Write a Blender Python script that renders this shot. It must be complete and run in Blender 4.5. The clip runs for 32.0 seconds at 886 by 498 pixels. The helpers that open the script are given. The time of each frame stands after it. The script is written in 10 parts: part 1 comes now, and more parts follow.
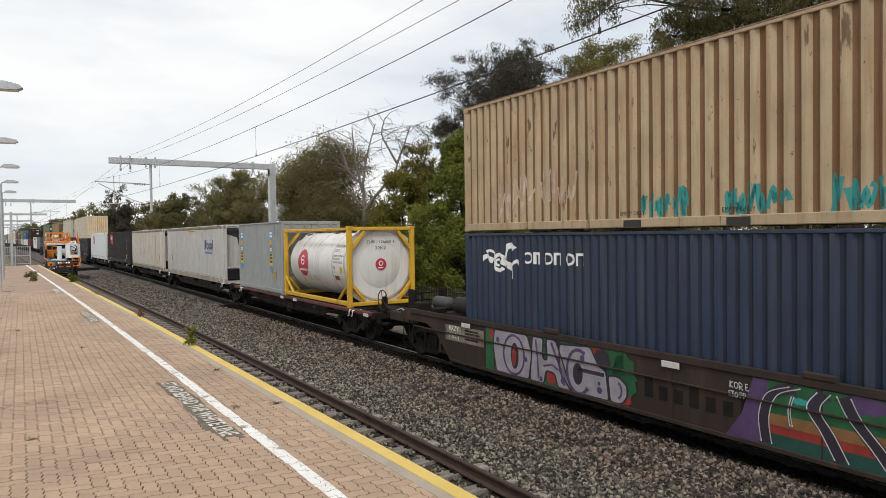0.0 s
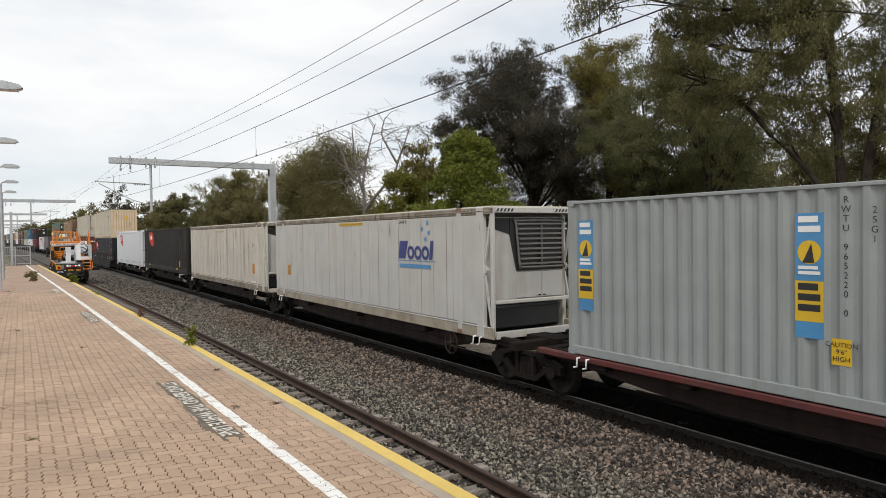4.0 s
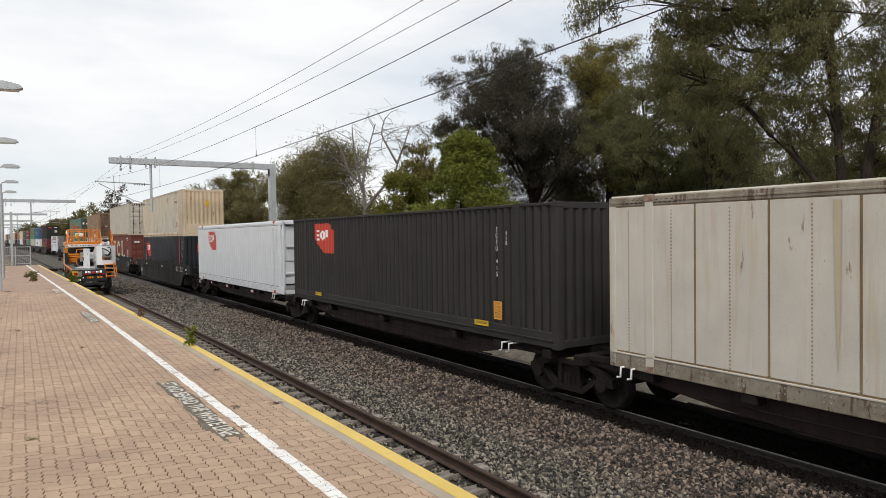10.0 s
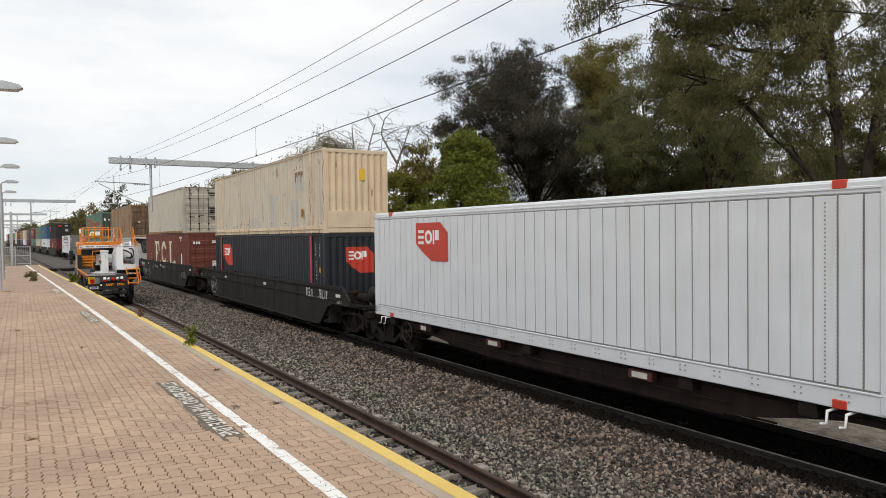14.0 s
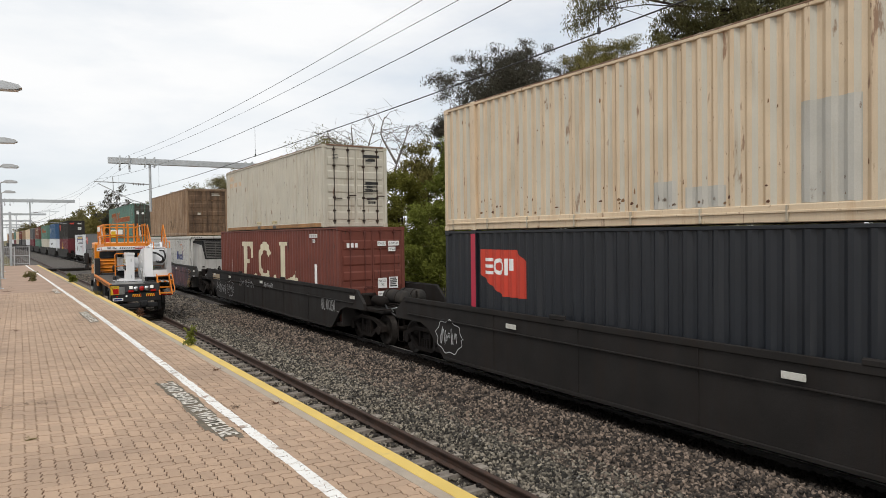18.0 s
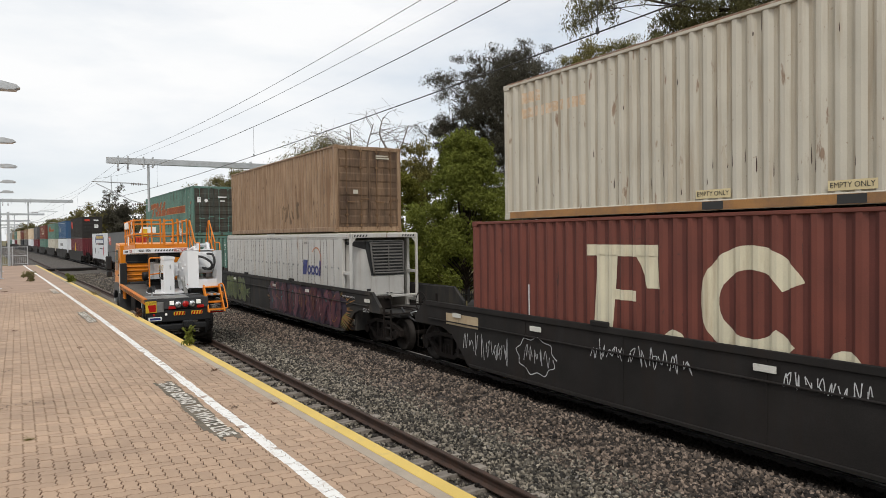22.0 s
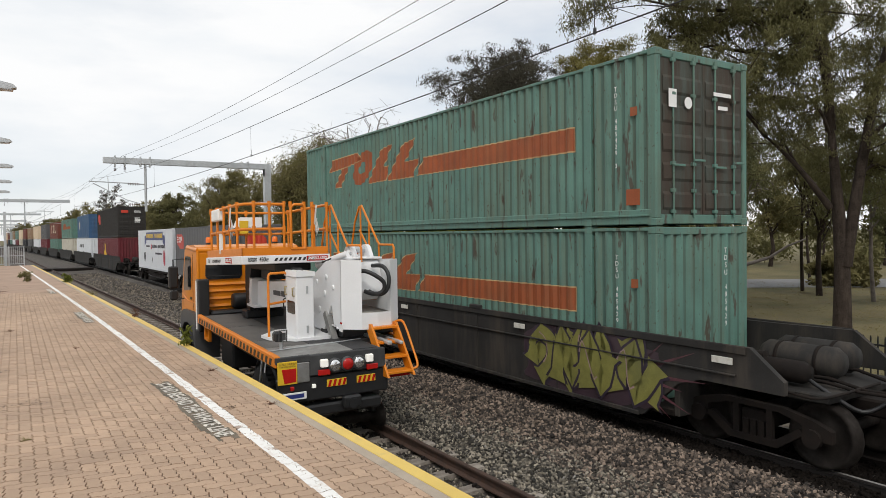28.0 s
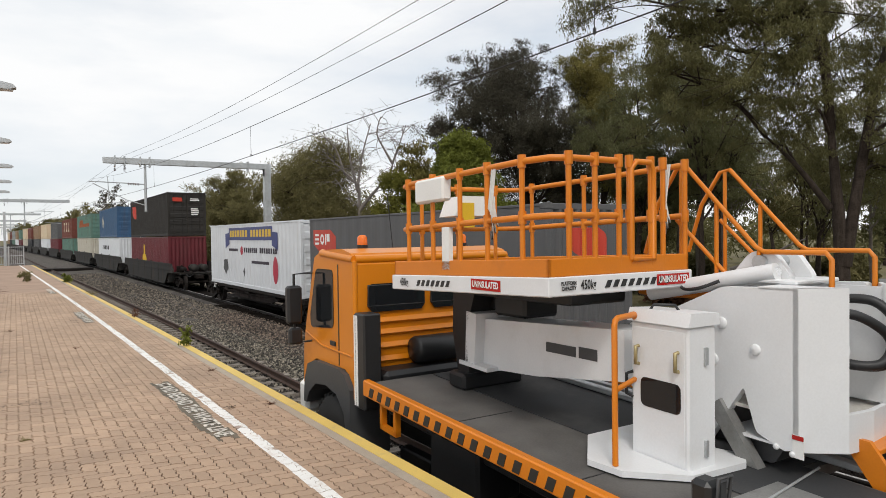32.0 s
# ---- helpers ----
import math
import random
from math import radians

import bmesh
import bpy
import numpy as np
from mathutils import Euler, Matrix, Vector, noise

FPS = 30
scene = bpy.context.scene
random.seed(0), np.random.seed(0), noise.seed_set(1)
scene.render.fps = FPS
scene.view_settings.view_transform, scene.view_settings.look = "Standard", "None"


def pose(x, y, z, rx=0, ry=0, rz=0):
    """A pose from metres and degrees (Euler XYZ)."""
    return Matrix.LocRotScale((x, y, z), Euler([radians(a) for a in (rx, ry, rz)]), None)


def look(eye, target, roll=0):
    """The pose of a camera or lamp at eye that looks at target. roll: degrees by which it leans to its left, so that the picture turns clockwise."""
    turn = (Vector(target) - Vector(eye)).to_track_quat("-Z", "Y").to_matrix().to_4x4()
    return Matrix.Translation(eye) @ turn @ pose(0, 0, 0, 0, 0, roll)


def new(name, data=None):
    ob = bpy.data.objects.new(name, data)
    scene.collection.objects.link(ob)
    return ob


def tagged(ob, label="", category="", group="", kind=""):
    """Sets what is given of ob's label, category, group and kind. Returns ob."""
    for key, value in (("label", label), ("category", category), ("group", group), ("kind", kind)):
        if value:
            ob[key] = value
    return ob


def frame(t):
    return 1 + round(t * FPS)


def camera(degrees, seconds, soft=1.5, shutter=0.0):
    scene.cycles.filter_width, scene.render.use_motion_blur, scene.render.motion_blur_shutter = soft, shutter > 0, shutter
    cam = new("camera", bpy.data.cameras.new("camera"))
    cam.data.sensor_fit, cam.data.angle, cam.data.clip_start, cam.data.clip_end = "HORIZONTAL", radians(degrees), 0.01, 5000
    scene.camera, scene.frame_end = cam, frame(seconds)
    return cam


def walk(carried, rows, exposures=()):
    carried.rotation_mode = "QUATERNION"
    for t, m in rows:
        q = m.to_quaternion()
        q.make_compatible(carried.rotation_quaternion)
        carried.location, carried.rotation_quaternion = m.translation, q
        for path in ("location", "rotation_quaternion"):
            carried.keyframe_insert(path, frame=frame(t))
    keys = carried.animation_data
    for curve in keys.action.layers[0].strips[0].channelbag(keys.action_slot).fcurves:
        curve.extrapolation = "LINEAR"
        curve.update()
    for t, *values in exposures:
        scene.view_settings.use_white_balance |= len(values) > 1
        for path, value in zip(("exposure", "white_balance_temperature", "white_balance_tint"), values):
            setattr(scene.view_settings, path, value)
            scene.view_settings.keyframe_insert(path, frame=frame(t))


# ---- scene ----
# The camera: held high over the platform, it turns a little to its left late in the clip.
EYE = Vector((0.0, 0.0, 3.2))
YAW, TILT, LEAN = 31.975, -1.247, -0.742


def view(turn):
    a, b = radians(YAW) + turn, radians(TILT)
    return look(EYE, EYE + Vector((math.sin(a) * math.cos(b), math.cos(a) * math.cos(b), math.sin(b))) * 10, LEAN)


cam = camera(66.43, 32.0, soft=0.85)
walk(cam, [(t, view(-d / 1197.0)) for t, d in (
    (0, 0), (3.5, 0.0), (5.5, 0.6), (7, 0.9), (9, 0.2), (12, 0.1), (14.5, 0), (16.5, -0.4), (19, -1.7), (21, -2.9), (23, -4.2),
    (25, -6.0), (26.5, -7.3), (28, -8.0), (30, -7.7), (32, -8.3))])

# Light: a bright overcast sky with thin blue gaps, and a wide soft sun behind it.
world = bpy.data.worlds.new("sky")
scene.world = world
world.use_nodes = True
wn, wl = world.node_tree.nodes, world.node_tree.links
wn.clear()
w_out, w_bg = wn.new("ShaderNodeOutputWorld"), wn.new("ShaderNodeBackground")
w_sky = wn.new("ShaderNodeTexSky")
w_sky.sky_type, w_sky.sun_disc = "NISHITA", False
w_sky.sun_elevation, w_sky.sun_rotation = radians(48), radians(213)
w_co, w_map, w_n = wn.new("ShaderNodeTexCoord"), wn.new("ShaderNodeMapping"), wn.new("ShaderNodeTexNoise")
w_map.inputs["Scale"].default_value = (1.0, 1.0, 3.2)
w_n.inputs["Scale"].default_value, w_n.inputs["Detail"].default_value, w_n.inputs["Roughness"].default_value = 2.2, 7, 0.55
w_ramp = wn.new("ShaderNodeValToRGB")
w_ramp.color_ramp.elements[0].position, w_ramp.color_ramp.elements[0].color = 0.30, (0.72, 0.72, 0.72, 1)
w_ramp.color_ramp.elements[1].position, w_ramp.color_ramp.elements[1].color = 0.56, (1, 1, 1, 1)
w_n2 = wn.new("ShaderNodeTexNoise")
w_n2.inputs["Scale"].default_value, w_n2.inputs["Detail"].default_value = 2.6, 7
w_r2 = wn.new("ShaderNodeValToRGB")
w_r2.color_ramp.elements[0].position, w_r2.color_ramp.elements[0].color = 0.30, (0.80, 0.85, 0.90, 1)
w_r2.color_ramp.elements[1].position, w_r2.color_ramp.elements[1].color = 0.56, (0.985, 0.99, 0.995, 1)
w_gain = wn.new("ShaderNodeMix")
w_gain.data_type, w_gain.blend_type = "RGBA", "MULTIPLY"
w_gain.inputs[0].default_value = 1.0
w_gain.inputs[7].default_value = (0.11, 0.11, 0.11, 1)
w_mix = wn.new("ShaderNodeMix")
w_mix.data_type = "RGBA"
wl.new(w_co.outputs["Generated"], w_map.inputs["Vector"])
wl.new(w_map.outputs["Vector"], w_n.inputs["Vector"])
wl.new(w_map.outputs["Vector"], w_n2.inputs["Vector"])
wl.new(w_n.outputs["Fac"], w_ramp.inputs["Fac"])
wl.new(w_n2.outputs["Fac"], w_r2.inputs["Fac"])
wl.new(w_sky.outputs["Color"], w_gain.inputs[6])
wl.new(w_ramp.outputs["Color"], w_mix.inputs[0])
wl.new(w_gain.outputs[2], w_mix.inputs[6])
wl.new(w_r2.outputs["Color"], w_mix.inputs[7])
wl.new(w_mix.outputs[2], w_bg.inputs["Color"])
w_bg.inputs["Strength"].default_value = 1.0
wl.new(w_bg.outputs[0], w_out.inputs[0])
sun = new("sun", bpy.data.lights.new("sun", "SUN"))
sun.data.energy, sun.data.angle, sun.data.color = 1.6, radians(15), (1.0, 0.95, 0.88)
sun.matrix_world = look((-13, -20, 27), (0, 0, 0))
scene.view_settings.exposure = 0.0


# ---- meshes ----
class Shape:
    """Collects vertices and faces of one part."""

    def __init__(s):
        s.v, s.f, s.sm = [], [], []

    def add(s, vs, fs, smooth=False):
        n = len(s.v)
        s.v += [tuple(p) for p in vs]
        s.f += [tuple(i + n for i in q) for q in fs]
        s.sm += [smooth] * len(fs)
        return s

    def box(s, x0, x1, y0, y1, z0, z1, c=0.0):
        c = min(c, (x1 - x0) * .45, (y1 - y0) * .45, (z1 - z0) * .45)
        if c <= 0:
            return s.add([(x, y, z) for x in (x0, x1) for y in (y0, y1) for z in (z0, z1)],
                         [(0, 1, 3, 2), (4, 6, 7, 5), (0, 4, 5, 1), (2, 3, 7, 6), (0, 2, 6, 4), (1, 5, 7, 3)])
        vs, ix = [], {}
        for i, (x, sx) in enumerate(((x0, 1), (x1, -1))):
            for j, (y, sy) in enumerate(((y0, 1), (y1, -1))):
                for k, (z, sz) in enumerate(((z0, 1), (z1, -1))):
                    for a in range(3):
                        ix[i, j, k, a] = len(vs)
                        vs.append((x + (a != 0) * sx * c, y + (a != 1) * sy * c, z + (a != 2) * sz * c))
        fs = []
        for e in (0, 1):
            fs.append([ix[e, 0, 0, 0], ix[e, 0, 1, 0], ix[e, 1, 1, 0], ix[e, 1, 0, 0]][::1 if e == 0 else -1])
            fs.append([ix[0, e, 0, 1], ix[1, e, 0, 1], ix[1, e, 1, 1], ix[0, e, 1, 1]][::1 if e == 0 else -1])
            fs.append([ix[0, 0, e, 2], ix[0, 1, e, 2], ix[1, 1, e, 2], ix[1, 0, e, 2]][::1 if e == 0 else -1])
        for p in (0, 1):
            for q in (0, 1):
                fl = 1 if p == q else -1
                fs.append([ix[0, p, q, 1], ix[0, p, q, 2], ix[1, p, q, 2], ix[1, p, q, 1]][::fl])
                fs.append([ix[p, 0, q, 2], ix[p, 0, q, 0], ix[p, 1, q, 0], ix[p, 1, q, 2]][::fl])
                fs.append([ix[p, q, 0, 0], ix[p, q, 0, 1], ix[p, q, 1, 1], ix[p, q, 1, 0]][::fl])
        for i in (0, 1):
            for j in (0, 1):
                for k in (0, 1):
                    fs.append([ix[i, j, k, 0], ix[i, j, k, 1], ix[i, j, k, 2]][::1 if (i + j + k) % 2 == 0 else -1])
        return s.add(vs, fs)

    def ring(s, c, u, w, r, n):
        return [c + (u * math.cos(6.28319 * i / n) + w * math.sin(6.28319 * i / n)) * r for i in range(n)]

    def cyl(s, p, q, r, n=12, r2=None, caps=True):
        p, q = Vector(p), Vector(q)
        d = (q - p).normalized()
        u = d.orthogonal().normalized()
        w = d.cross(u)
        s.add(s.ring(p, u, w, r, n) + s.ring(q, u, w, r if r2 is None else r2, n),
              [(i, (i + 1) % n, n + (i + 1) % n, n + i) for i in range(n)], True)
        if caps:
            s.add(s.ring(p, u, w, r, n), [tuple(range(n))[::-1]])
            s.add(s.ring(q, u, w, r if r2 is None else r2, n), [tuple(range(n))])
        return s

    def tube(s, pts, r, n=8, r2=None):
        pts = [Vector(p) for p in pts]
        d0 = (pts[1] - pts[0]).normalized()
        u = d0.orthogonal().normalized()
        vs = []
        for i, p in enumerate(pts):
            d = (pts[min(i + 1, len(pts) - 1)] - pts[max(i - 1, 0)]).normalized()
            u = (u - d * u.dot(d)).normalized()
            rr = r if r2 is None else r + (r2 - r) * i / (len(pts) - 1)
            vs += s.ring(p, u, d.cross(u), rr, n)
        m = len(pts)
        s.add(vs, [(a * n + i, a * n + (i + 1) % n, (a + 1) * n + (i + 1) % n, (a + 1) * n + i) for a in range(m - 1) for i in range(n)], True)
        return s.add(vs[:n], [tuple(range(n))[::-1]]).add(vs[-n:], [tuple(range(n))])

    def ext(s, poly, axis, a, b):
        """Extrudes a closed outline along an axis; the outline's pair is the other two axes in order."""
        n = len(poly)
        put = {"x": lambda t, p: (t, p[0], p[1]), "y": lambda t, p: (p[0], t, p[1]), "z": lambda t, p: (p[0], p[1], t)}[axis]
        vs = [put(a, p) for p in poly] + [put(b, p) for p in poly]
        area = sum(poly[i][0] * poly[(i + 1) % n][1] - poly[(i + 1) % n][0] * poly[i][1] for i in range(n))
        fs = [tuple(range(n))[::-1], tuple(range(n, 2 * n))] + [(i, (i + 1) % n, n + (i + 1) % n, n + i) for i in range(n)]
        if (area < 0) != (axis == "y"):
            fs = [q[::-1] for q in fs]
        return s.add(vs, fs)

    def lathe(s, prof, axis, c, n=24):
        """prof: pairs of radius and place along the axis."""
        vs = []
        for r, h in prof:
            for i in range(n):
                a, b = r * math.cos(6.28319 * i / n), r * math.sin(6.28319 * i / n)
                p = {"x": (h, a, b), "y": (b, h, a), "z": (a, b, h)}[axis]
                vs.append((p[0] + c[0], p[1] + c[1], p[2] + c[2]))
        m = len(prof)
        return s.add(vs, [(a * n + i, a * n + (i + 1) % n, (a + 1) * n + (i + 1) % n, (a + 1) * n + i) for a in range(m - 1) for i in range(n)], True)

    def mesh(s, name):
        me = bpy.data.meshes.new(name)
        me.from_pydata(s.v, [], s.f)
        if any(s.sm):
            me.polygons.foreach_set("use_smooth", s.sm)
        return me


def rounded(poly, r, k=4):
    """Rounds the corners of an outline."""
    out, n = [], len(poly)
    for i in range(n):
        p, a, b = Vector(poly[i]), Vector(poly[i - 1]), Vector(poly[(i + 1) % n])
        q = min(r, (a - p).length * .45, (b - p).length * .45)
        s0, s1 = p + (a - p).normalized() * q, p + (b - p).normalized() * q
        for j in range(k + 1):
            t = j / k
            out.append(tuple(s0 * (1 - t) ** 2 + p * 2 * t * (1 - t) + s1 * t * t))
    return out


def part(name, shape, material, parent=None, label=""):
    me = shape.mesh(name) if isinstance(shape, Shape) else shape
    if not me.materials:
        me.materials.append(material)
    ob = new(name, me)
    ob.parent = parent
    if label:
        ob["label"] = label
    return ob


def thing(name, label, category, group="", kind="", at=None):
    ob = tagged(new(name), label, category, group, kind)
    if at is not None:
        ob.matrix_basis = at
    return ob


# ---- materials ----
def surf(name, col, rough=0.6, metal=0.0, var=0.12, scale=1.5, grain=60.0, bump=0.08, dirt=None, amount=0.4, streak=0.0, dscale=1.2, islands=0.0, obrand=0.0, spec=0.5, chips=None, chip=0.5, skew=1.0):
    """A node material: base colour varied at two scales, dirt with its own shape (drawn out down the wall where streak > 0), fine relief."""
    m = bpy.data.materials.new(name)
    m.use_nodes = True
    nt = m.node_tree
    n, l = nt.nodes, nt.links
    b = n["Principled BSDF"]
    co = n.new("ShaderNodeTexCoord")
    n1, n2 = n.new("ShaderNodeTexNoise"), n.new("ShaderNodeTexNoise")
    n1.inputs["Scale"].default_value, n1.inputs["Detail"].default_value = scale, 5
    n2.inputs["Scale"].default_value, n2.inputs["Detail"].default_value = grain, 3
    l.new(co.outputs["Object"], n1.inputs["Vector"])
    l.new(co.outputs["Object"], n2.inputs["Vector"])

    def mix(kind, fac, a, c):
        x = n.new("ShaderNodeMix")
        x.data_type, x.blend_type = "RGBA", kind
        for slot, value in ((0, fac), (6, a), (7, c)):
            if isinstance(value, (int, float)):
                x.inputs[slot].default_value = value
            elif isinstance(value, tuple):
                x.inputs[slot].default_value = (*value[:3], 1)
            else:
                l.new(value, x.inputs[slot])
        return x.outputs[2]

    def ramp(src, p0, p1, c0=0.0, c1=1.0):
        x = n.new("ShaderNodeMapRange")
        x.inputs[1].default_value, x.inputs[2].default_value, x.inputs[3].default_value, x.inputs[4].default_value = p0, p1, c0, c1
        l.new(src, x.inputs[0])
        return x.outputs[0]

    lo, hi = tuple(c * (1 - var) for c in col), tuple(min(1, c * (1 + var)) for c in col)
    out = mix("MIX", ramp(n1.outputs["Fac"], 0.3, 0.7), lo, hi)
    out = mix("MULTIPLY", 1.0, out, mix("MIX", ramp(n2.outputs["Fac"], 0.3, 0.7), (1 - var * .7,) * 3, (1 + var * .3,) * 3))
    if islands or obrand:
        g = n.new("ShaderNodeNewGeometry") if islands else n.new("ShaderNodeObjectInfo")
        src = g.outputs["Random Per Island"] if islands else g.outputs["Random"]
        k = islands or obrand
        if skew != 1.0:
            pw_ = n.new("ShaderNodeMath")
            pw_.operation = "POWER"
            pw_.inputs[1].default_value = skew
            l.new(src, pw_.inputs[0])
            src = pw_.outputs[0]
        out = mix("MULTIPLY", 1.0, out, mix("MIX", ramp(src, 0, 1), (1 - k, 1 - k, 1 - k), (1 + k * .6 * skew, 1 + k * .56 * skew, 1 + k * .50 * skew)))
    rough_src = None
    if dirt:
        mp = n.new("ShaderNodeMapping")
        mp.inputs["Scale"].default_value = (1, 1, 1 / (1 + 14 * streak))
        l.new(co.outputs["Object"], mp.inputs["Vector"])
        n3 = n.new("ShaderNodeTexNoise")
        n3.inputs["Scale"].default_value, n3.inputs["Detail"].default_value, n3.inputs["Roughness"].default_value = dscale * (1 + 3 * streak), 9, 0.68
        l.new(mp.outputs["Vector"], n3.inputs["Vector"])
        fac = ramp(n3.outputs["Fac"], 0.62 - amount * .35, 0.76 - amount * .26, 0.0, min(1.0, .45 + amount * .5))
        out = mix("MIX", fac, out, dirt)
        rough_src = ramp(fac, 0, 1, rough, min(1, rough + .25))
    if chips:
        # sparse flaked patches and long thin runs of rust
        for sc, zs, cut in ((5.5, .22, .70), (16, .55, .725)):
            mp2 = n.new("ShaderNodeMapping")
            mp2.inputs["Scale"].default_value, mp2.inputs["Location"].default_value = (1, 1, zs), (3.1, sc, .7)
            l.new(co.outputs["Object"], mp2.inputs["Vector"])
            n4 = n.new("ShaderNodeTexNoise")
            n4.inputs["Scale"].default_value, n4.inputs["Detail"].default_value, n4.inputs["Roughness"].default_value = sc, 6, 0.62
            l.new(mp2.outputs["Vector"], n4.inputs["Vector"])
            c0 = cut - .21 * chip
            out = mix("MIX", ramp(n4.outputs["Fac"], c0, c0 + .05, 0.0, .85), out, chips)
    l.new(out, b.inputs["Base Color"])
    b.inputs["Roughness"].default_value, b.inputs["Metallic"].default_value = rough, metal
    b.inputs["Specular IOR Level"].default_value = spec
    if rough_src:
        l.new(rough_src, b.inputs["Roughness"])
    if bump:
        bp = n.new("ShaderNodeBump")
        bp.inputs["Strength"].default_value, bp.inputs["Distance"].default_value = bump, 0.02
        l.new(n2.outputs["Fac"], bp.inputs["Height"])
        l.new(bp.outputs["Normal"], b.inputs["Normal"])
    return m


def glow(name, col, power):
    m = surf(name, col, 0.3, bump=0)
    b = m.node_tree.nodes["Principled BSDF"]
    b.inputs["Emission Color"].default_value, b.inputs["Emission Strength"].default_value = (*col, 1), power
    return m


RUST = (0.16, 0.07, 0.035)
GRIME = (0.10, 0.075, 0.055)
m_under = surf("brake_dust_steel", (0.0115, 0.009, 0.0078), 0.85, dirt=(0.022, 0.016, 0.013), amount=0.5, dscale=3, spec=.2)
m_wheel = surf("worn_wheel_steel", (0.030, 0.025, 0.022), 0.6, 0.4, dirt=(0.016, 0.013, 0.011), amount=0.8, dscale=5, spec=.3)
m_rubber = surf("tyre_rubber", (0.022, 0.022, 0.022), 0.85, dirt=(0.05, 0.045, 0.04), amount=0.3)
m_oxide = surf("dark_oxide_paint", (0.026, 0.0140, 0.0112), 0.7, var=.25, dirt=(0.011, 0.009, 0.008), amount=.5, streak=.4, spec=.3)
m_redbrown = surf("red_oxide_paint", (0.11, 0.022, 0.02), 0.55, dirt=(0.05, 0.03, 0.025), amount=0.5, streak=.2)
m_brownsteel = surf("brown_wagon_paint", (0.034, 0.024, 0.020), 0.75, dirt=(0.085, 0.048, 0.032), amount=0.35, streak=.4, spec=.25)
m_wellblack = surf("charcoal_wagon_paint", (0.0190, 0.0168, 0.0155), 0.75, var=.25, dirt=(0.026, 0.020, 0.017), amount=0.4, streak=.35, spec=.22)
m_wellgrey = surf("grey_wagon_paint", (0.026, 0.0245, 0.023), 0.75, var=.2, dirt=(0.075, 0.062, 0.05), amount=0.38, streak=.35, spec=.25)
m_galv = surf("galvanised_steel", (0.50, 0.52, 0.53), 0.45, 0.55, var=.08, scale=6, bump=.03, dirt=(0.33, 0.34, 0.34), amount=.3)
m_wire = surf("copper_wire", (0.035, 0.035, 0.036), 0.6, 0.3, bump=0)
m_insul = surf("insulator_glaze", (0.10, 0.055, 0.045), 0.25, bump=0)
m_yellow = surf("container_yellow", (0.62, 0.36, 0.02), 0.5, var=.08, dirt=(0.25, 0.12, 0.03), amount=.3, streak=.4)
m_tank = surf("tank_white", (0.66, 0.65, 0.62), 0.4, var=.05, bump=.02, dirt=(0.46, 0.41, 0.34), amount=.36, streak=.9)
m_offwhite = surf("stained_white_panel", (0.4876, 0.4784, 0.4508), 0.5, var=.07, bump=.03, dirt=(0.44, 0.37, 0.27), amount=.30, streak=1.0, chips=(0.17, 0.09, 0.045), chip=.2)
m_ochreseam = surf("ochre_seam_stain", (0.30, 0.215, 0.115), 0.75, var=.25, dirt=(0.16, 0.10, 0.05), amount=.5, streak=.8)
m_ochrestain = surf("ochre_rust_run", (0.47, 0.40, 0.28), 0.6, var=.08, bump=.03, dirt=(0.40, 0.31, 0.18), amount=.4, streak=1.0)
m_palelabel = surf("faded_yellow_label", (0.62, 0.52, 0.30), 0.5, var=.06)
m_orangelabel = surf("orange_caution_label", (0.72, 0.33, 0.04), 0.5, var=.06)
m_rust_cast = surf("rusty_casting", (0.20, 0.11, 0.07), 0.8, var=.2, dirt=(0.42, 0.38, 0.31), amount=.4, dscale=6)
m_dirtwhite = surf("ochre_stained_white_panel", (0.5358, 0.4982, 0.4371), 0.55, var=.08, bump=.03, dirt=(0.44, 0.345, 0.22), amount=.30, streak=1.0, chips=(0.20, 0.11, 0.055), chip=.22)
m_reefer = surf("reefer_white", (0.645, 0.665, 0.69), 0.42, var=.04, bump=.02, dirt=(0.55, 0.54, 0.52), amount=.2, streak=.8)
m_unit = surf("dusty_unit_white", (0.43, 0.42, 0.40), 0.5, var=.08, bump=.02, dirt=(0.30, 0.27, 0.23), amount=.35, streak=.6)
m_grey = surf("container_grey", (0.27, 0.29, 0.285), 0.55, var=.08, dirt=(0.22, 0.21, 0.19), amount=.3, streak=.8)
m_tan = surf("weathered_tan_paint", (0.42, 0.325, 0.205), 0.65, var=.14, dirt=(0.30, 0.175, 0.085), amount=.40, streak=.9, dscale=1.6, chips=(0.11, 0.055, 0.028), chip=.36)
m_brown = surf("brown_container_paint", (0.3060, 0.2052, 0.1242), 0.6, var=.12, dirt=(0.15, 0.078, 0.040), amount=.5, streak=.9, dscale=1.6, chips=(0.10, 0.055, 0.03), chip=.36)
m_cream = surf("cream_container_paint", (0.63, 0.505, 0.355), 0.55, var=.08, dirt=(0.52, 0.36, 0.22), amount=.34, streak=.9, dscale=1.4, chips=(0.24, 0.13, 0.075), chip=.34)
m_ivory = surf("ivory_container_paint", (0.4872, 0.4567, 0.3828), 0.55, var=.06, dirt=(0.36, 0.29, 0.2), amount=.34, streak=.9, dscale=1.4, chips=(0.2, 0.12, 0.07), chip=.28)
m_blue = surf("royal_blue_paint", (0.0150, 0.0275, 0.060), 0.5, var=.14, dirt=(0.048, 0.056, 0.078), amount=.36, streak=.9)
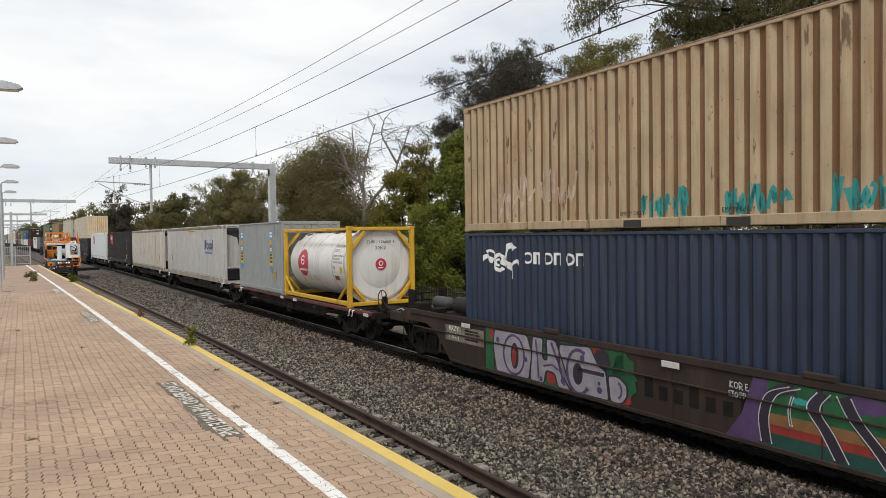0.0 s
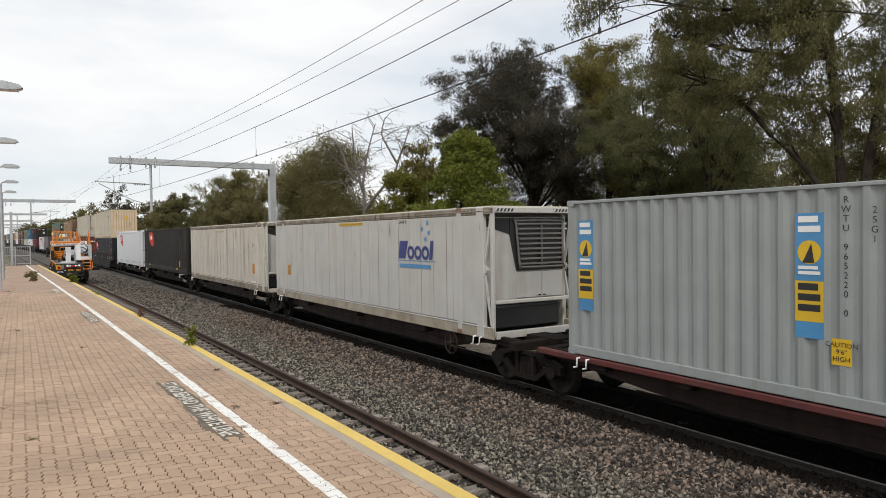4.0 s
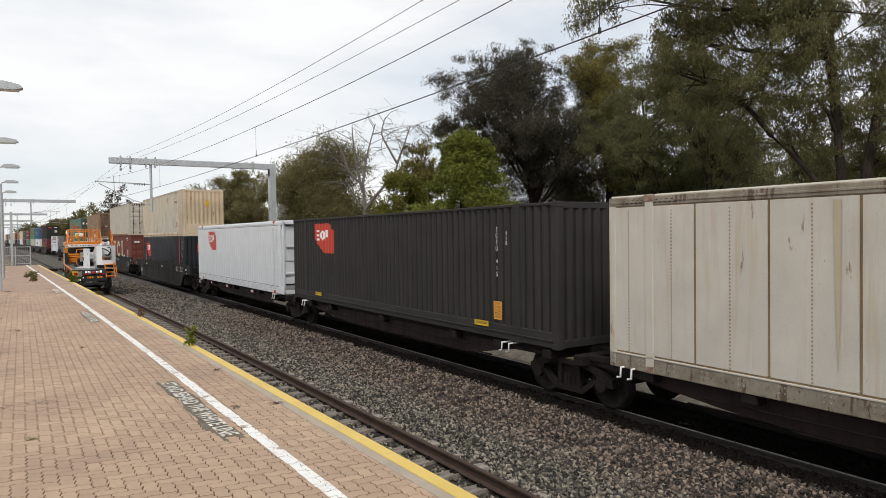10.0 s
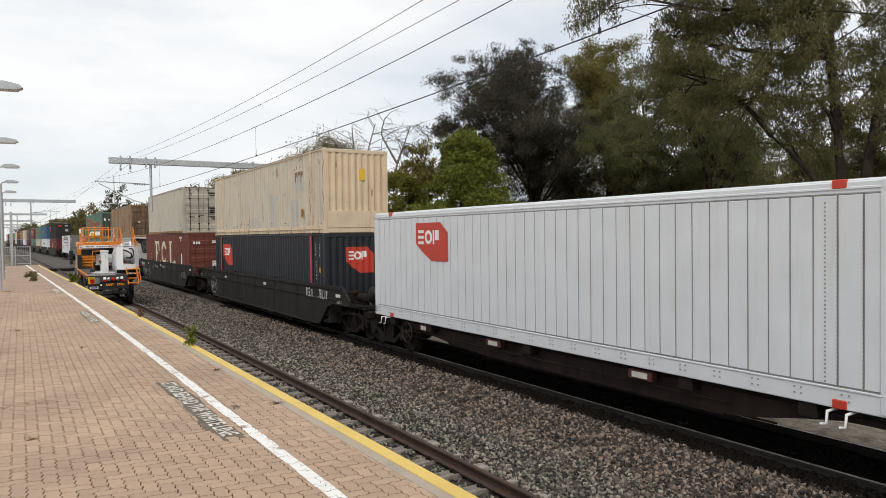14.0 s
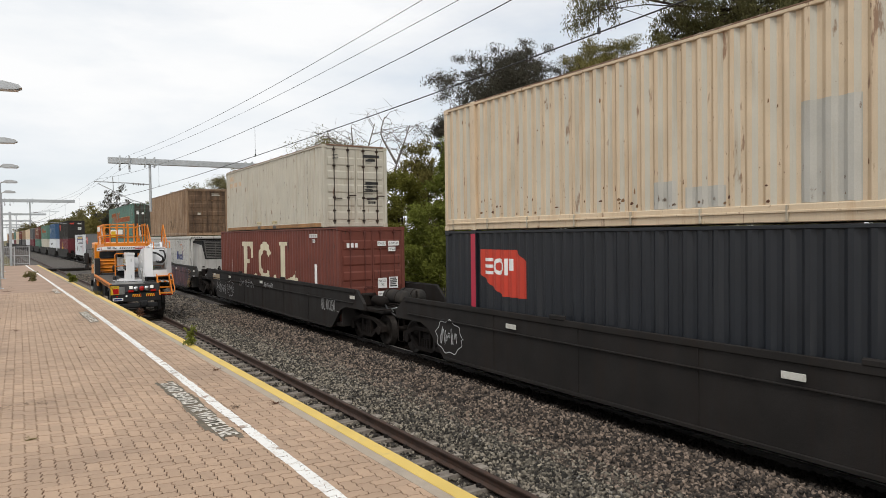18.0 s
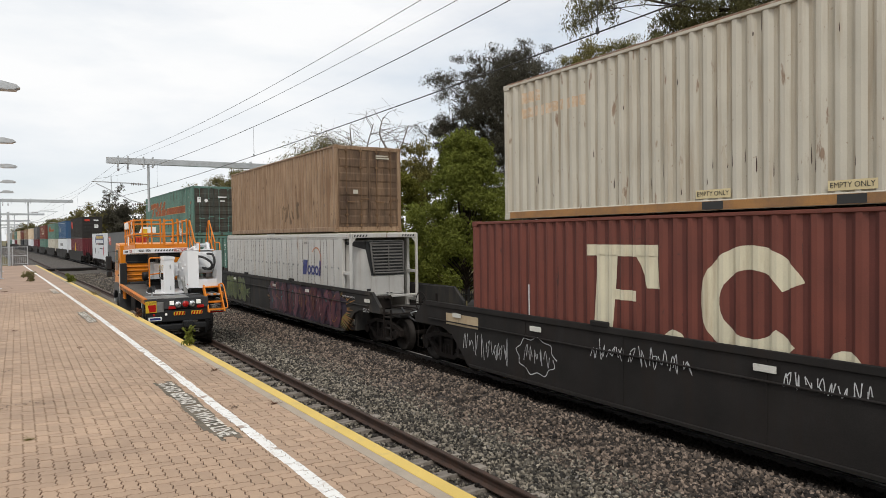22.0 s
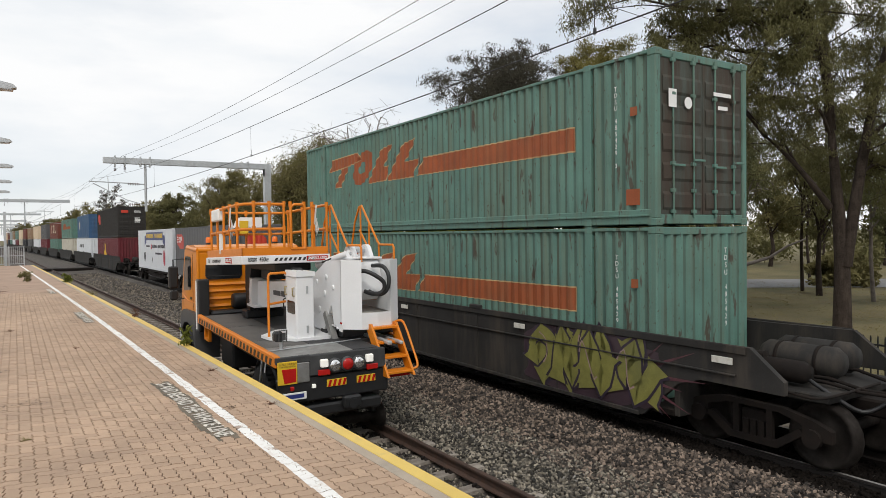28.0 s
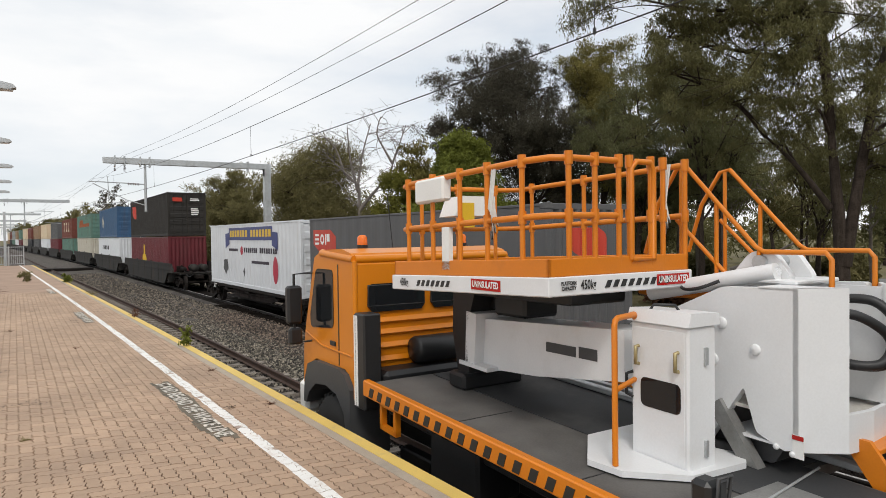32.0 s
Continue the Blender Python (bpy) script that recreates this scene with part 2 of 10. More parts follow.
m_navy = surf("dark_navy_paint", (0.0083, 0.0107, 0.0155), 0.5, var=.15, dirt=(0.026, 0.027, 0.030), amount=.35, streak=.8)
m_char = surf("charcoal_container_paint", (0.0280, 0.0258, 0.0236), 0.7, var=.14, dirt=(0.045, 0.038, 0.031), amount=.3, streak=.9, spec=.3)
# darker charcoal that puts the shade of the pressed recesses into colour
m_charback = surf("charcoal_recess_shade", (0.0225, 0.0206, 0.0190), 0.8, var=.14, dirt=(0.034, 0.028, 0.023), amount=.3, streak=.9, spec=.2)
m_fcl = surf("brick_red_container_paint", (0.1452, 0.0361, 0.0220), 0.6, var=.14, dirt=(0.12, 0.035, 0.025), amount=.35, streak=.9, chips=(0.05, 0.02, 0.015), chip=.3)
m_teal = surf("faded_green_container_paint", (0.094, 0.196, 0.160), 0.6, var=.15, dirt=(0.12, 0.155, 0.115), amount=.45, streak=.95, chips=(0.055, 0.032, 0.02), chip=.45)
m_tealdark = surf("rusted_green_door", (0.052, 0.066, 0.055), 0.7, var=.2, dirt=(0.055, 0.034, 0.024), amount=.7, streak=.5)
m_maroon = surf("maroon_container_paint", (0.115, 0.012, 0.018), 0.5, var=.1, dirt=(0.07, 0.02, 0.02), amount=.3, streak=.6)
m_darkgrey = surf("dark_grey_curtain", (0.085, 0.085, 0.088), 0.55, var=.1, dirt=(0.12, 0.115, 0.11), amount=.3, streak=.6)
m_seablue = surf("mid_blue_container_paint", (0.028, 0.085, 0.18), 0.5, var=.1, dirt=(0.05, 0.06, 0.08), amount=.3, streak=.6)
# recess copies of the paints: grime, rust and painted-in shade of the pressing
m_rustshade = surf("rust_and_shade_brown", (0.205, 0.112, 0.052), 0.75, var=.18, dirt=(0.17, 0.08, 0.032), amount=.5, streak=1.0, dscale=1.8, chips=(0.08, 0.04, 0.02), chip=.35)
# cream for slopes turned from the light, shade and dust in one colour
m_creamshade = surf("dusty_shaded_cream", (0.60, 0.455, 0.30), 0.65, var=.08, dirt=(0.44, 0.30, 0.18), amount=.4, streak=.9, chips=(0.17, 0.085, 0.05), chip=.35)
m_tealshade = surf("grimy_shaded_green", (0.075, 0.142, 0.116), 0.7, var=.15, dirt=(0.09, 0.10, 0.07), amount=.55, streak=1.0, chips=(0.05, 0.03, 0.02), chip=.4)
m_brownshade = surf("grimy_shaded_brown", (0.15, 0.085, 0.041), 0.7, var=.15, dirt=(0.10, 0.055, 0.028), amount=.5, streak=1.0, chips=(0.05, 0.026, 0.016), chip=.4)
m_blueshade = surf("grimy_shaded_blue", (0.0095, 0.0170, 0.038), 0.6, var=.15, dirt=(0.03, 0.032, 0.042), amount=.4, streak=.8)
m_redshade = surf("grimy_shaded_red", (0.105, 0.025, 0.017), 0.7, var=.15, dirt=(0.08, 0.025, 0.018), amount=.4, streak=.8)
m_ivoryshade = surf("grimy_shaded_ivory", (0.44, 0.40, 0.32), 0.65, var=.08, dirt=(0.30, 0.23, 0.15), amount=.4, streak=.9, chips=(0.2, 0.12, 0.07), chip=.25)
m_sillgrime = surf("dirty_cream_sill", (0.36, 0.315, 0.245), 0.65, var=.15, dirt=(0.22, 0.16, 0.10), amount=.45, dscale=2.5)
m_railgrime = surf("grimy_rail_paint", (0.26, 0.228, 0.178), 0.65, var=.15, dirt=(0.14, 0.10, 0.065), amount=.5, dscale=2.5, chips=(0.08, 0.045, 0.025), chip=.6)
m_seam = surf("dark_panel_seam", (0.10, 0.088, 0.075), 0.8, var=.2)
m_seamgrey = surf("grey_panel_seam", (0.26, 0.25, 0.235), 0.7, var=.15)
m_red = surf("logo_red_paint", (0.50, 0.042, 0.020), 0.5, var=.06, dirt=(0.36, 0.05, 0.026), amount=.15)
m_crimson = surf("logo_crimson", (0.44, 0.02, 0.05), 0.5, var=.04, bump=0)
m_bandedge = surf("faded_yellow_edge_paint", (0.46, 0.31, 0.15), 0.6, var=.2, dirt=(0.25, 0.16, 0.08), amount=.4, streak=.6)
m_orangeband = surf("faded_orange_red_paint", (0.29, 0.070, 0.018), 0.6, var=.18, dirt=(0.22, 0.09, 0.04), amount=.4, streak=.8)
m_letter = surf("cream_lettering", (0.62, 0.57, 0.42), 0.55, var=.08, dirt=(0.35, 0.25, 0.15), amount=.25, streak=.6)
m_print = surf("white_lettering", (0.78, 0.78, 0.76), 0.5, var=.05, bump=0)
m_ink = surf("black_lettering", (0.02, 0.02, 0.02), 0.5, bump=0)
m_randblue = surf("logo_navy_blue", (0.022, 0.035, 0.17), 0.45, var=.06, bump=0)
m_sky = surf("logo_light_blue", (0.07, 0.25, 0.48), 0.45, bump=0)
m_label = surf("yellow_label", (0.66, 0.42, 0.02), 0.5, var=.08, bump=0)
m_orange = surf("safety_orange_paint", (0.64, 0.19, 0.006), 0.42, var=.06, bump=.02, dirt=(0.45, 0.14, 0.02), amount=.18)
m_cab = surf("orange_cab_paint", (0.62, 0.20, 0.005), 0.3, var=.05, bump=.01, dirt=(0.42, 0.14, 0.02), amount=.2)
m_boom = surf("boom_white_paint", (0.72, 0.73, 0.74), 0.38, var=.04, bump=.02, dirt=(0.6, 0.59, 0.57), amount=.18)
m_deck = surf("worn_grey_deck", (0.098, 0.093, 0.087), 0.7, var=.2, scale=2.5, dirt=(0.15, 0.143, 0.135), amount=.45)
m_deckmat = surf("dark_deck_mat", (0.03, 0.031, 0.033), 0.8, var=.15, dirt=(0.09, 0.088, 0.085), amount=.35)
m_brass = surf("dull_brass", (0.40, 0.33, 0.17), 0.45, 0.4, bump=.02)
m_deckpale = surf("dusty_white_floor", (0.58, 0.56, 0.52), 0.6, var=.1, dirt=(0.35, 0.3, 0.25), amount=.4, dscale=3)
m_plate = surf("checker_plate", (0.30, 0.30, 0.29), 0.45, 0.5, var=.12, dirt=(0.14, 0.13, 0.12), amount=.4)
m_plastic = surf("black_plastic", (0.013, 0.0135, 0.0145), 0.45, var=.1, bump=.02)
m_greyplastic = surf("grey_plastic", (0.055, 0.056, 0.058), 0.55, bump=.03)
m_slat = surf("dusty_grey_plastic", (0.15, 0.143, 0.135), 0.55, bump=.03)
m_glass = surf("dark_tinted_glass", (0.012, 0.014, 0.016), 0.06, var=.0, bump=0)
m_chrome = surf("lamp_reflector", (0.75, 0.75, 0.75), 0.12, 0.9, bump=0)
m_hose = surf("rubber_hose", (0.018, 0.018, 0.019), 0.5, bump=.05)
m_taillamp = surf("red_lamp_lens", (0.42, 0.012, 0.01), 0.2, bump=0)
m_amber = surf("amber_lens", (0.75, 0.16, 0.01), 0.2, bump=0)
m_rope = surf("white_rope", (0.72, 0.72, 0.70), 0.8)
m_headlight = glow("lit_white_lamp", (0.8, 0.78, 0.72), 0.3)


# ---- lines of the place: the platform's edge, the near track, the freight track ----
def bend(y, start, soft):
    return soft * math.log1p(math.exp(min(40, (y - start) / soft)))


def edge_x(y):
    return 2.97 - 0.019 * y - 0.013 * bend(y, 18, 4)


def near_x(y):
    return 4.46 - 0.003 * y - 0.028 * bend(y, 22, 5)


def freight_x(y):
    return 10.06 - 0.00014 * min(150.0, max(0.0, y)) ** 2 - .042 * max(0.0, y - 150)


SPEED, TRUCK_SPEED = 5.58, 1.93
TOP = 1.2
stops = [-60, -40, -20, -8, 0, 4, 8, 12, 16, 20, 24, 28, 32, 36, 40, 45, 50, 56, 62]


def strip(name, lefts, rights, ys, z, material, parent=None, label="", thick=0.0):
    """A flat strip between two lines that run along the tracks, with a downward thickness."""
    s = Shape()
    n = len(ys)
    vs = [(l, y, z) for l, y in zip(lefts, ys)] + [(r, y, z) for r, y in zip(rights, ys)]
    fs = [(i, n + i, n + i + 1, i + 1) for i in range(n - 1)]
    if thick:
        vs += [(l, y, z - thick) for l, y in zip(lefts, ys)] + [(r, y, z - thick) for r, y in zip(rights, ys)]
        fs += [(i, i + 1, 2 * n + i + 1, 2 * n + i) for i in range(n - 1)]
        fs += [(n + i, 3 * n + i, 3 * n + i + 1, n + i + 1) for i in range(n - 1)]
        fs += [(0, 2 * n, 3 * n, n), (n - 1, 2 * n - 1, 4 * n - 1, 3 * n - 1)]
    return part(name, s.add(vs, fs), material, parent, label)


m_pave = surf("clay_paver", (0.415, 0.290, 0.200), 0.85, var=.10, scale=.6, grain=120, bump=.12, dirt=(0.28, 0.20, 0.145), amount=.3, dscale=.7, islands=.12)
m_pavep = surf("clay_paver_single", (0.415, 0.290, 0.200), 0.85, var=.10, scale=3, grain=120, bump=.12, dirt=(0.28, 0.20, 0.145), amount=.3, dscale=2, obrand=.12)
m_joint = surf("sandy_joint", (0.10, 0.062, 0.042), 0.95, var=.2, grain=200, bump=.1)
m_concrete = surf("platform_concrete", (0.39, 0.325, 0.255), 0.85, var=.12, scale=1.2, grain=90, bump=.1, dirt=(0.22, 0.20, 0.17), amount=.35)
m_sleeper = surf("sleeper_concrete", (0.27, 0.24, 0.205), 0.9, var=.14, grain=80, bump=.15, dirt=(0.085, 0.067, 0.055), amount=.55, dscale=4)
m_yline = surf("yellow_edge_paint", (0.66, 0.47, 0.12), 0.7, var=.07, grain=80, bump=.08, dirt=(0.45, 0.36, 0.18), amount=.22, dscale=6)
m_wline = surf("white_line_paint", (0.78, 0.77, 0.74), 0.7, var=.06, grain=60, bump=.1, dirt=(0.47, 0.36, 0.28), amount=.28, dscale=9, chips=(0.30, 0.21, 0.15), chip=.42)
m_patch = surf("dark_painted_patch", (0.125, 0.105, 0.075), 0.8, var=.15, grain=90, bump=.1, dirt=(0.27, 0.20, 0.145), amount=.36, dscale=5)
m_faded = surf("faded_white_stencil", (0.66, 0.62, 0.55), 0.75, var=.12, grain=90, bump=0, dirt=(0.17, 0.14, 0.105), amount=.42, dscale=9)
m_rail = surf("rusty_rail", (0.050, 0.029, 0.021), 0.75, var=.2, scale=6, dirt=(0.085, 0.045, 0.03), amount=.45, dscale=8)
# freight rails blackened by colour for the shade beneath the wagons
m_darkrail = surf("shade_black_rail", (0.018, 0.014, 0.012), 0.7, var=.2, scale=6)
m_railtop = surf("polished_rail_head", (0.62, 0.60, 0.58), 0.42, 0.7, var=.1, dirt=(0.13, 0.08, 0.06), amount=.3)
m_ballastbed = surf("ballast_bed", (0.042, 0.034, 0.029), 0.95, var=.35, scale=14, grain=45, bump=.9, dirt=(0.12, 0.10, 0.085), amount=.3, dscale=12)
m_stone = surf("ballast_stone", (0.172, 0.157, 0.131), 0.9, var=.25, scale=16, grain=70, bump=.4, islands=.88, skew=2.3)
m_stonepale = surf("dusty_pale_stone", (0.27, 0.255, 0.235), 0.95, var=.15, scale=9, grain=70, bump=.2, islands=.4)
m_stone2 = surf("brown_ballast_stone", (0.150, 0.119, 0.098), 0.9, var=.25, scale=16, grain=70, bump=.4, islands=.88, skew=2.3)
m_ground = surf("dry_park_grass", (0.138, 0.112, 0.048), 0.95, var=.3, scale=.35, grain=9, bump=.6, dirt=(0.082, 0.086, 0.031), amount=.5, dscale=.25)
m_road = surf("road_asphalt", (0.18, 0.18, 0.182), 0.9, var=.1, grain=40)
m_fence = surf("black_picket_paint", (0.014, 0.014, 0.014), 0.5)
m_mesh = surf("grey_fence_steel", (0.42, 0.43, 0.44), 0.5, 0.4, bump=.02)

# ground: one sheet to the horizon
s = Shape()
xs = [-3000, -400, -60, -12, 2, 13.2, 14.2, 60, 400, 3000]
ys = [-3000, -300, -40, 0, 20, 40, 80, 160, 400, 3000]
s.add([(x, y, -0.55 if x < 13.5 else -0.12) for x in xs for y in ys],
      [(i * 10 + j, (i + 1) * 10 + j, (i + 1) * 10 + j + 1, i * 10 + j + 1) for i in range(9) for j in range(9)])
ground = tagged(part("ground", s, m_ground), "dry brown and green park grass beside the railway", "ground", kind="structure")

# ballast, shaped across both tracks
def ballast_profile(e, c, f):
    return [(e - .3, -0.30), (c - 1.3, -0.24), (c - .75, -.22), (c, -.21), (c + .75, -.20), (c + 1.15, -.19), (c + 1.75, -.25), ((c + f) / 2 - .4, -.25), (f - 2.1, -.17), (f - 1.5, -.14), (f - 1.1, -.18), (f - .75, -.21), (f - .38, -.235),
            (f, -.26), (f + .38, -.235), (f + .75, -.21), (f + 1.6, -.16), (f + 2.6, -.28), (f + 3.5, -.5)]


s = Shape()
bys = list(range(-60, 0, 6)) + [i * .5 for i in range(0, 60)] + [30 + i * 3 for i in range(24)] + [102 + 12 * i for i in range(30)]
prof = []
for y in bys:
    e, c, f = edge_x(min(y, 300)) if y < 62 else edge_x(62) - .03 * (y - 62), near_x(y), freight_x(y)
    prof.append(ballast_profile(e, c, f))
k = len(prof[0])
vs = []
for y, row in zip(bys, prof):
    for x, z in row:
        vs.append((x, y, z + .035 * noise.noise((x * 1.7, y * 1.7, 0)) - .02))
s.add(vs, [(j * k + i, j * k + i + 1, (j + 1) * k + i + 1, (j + 1) * k + i) for j in range(len(bys) - 1) for i in range(k - 1)], True)
tagged(part("ballast_bed", s, m_ballastbed), "grey brown crushed stone ballast under two railway tracks", "ballast", kind="structure")


def ballast_z(x, y):
    pts = ballast_profile(edge_x(y), near_x(y), freight_x(y))
    return float(np.interp(x, [p[0] for p in pts], [p[1] for p in pts])) + .035 * noise.noise((x * 1.7, y * 1.7, 0)) - .02


# rails and sleepers
RAILP = [(-.075, -.16), (.075, -.16), (.075, -.145), (.012, -.125), (.010, -.045), (.036, -.03), (.036, -.003), (.030, 0), (-.030, 0), (-.036, -.003), (-.036, -.03), (-.010, -.045), (-.012, -.125), (-.075, -.145)]


def rails(name, label, line, half, ys, head, steel, z=0.0):
    track = thing(name, label, "railway track", kind="structure")
    for off in (-half, half):
        s = Shape()
        n = len(RAILP)
        vs = [(line(y) + off + p[0], y, p[1] + z) for y in ys for p in RAILP]
        s.add(vs, [(j * n + i, (j + 1) * n + i, (j + 1) * n + (i + 1) % n, j * n + (i + 1) % n) for j in range(len(ys) - 1) for i in range(n)])
        part("rail", s, steel, track)
        part("rail_head", strip_shape([line(y) + off - .028 for y in ys], [line(y) + off + .028 for y in ys], ys, z + .002), head, track, "worn running surface of the rail")
    return track


def strip_shape(l, r, ys, z):
    n = len(ys)
    return Shape().add([(a, y, z) for a, y in zip(l, ys)] + [(b, y, z) for b, y in zip(r, ys)], [(i, n + i, n + i + 1, i + 1) for i in range(n - 1)])


far_ys = [-60, -30, -10, 0] + list(range(4, 60, 4)) + list(range(60, 140, 8)) + list(range(140, 500, 24))
near_track = rails("near_track", "rusty broad gauge rails on concrete sleepers beside the platform", near_x, .8, far_ys, m_rail, m_rail)
freight_track = rails("freight_track", "standard gauge freight rails with shining heads", freight_x, .7175, far_ys, m_railtop, m_darkrail, -.09)
sl = Shape().ext([(-.125, -.02), (.125, -.02), (.105, .1), (-.105, .1)], "x", -1.25, 1.25).mesh("sleeper")
# dark copy for the freight sleepers, the train's shadow put into its colour
sl_dark = sl.copy()
sl_dark.materials.append(surf("shadow_dark_sleeper", (0.035, 0.029, 0.025), 0.85, var=.3, scale=5))
clip = Shape().box(-.13, .13, -.07, .07, .09, .12, .01).box(-.16, -.09, -.02, .02, .10, .15, .01).box(.09, .16, -.02, .02, .10, .15, .01).mesh("rail_clip")
for line, track, half, y0, y1 in ((near_x, near_track, .8, -20.0, 62), (freight_x, freight_track, .7175, -12.0, 40)):
    y = y0
    while y < y1:
        o = part("sleeper", sl if track is near_track else sl_dark, m_sleeper, track)
        o.matrix_basis = pose(line(y), y, -.27 if track is near_track else -.36)
        if track is near_track and y < 24:
            o = part("rail_clip", clip, m_under, track)
            o.matrix_basis = pose(line(y) + half, y, -.27)
        y += .667

# the platform: wall and bed, concrete coping with a yellow strip, a white line, pavers
platform = thing("platform", "station platform of clay pavers with a painted concrete edge", "platform", kind="structure")
strip("platform_bed", [-9] * len(stops), [edge_x(y) - .20 for y in stops], stops, TOP - .012, m_joint, platform, thick=1.7)
strip("coping", [edge_x(y) - .226 for y in stops], [edge_x(y) for y in stops], stops, TOP - .004, m_concrete, platform, "grey concrete platform coping", .2)
strip("platform_wall", [edge_x(y) - .2 for y in stops], [edge_x(y) - .06 for y in stops], stops, TOP - .2, m_concrete, platform, "", 1.4)
strip("yellow_line", [edge_x(y) - .122 for y in stops], [edge_x(y) + .012 for y in stops], stops, TOP + .001, m_yline, platform, "weathered yellow edge strip", .12)

# clay pavers with toothed sides, laid in herringbone
PW, TOOTH = 0.1125, 0.0105
LINE_OFF = -.86


def toothed(p, q):
    """The points of one unit side from p towards q, q left out; every side has the same teeth for both its neighbours."""
    along = 0 if p[1] == q[1] else 1
    fwd = q[along] > p[along]
    out = [p]
    for t, d in ((.34, TOOTH), (.66, -TOOTH)) if fwd else ((.66, -TOOTH), (.34, TOOTH)):
        a, b = (p, q) if fwd else (q, p)
        c = [a[0] + (b[0] - a[0]) * t, a[1] + (b[1] - a[1]) * t]
        c[1 - along] += d
        out.append(tuple(c))
    return out


def paver_outline(nx, ny):
    ring = [(i, 0) for i in range(nx)] + [(nx, j) for j in range(ny)] + [(nx - i, ny) for i in range(nx)] + [(0, ny - j) for j in range(ny)]
    ring = [((a - nx / 2) * PW, (b - ny / 2) * PW) for a, b in ring]
    pts = []
    for k in range(len(ring)):
        pts += toothed(ring[k], ring[(k + 1) % len(ring)])
    return pts


def drawn_in(pts, gap):
    """An outline pulled in by a gap on every side."""
    cx, cy = (min(p[0] for p in pts) + max(p[0] for p in pts)) / 2, (min(p[1] for p in pts) + max(p[1] for p in pts)) / 2
    wx, wy = max(.02, max(p[0] for p in pts) - min(p[0] for p in pts)), max(.02, max(p[1] for p in pts) - min(p[1] for p in pts))
    return [(cx + (p[0] - cx) * (1 - 2 * gap / wx), cy + (p[1] - cy) * (1 - 2 * gap / wy)) for p in pts]


def paver_geo(outline):
    a, b = drawn_in(outline, .0040), drawn_in(outline, .0064)
    n = len(a)
    vs = [(x, y, -.014) for x, y in a] + [(x, y, 0) for x, y in b]
    return vs, [tuple(range(n, 2 * n))] + [(i, (i + 1) % n, n + (i + 1) % n, n + i) for i in range(n)]


def cut(poly, x0, x1):
    """Clips an outline between two lines along the platform."""
    for lim, sg in ((x0, 1), (x1, -1)):
        out = []
        for k in range(len(poly)):
            a, b = poly[k], poly[(k + 1) % len(poly)]
            da, db = sg * (a[0] - lim), sg * (b[0] - lim)
            if da >= 0:
                out.append(a)
            if da * db < 0:
                u = da / (da - db)
                out.append(tuple(a[i] + (b[i] - a[i]) * u for i in range(len(a))))
        poly = out
        if len(poly) < 3:
            return []
    return poly


PATCHES = ((6.83, 9.93), (18.2, 20.95), (28.7, 31.5))
OUTLINES = (paver_outline(2, 1), paver_outline(1, 2))
PAVER_MES = []
for ol in OUTLINES:
    me = Shape().add(*paver_geo(ol)).mesh("paver")
    me.materials.append(m_pavep)
    PAVER_MES.append(me)
rnd = random.Random(4)
bulk_v, bulk_f, singles, n0 = [], [], 0, 0
line_s, patch_s = Shape(), Shape()
spots = []
for i in range(-24, 26):
    for j in range(-16, 90):
        for kind_, (bx0, by0) in enumerate(((i + 1, .5), (i + .5, 3))):
            spots.append((kind_, bx0 * PW, (by0 - i) * PW + j * 4 * PW))
for kind_, x, y in spots:
    lim = edge_x(y) - .229
    if not -3.2 < y < 30 or x - PW > lim or x < (-.03 * y - .35 if y > 12 else -2.2):
        continue
    ol = OUTLINES[kind_]
    whole = x + PW * (2 - kind_) / 2 + TOOTH < lim
    if not whole:
        ol = cut(ol, -9, lim - x)
        if len(ol) < 3:
            continue
    dz, tilt = rnd.uniform(-.0016, .0016), rnd.uniform(-.006, .006)
    ring = [(x + a[0], y + a[1], TOP + dz + .0016 + (a[0] + a[1] * .7) * tilt) for a in drawn_in(ol, .0016)]
    c0 = edge_x(y) + LINE_OFF
    if abs(x - c0) < .2:
        poly = cut(ring, c0 - .058 + rnd.uniform(-.007, .007), c0 + .058 + rnd.uniform(-.007, .007))
        if poly:
            line_s.add(poly, [tuple(range(len(poly)))])
    for pa, pb in PATCHES:
        if pa - .06 < y < pb + .06 and -1.45 < x - edge_x(y) < -.85:
            wob = .02 * math.sin(y * 3.1) + .015 * math.sin(y * 7.3 + 1)
            poly = cut(ring, edge_x(y) - 1.215 + wob + rnd.uniform(-.008, .008), edge_x(y) - .985 + wob * .8 + rnd.uniform(-.008, .008))
            if poly:
                patch_s.add(poly, [tuple(range(len(poly)))])
    if whole and singles < 290 and 4.5 < y < 6.7 and x > .35 and rnd.random() < .9:
        o = part("paver", PAVER_MES[kind_], m_pavep, platform)
        o.matrix_basis = pose(x, y, TOP + dz, math.degrees(tilt * .7), -math.degrees(tilt), 0)
        singles += 1
    else:
        vs, fs = paver_geo(ol)
        q = np.array(vs)
        q[:, 2] += q[:, 0] * tilt + q[:, 1] * tilt * .7
        bulk_v.append(q + (x, y, TOP + dz))
        bulk_f += [tuple(a + n0 for a in f) for f in fs]
        n0 += len(vs)
part("white_line", line_s, m_wline, platform, "worn white safety line over the pavers")
part("painted_patch", patch_s, m_patch, platform, "worn dark paint patch")
bulk = bpy.data.meshes.new("paving")
bulk.from_pydata(np.concatenate(bulk_v).tolist(), [], bulk_f)
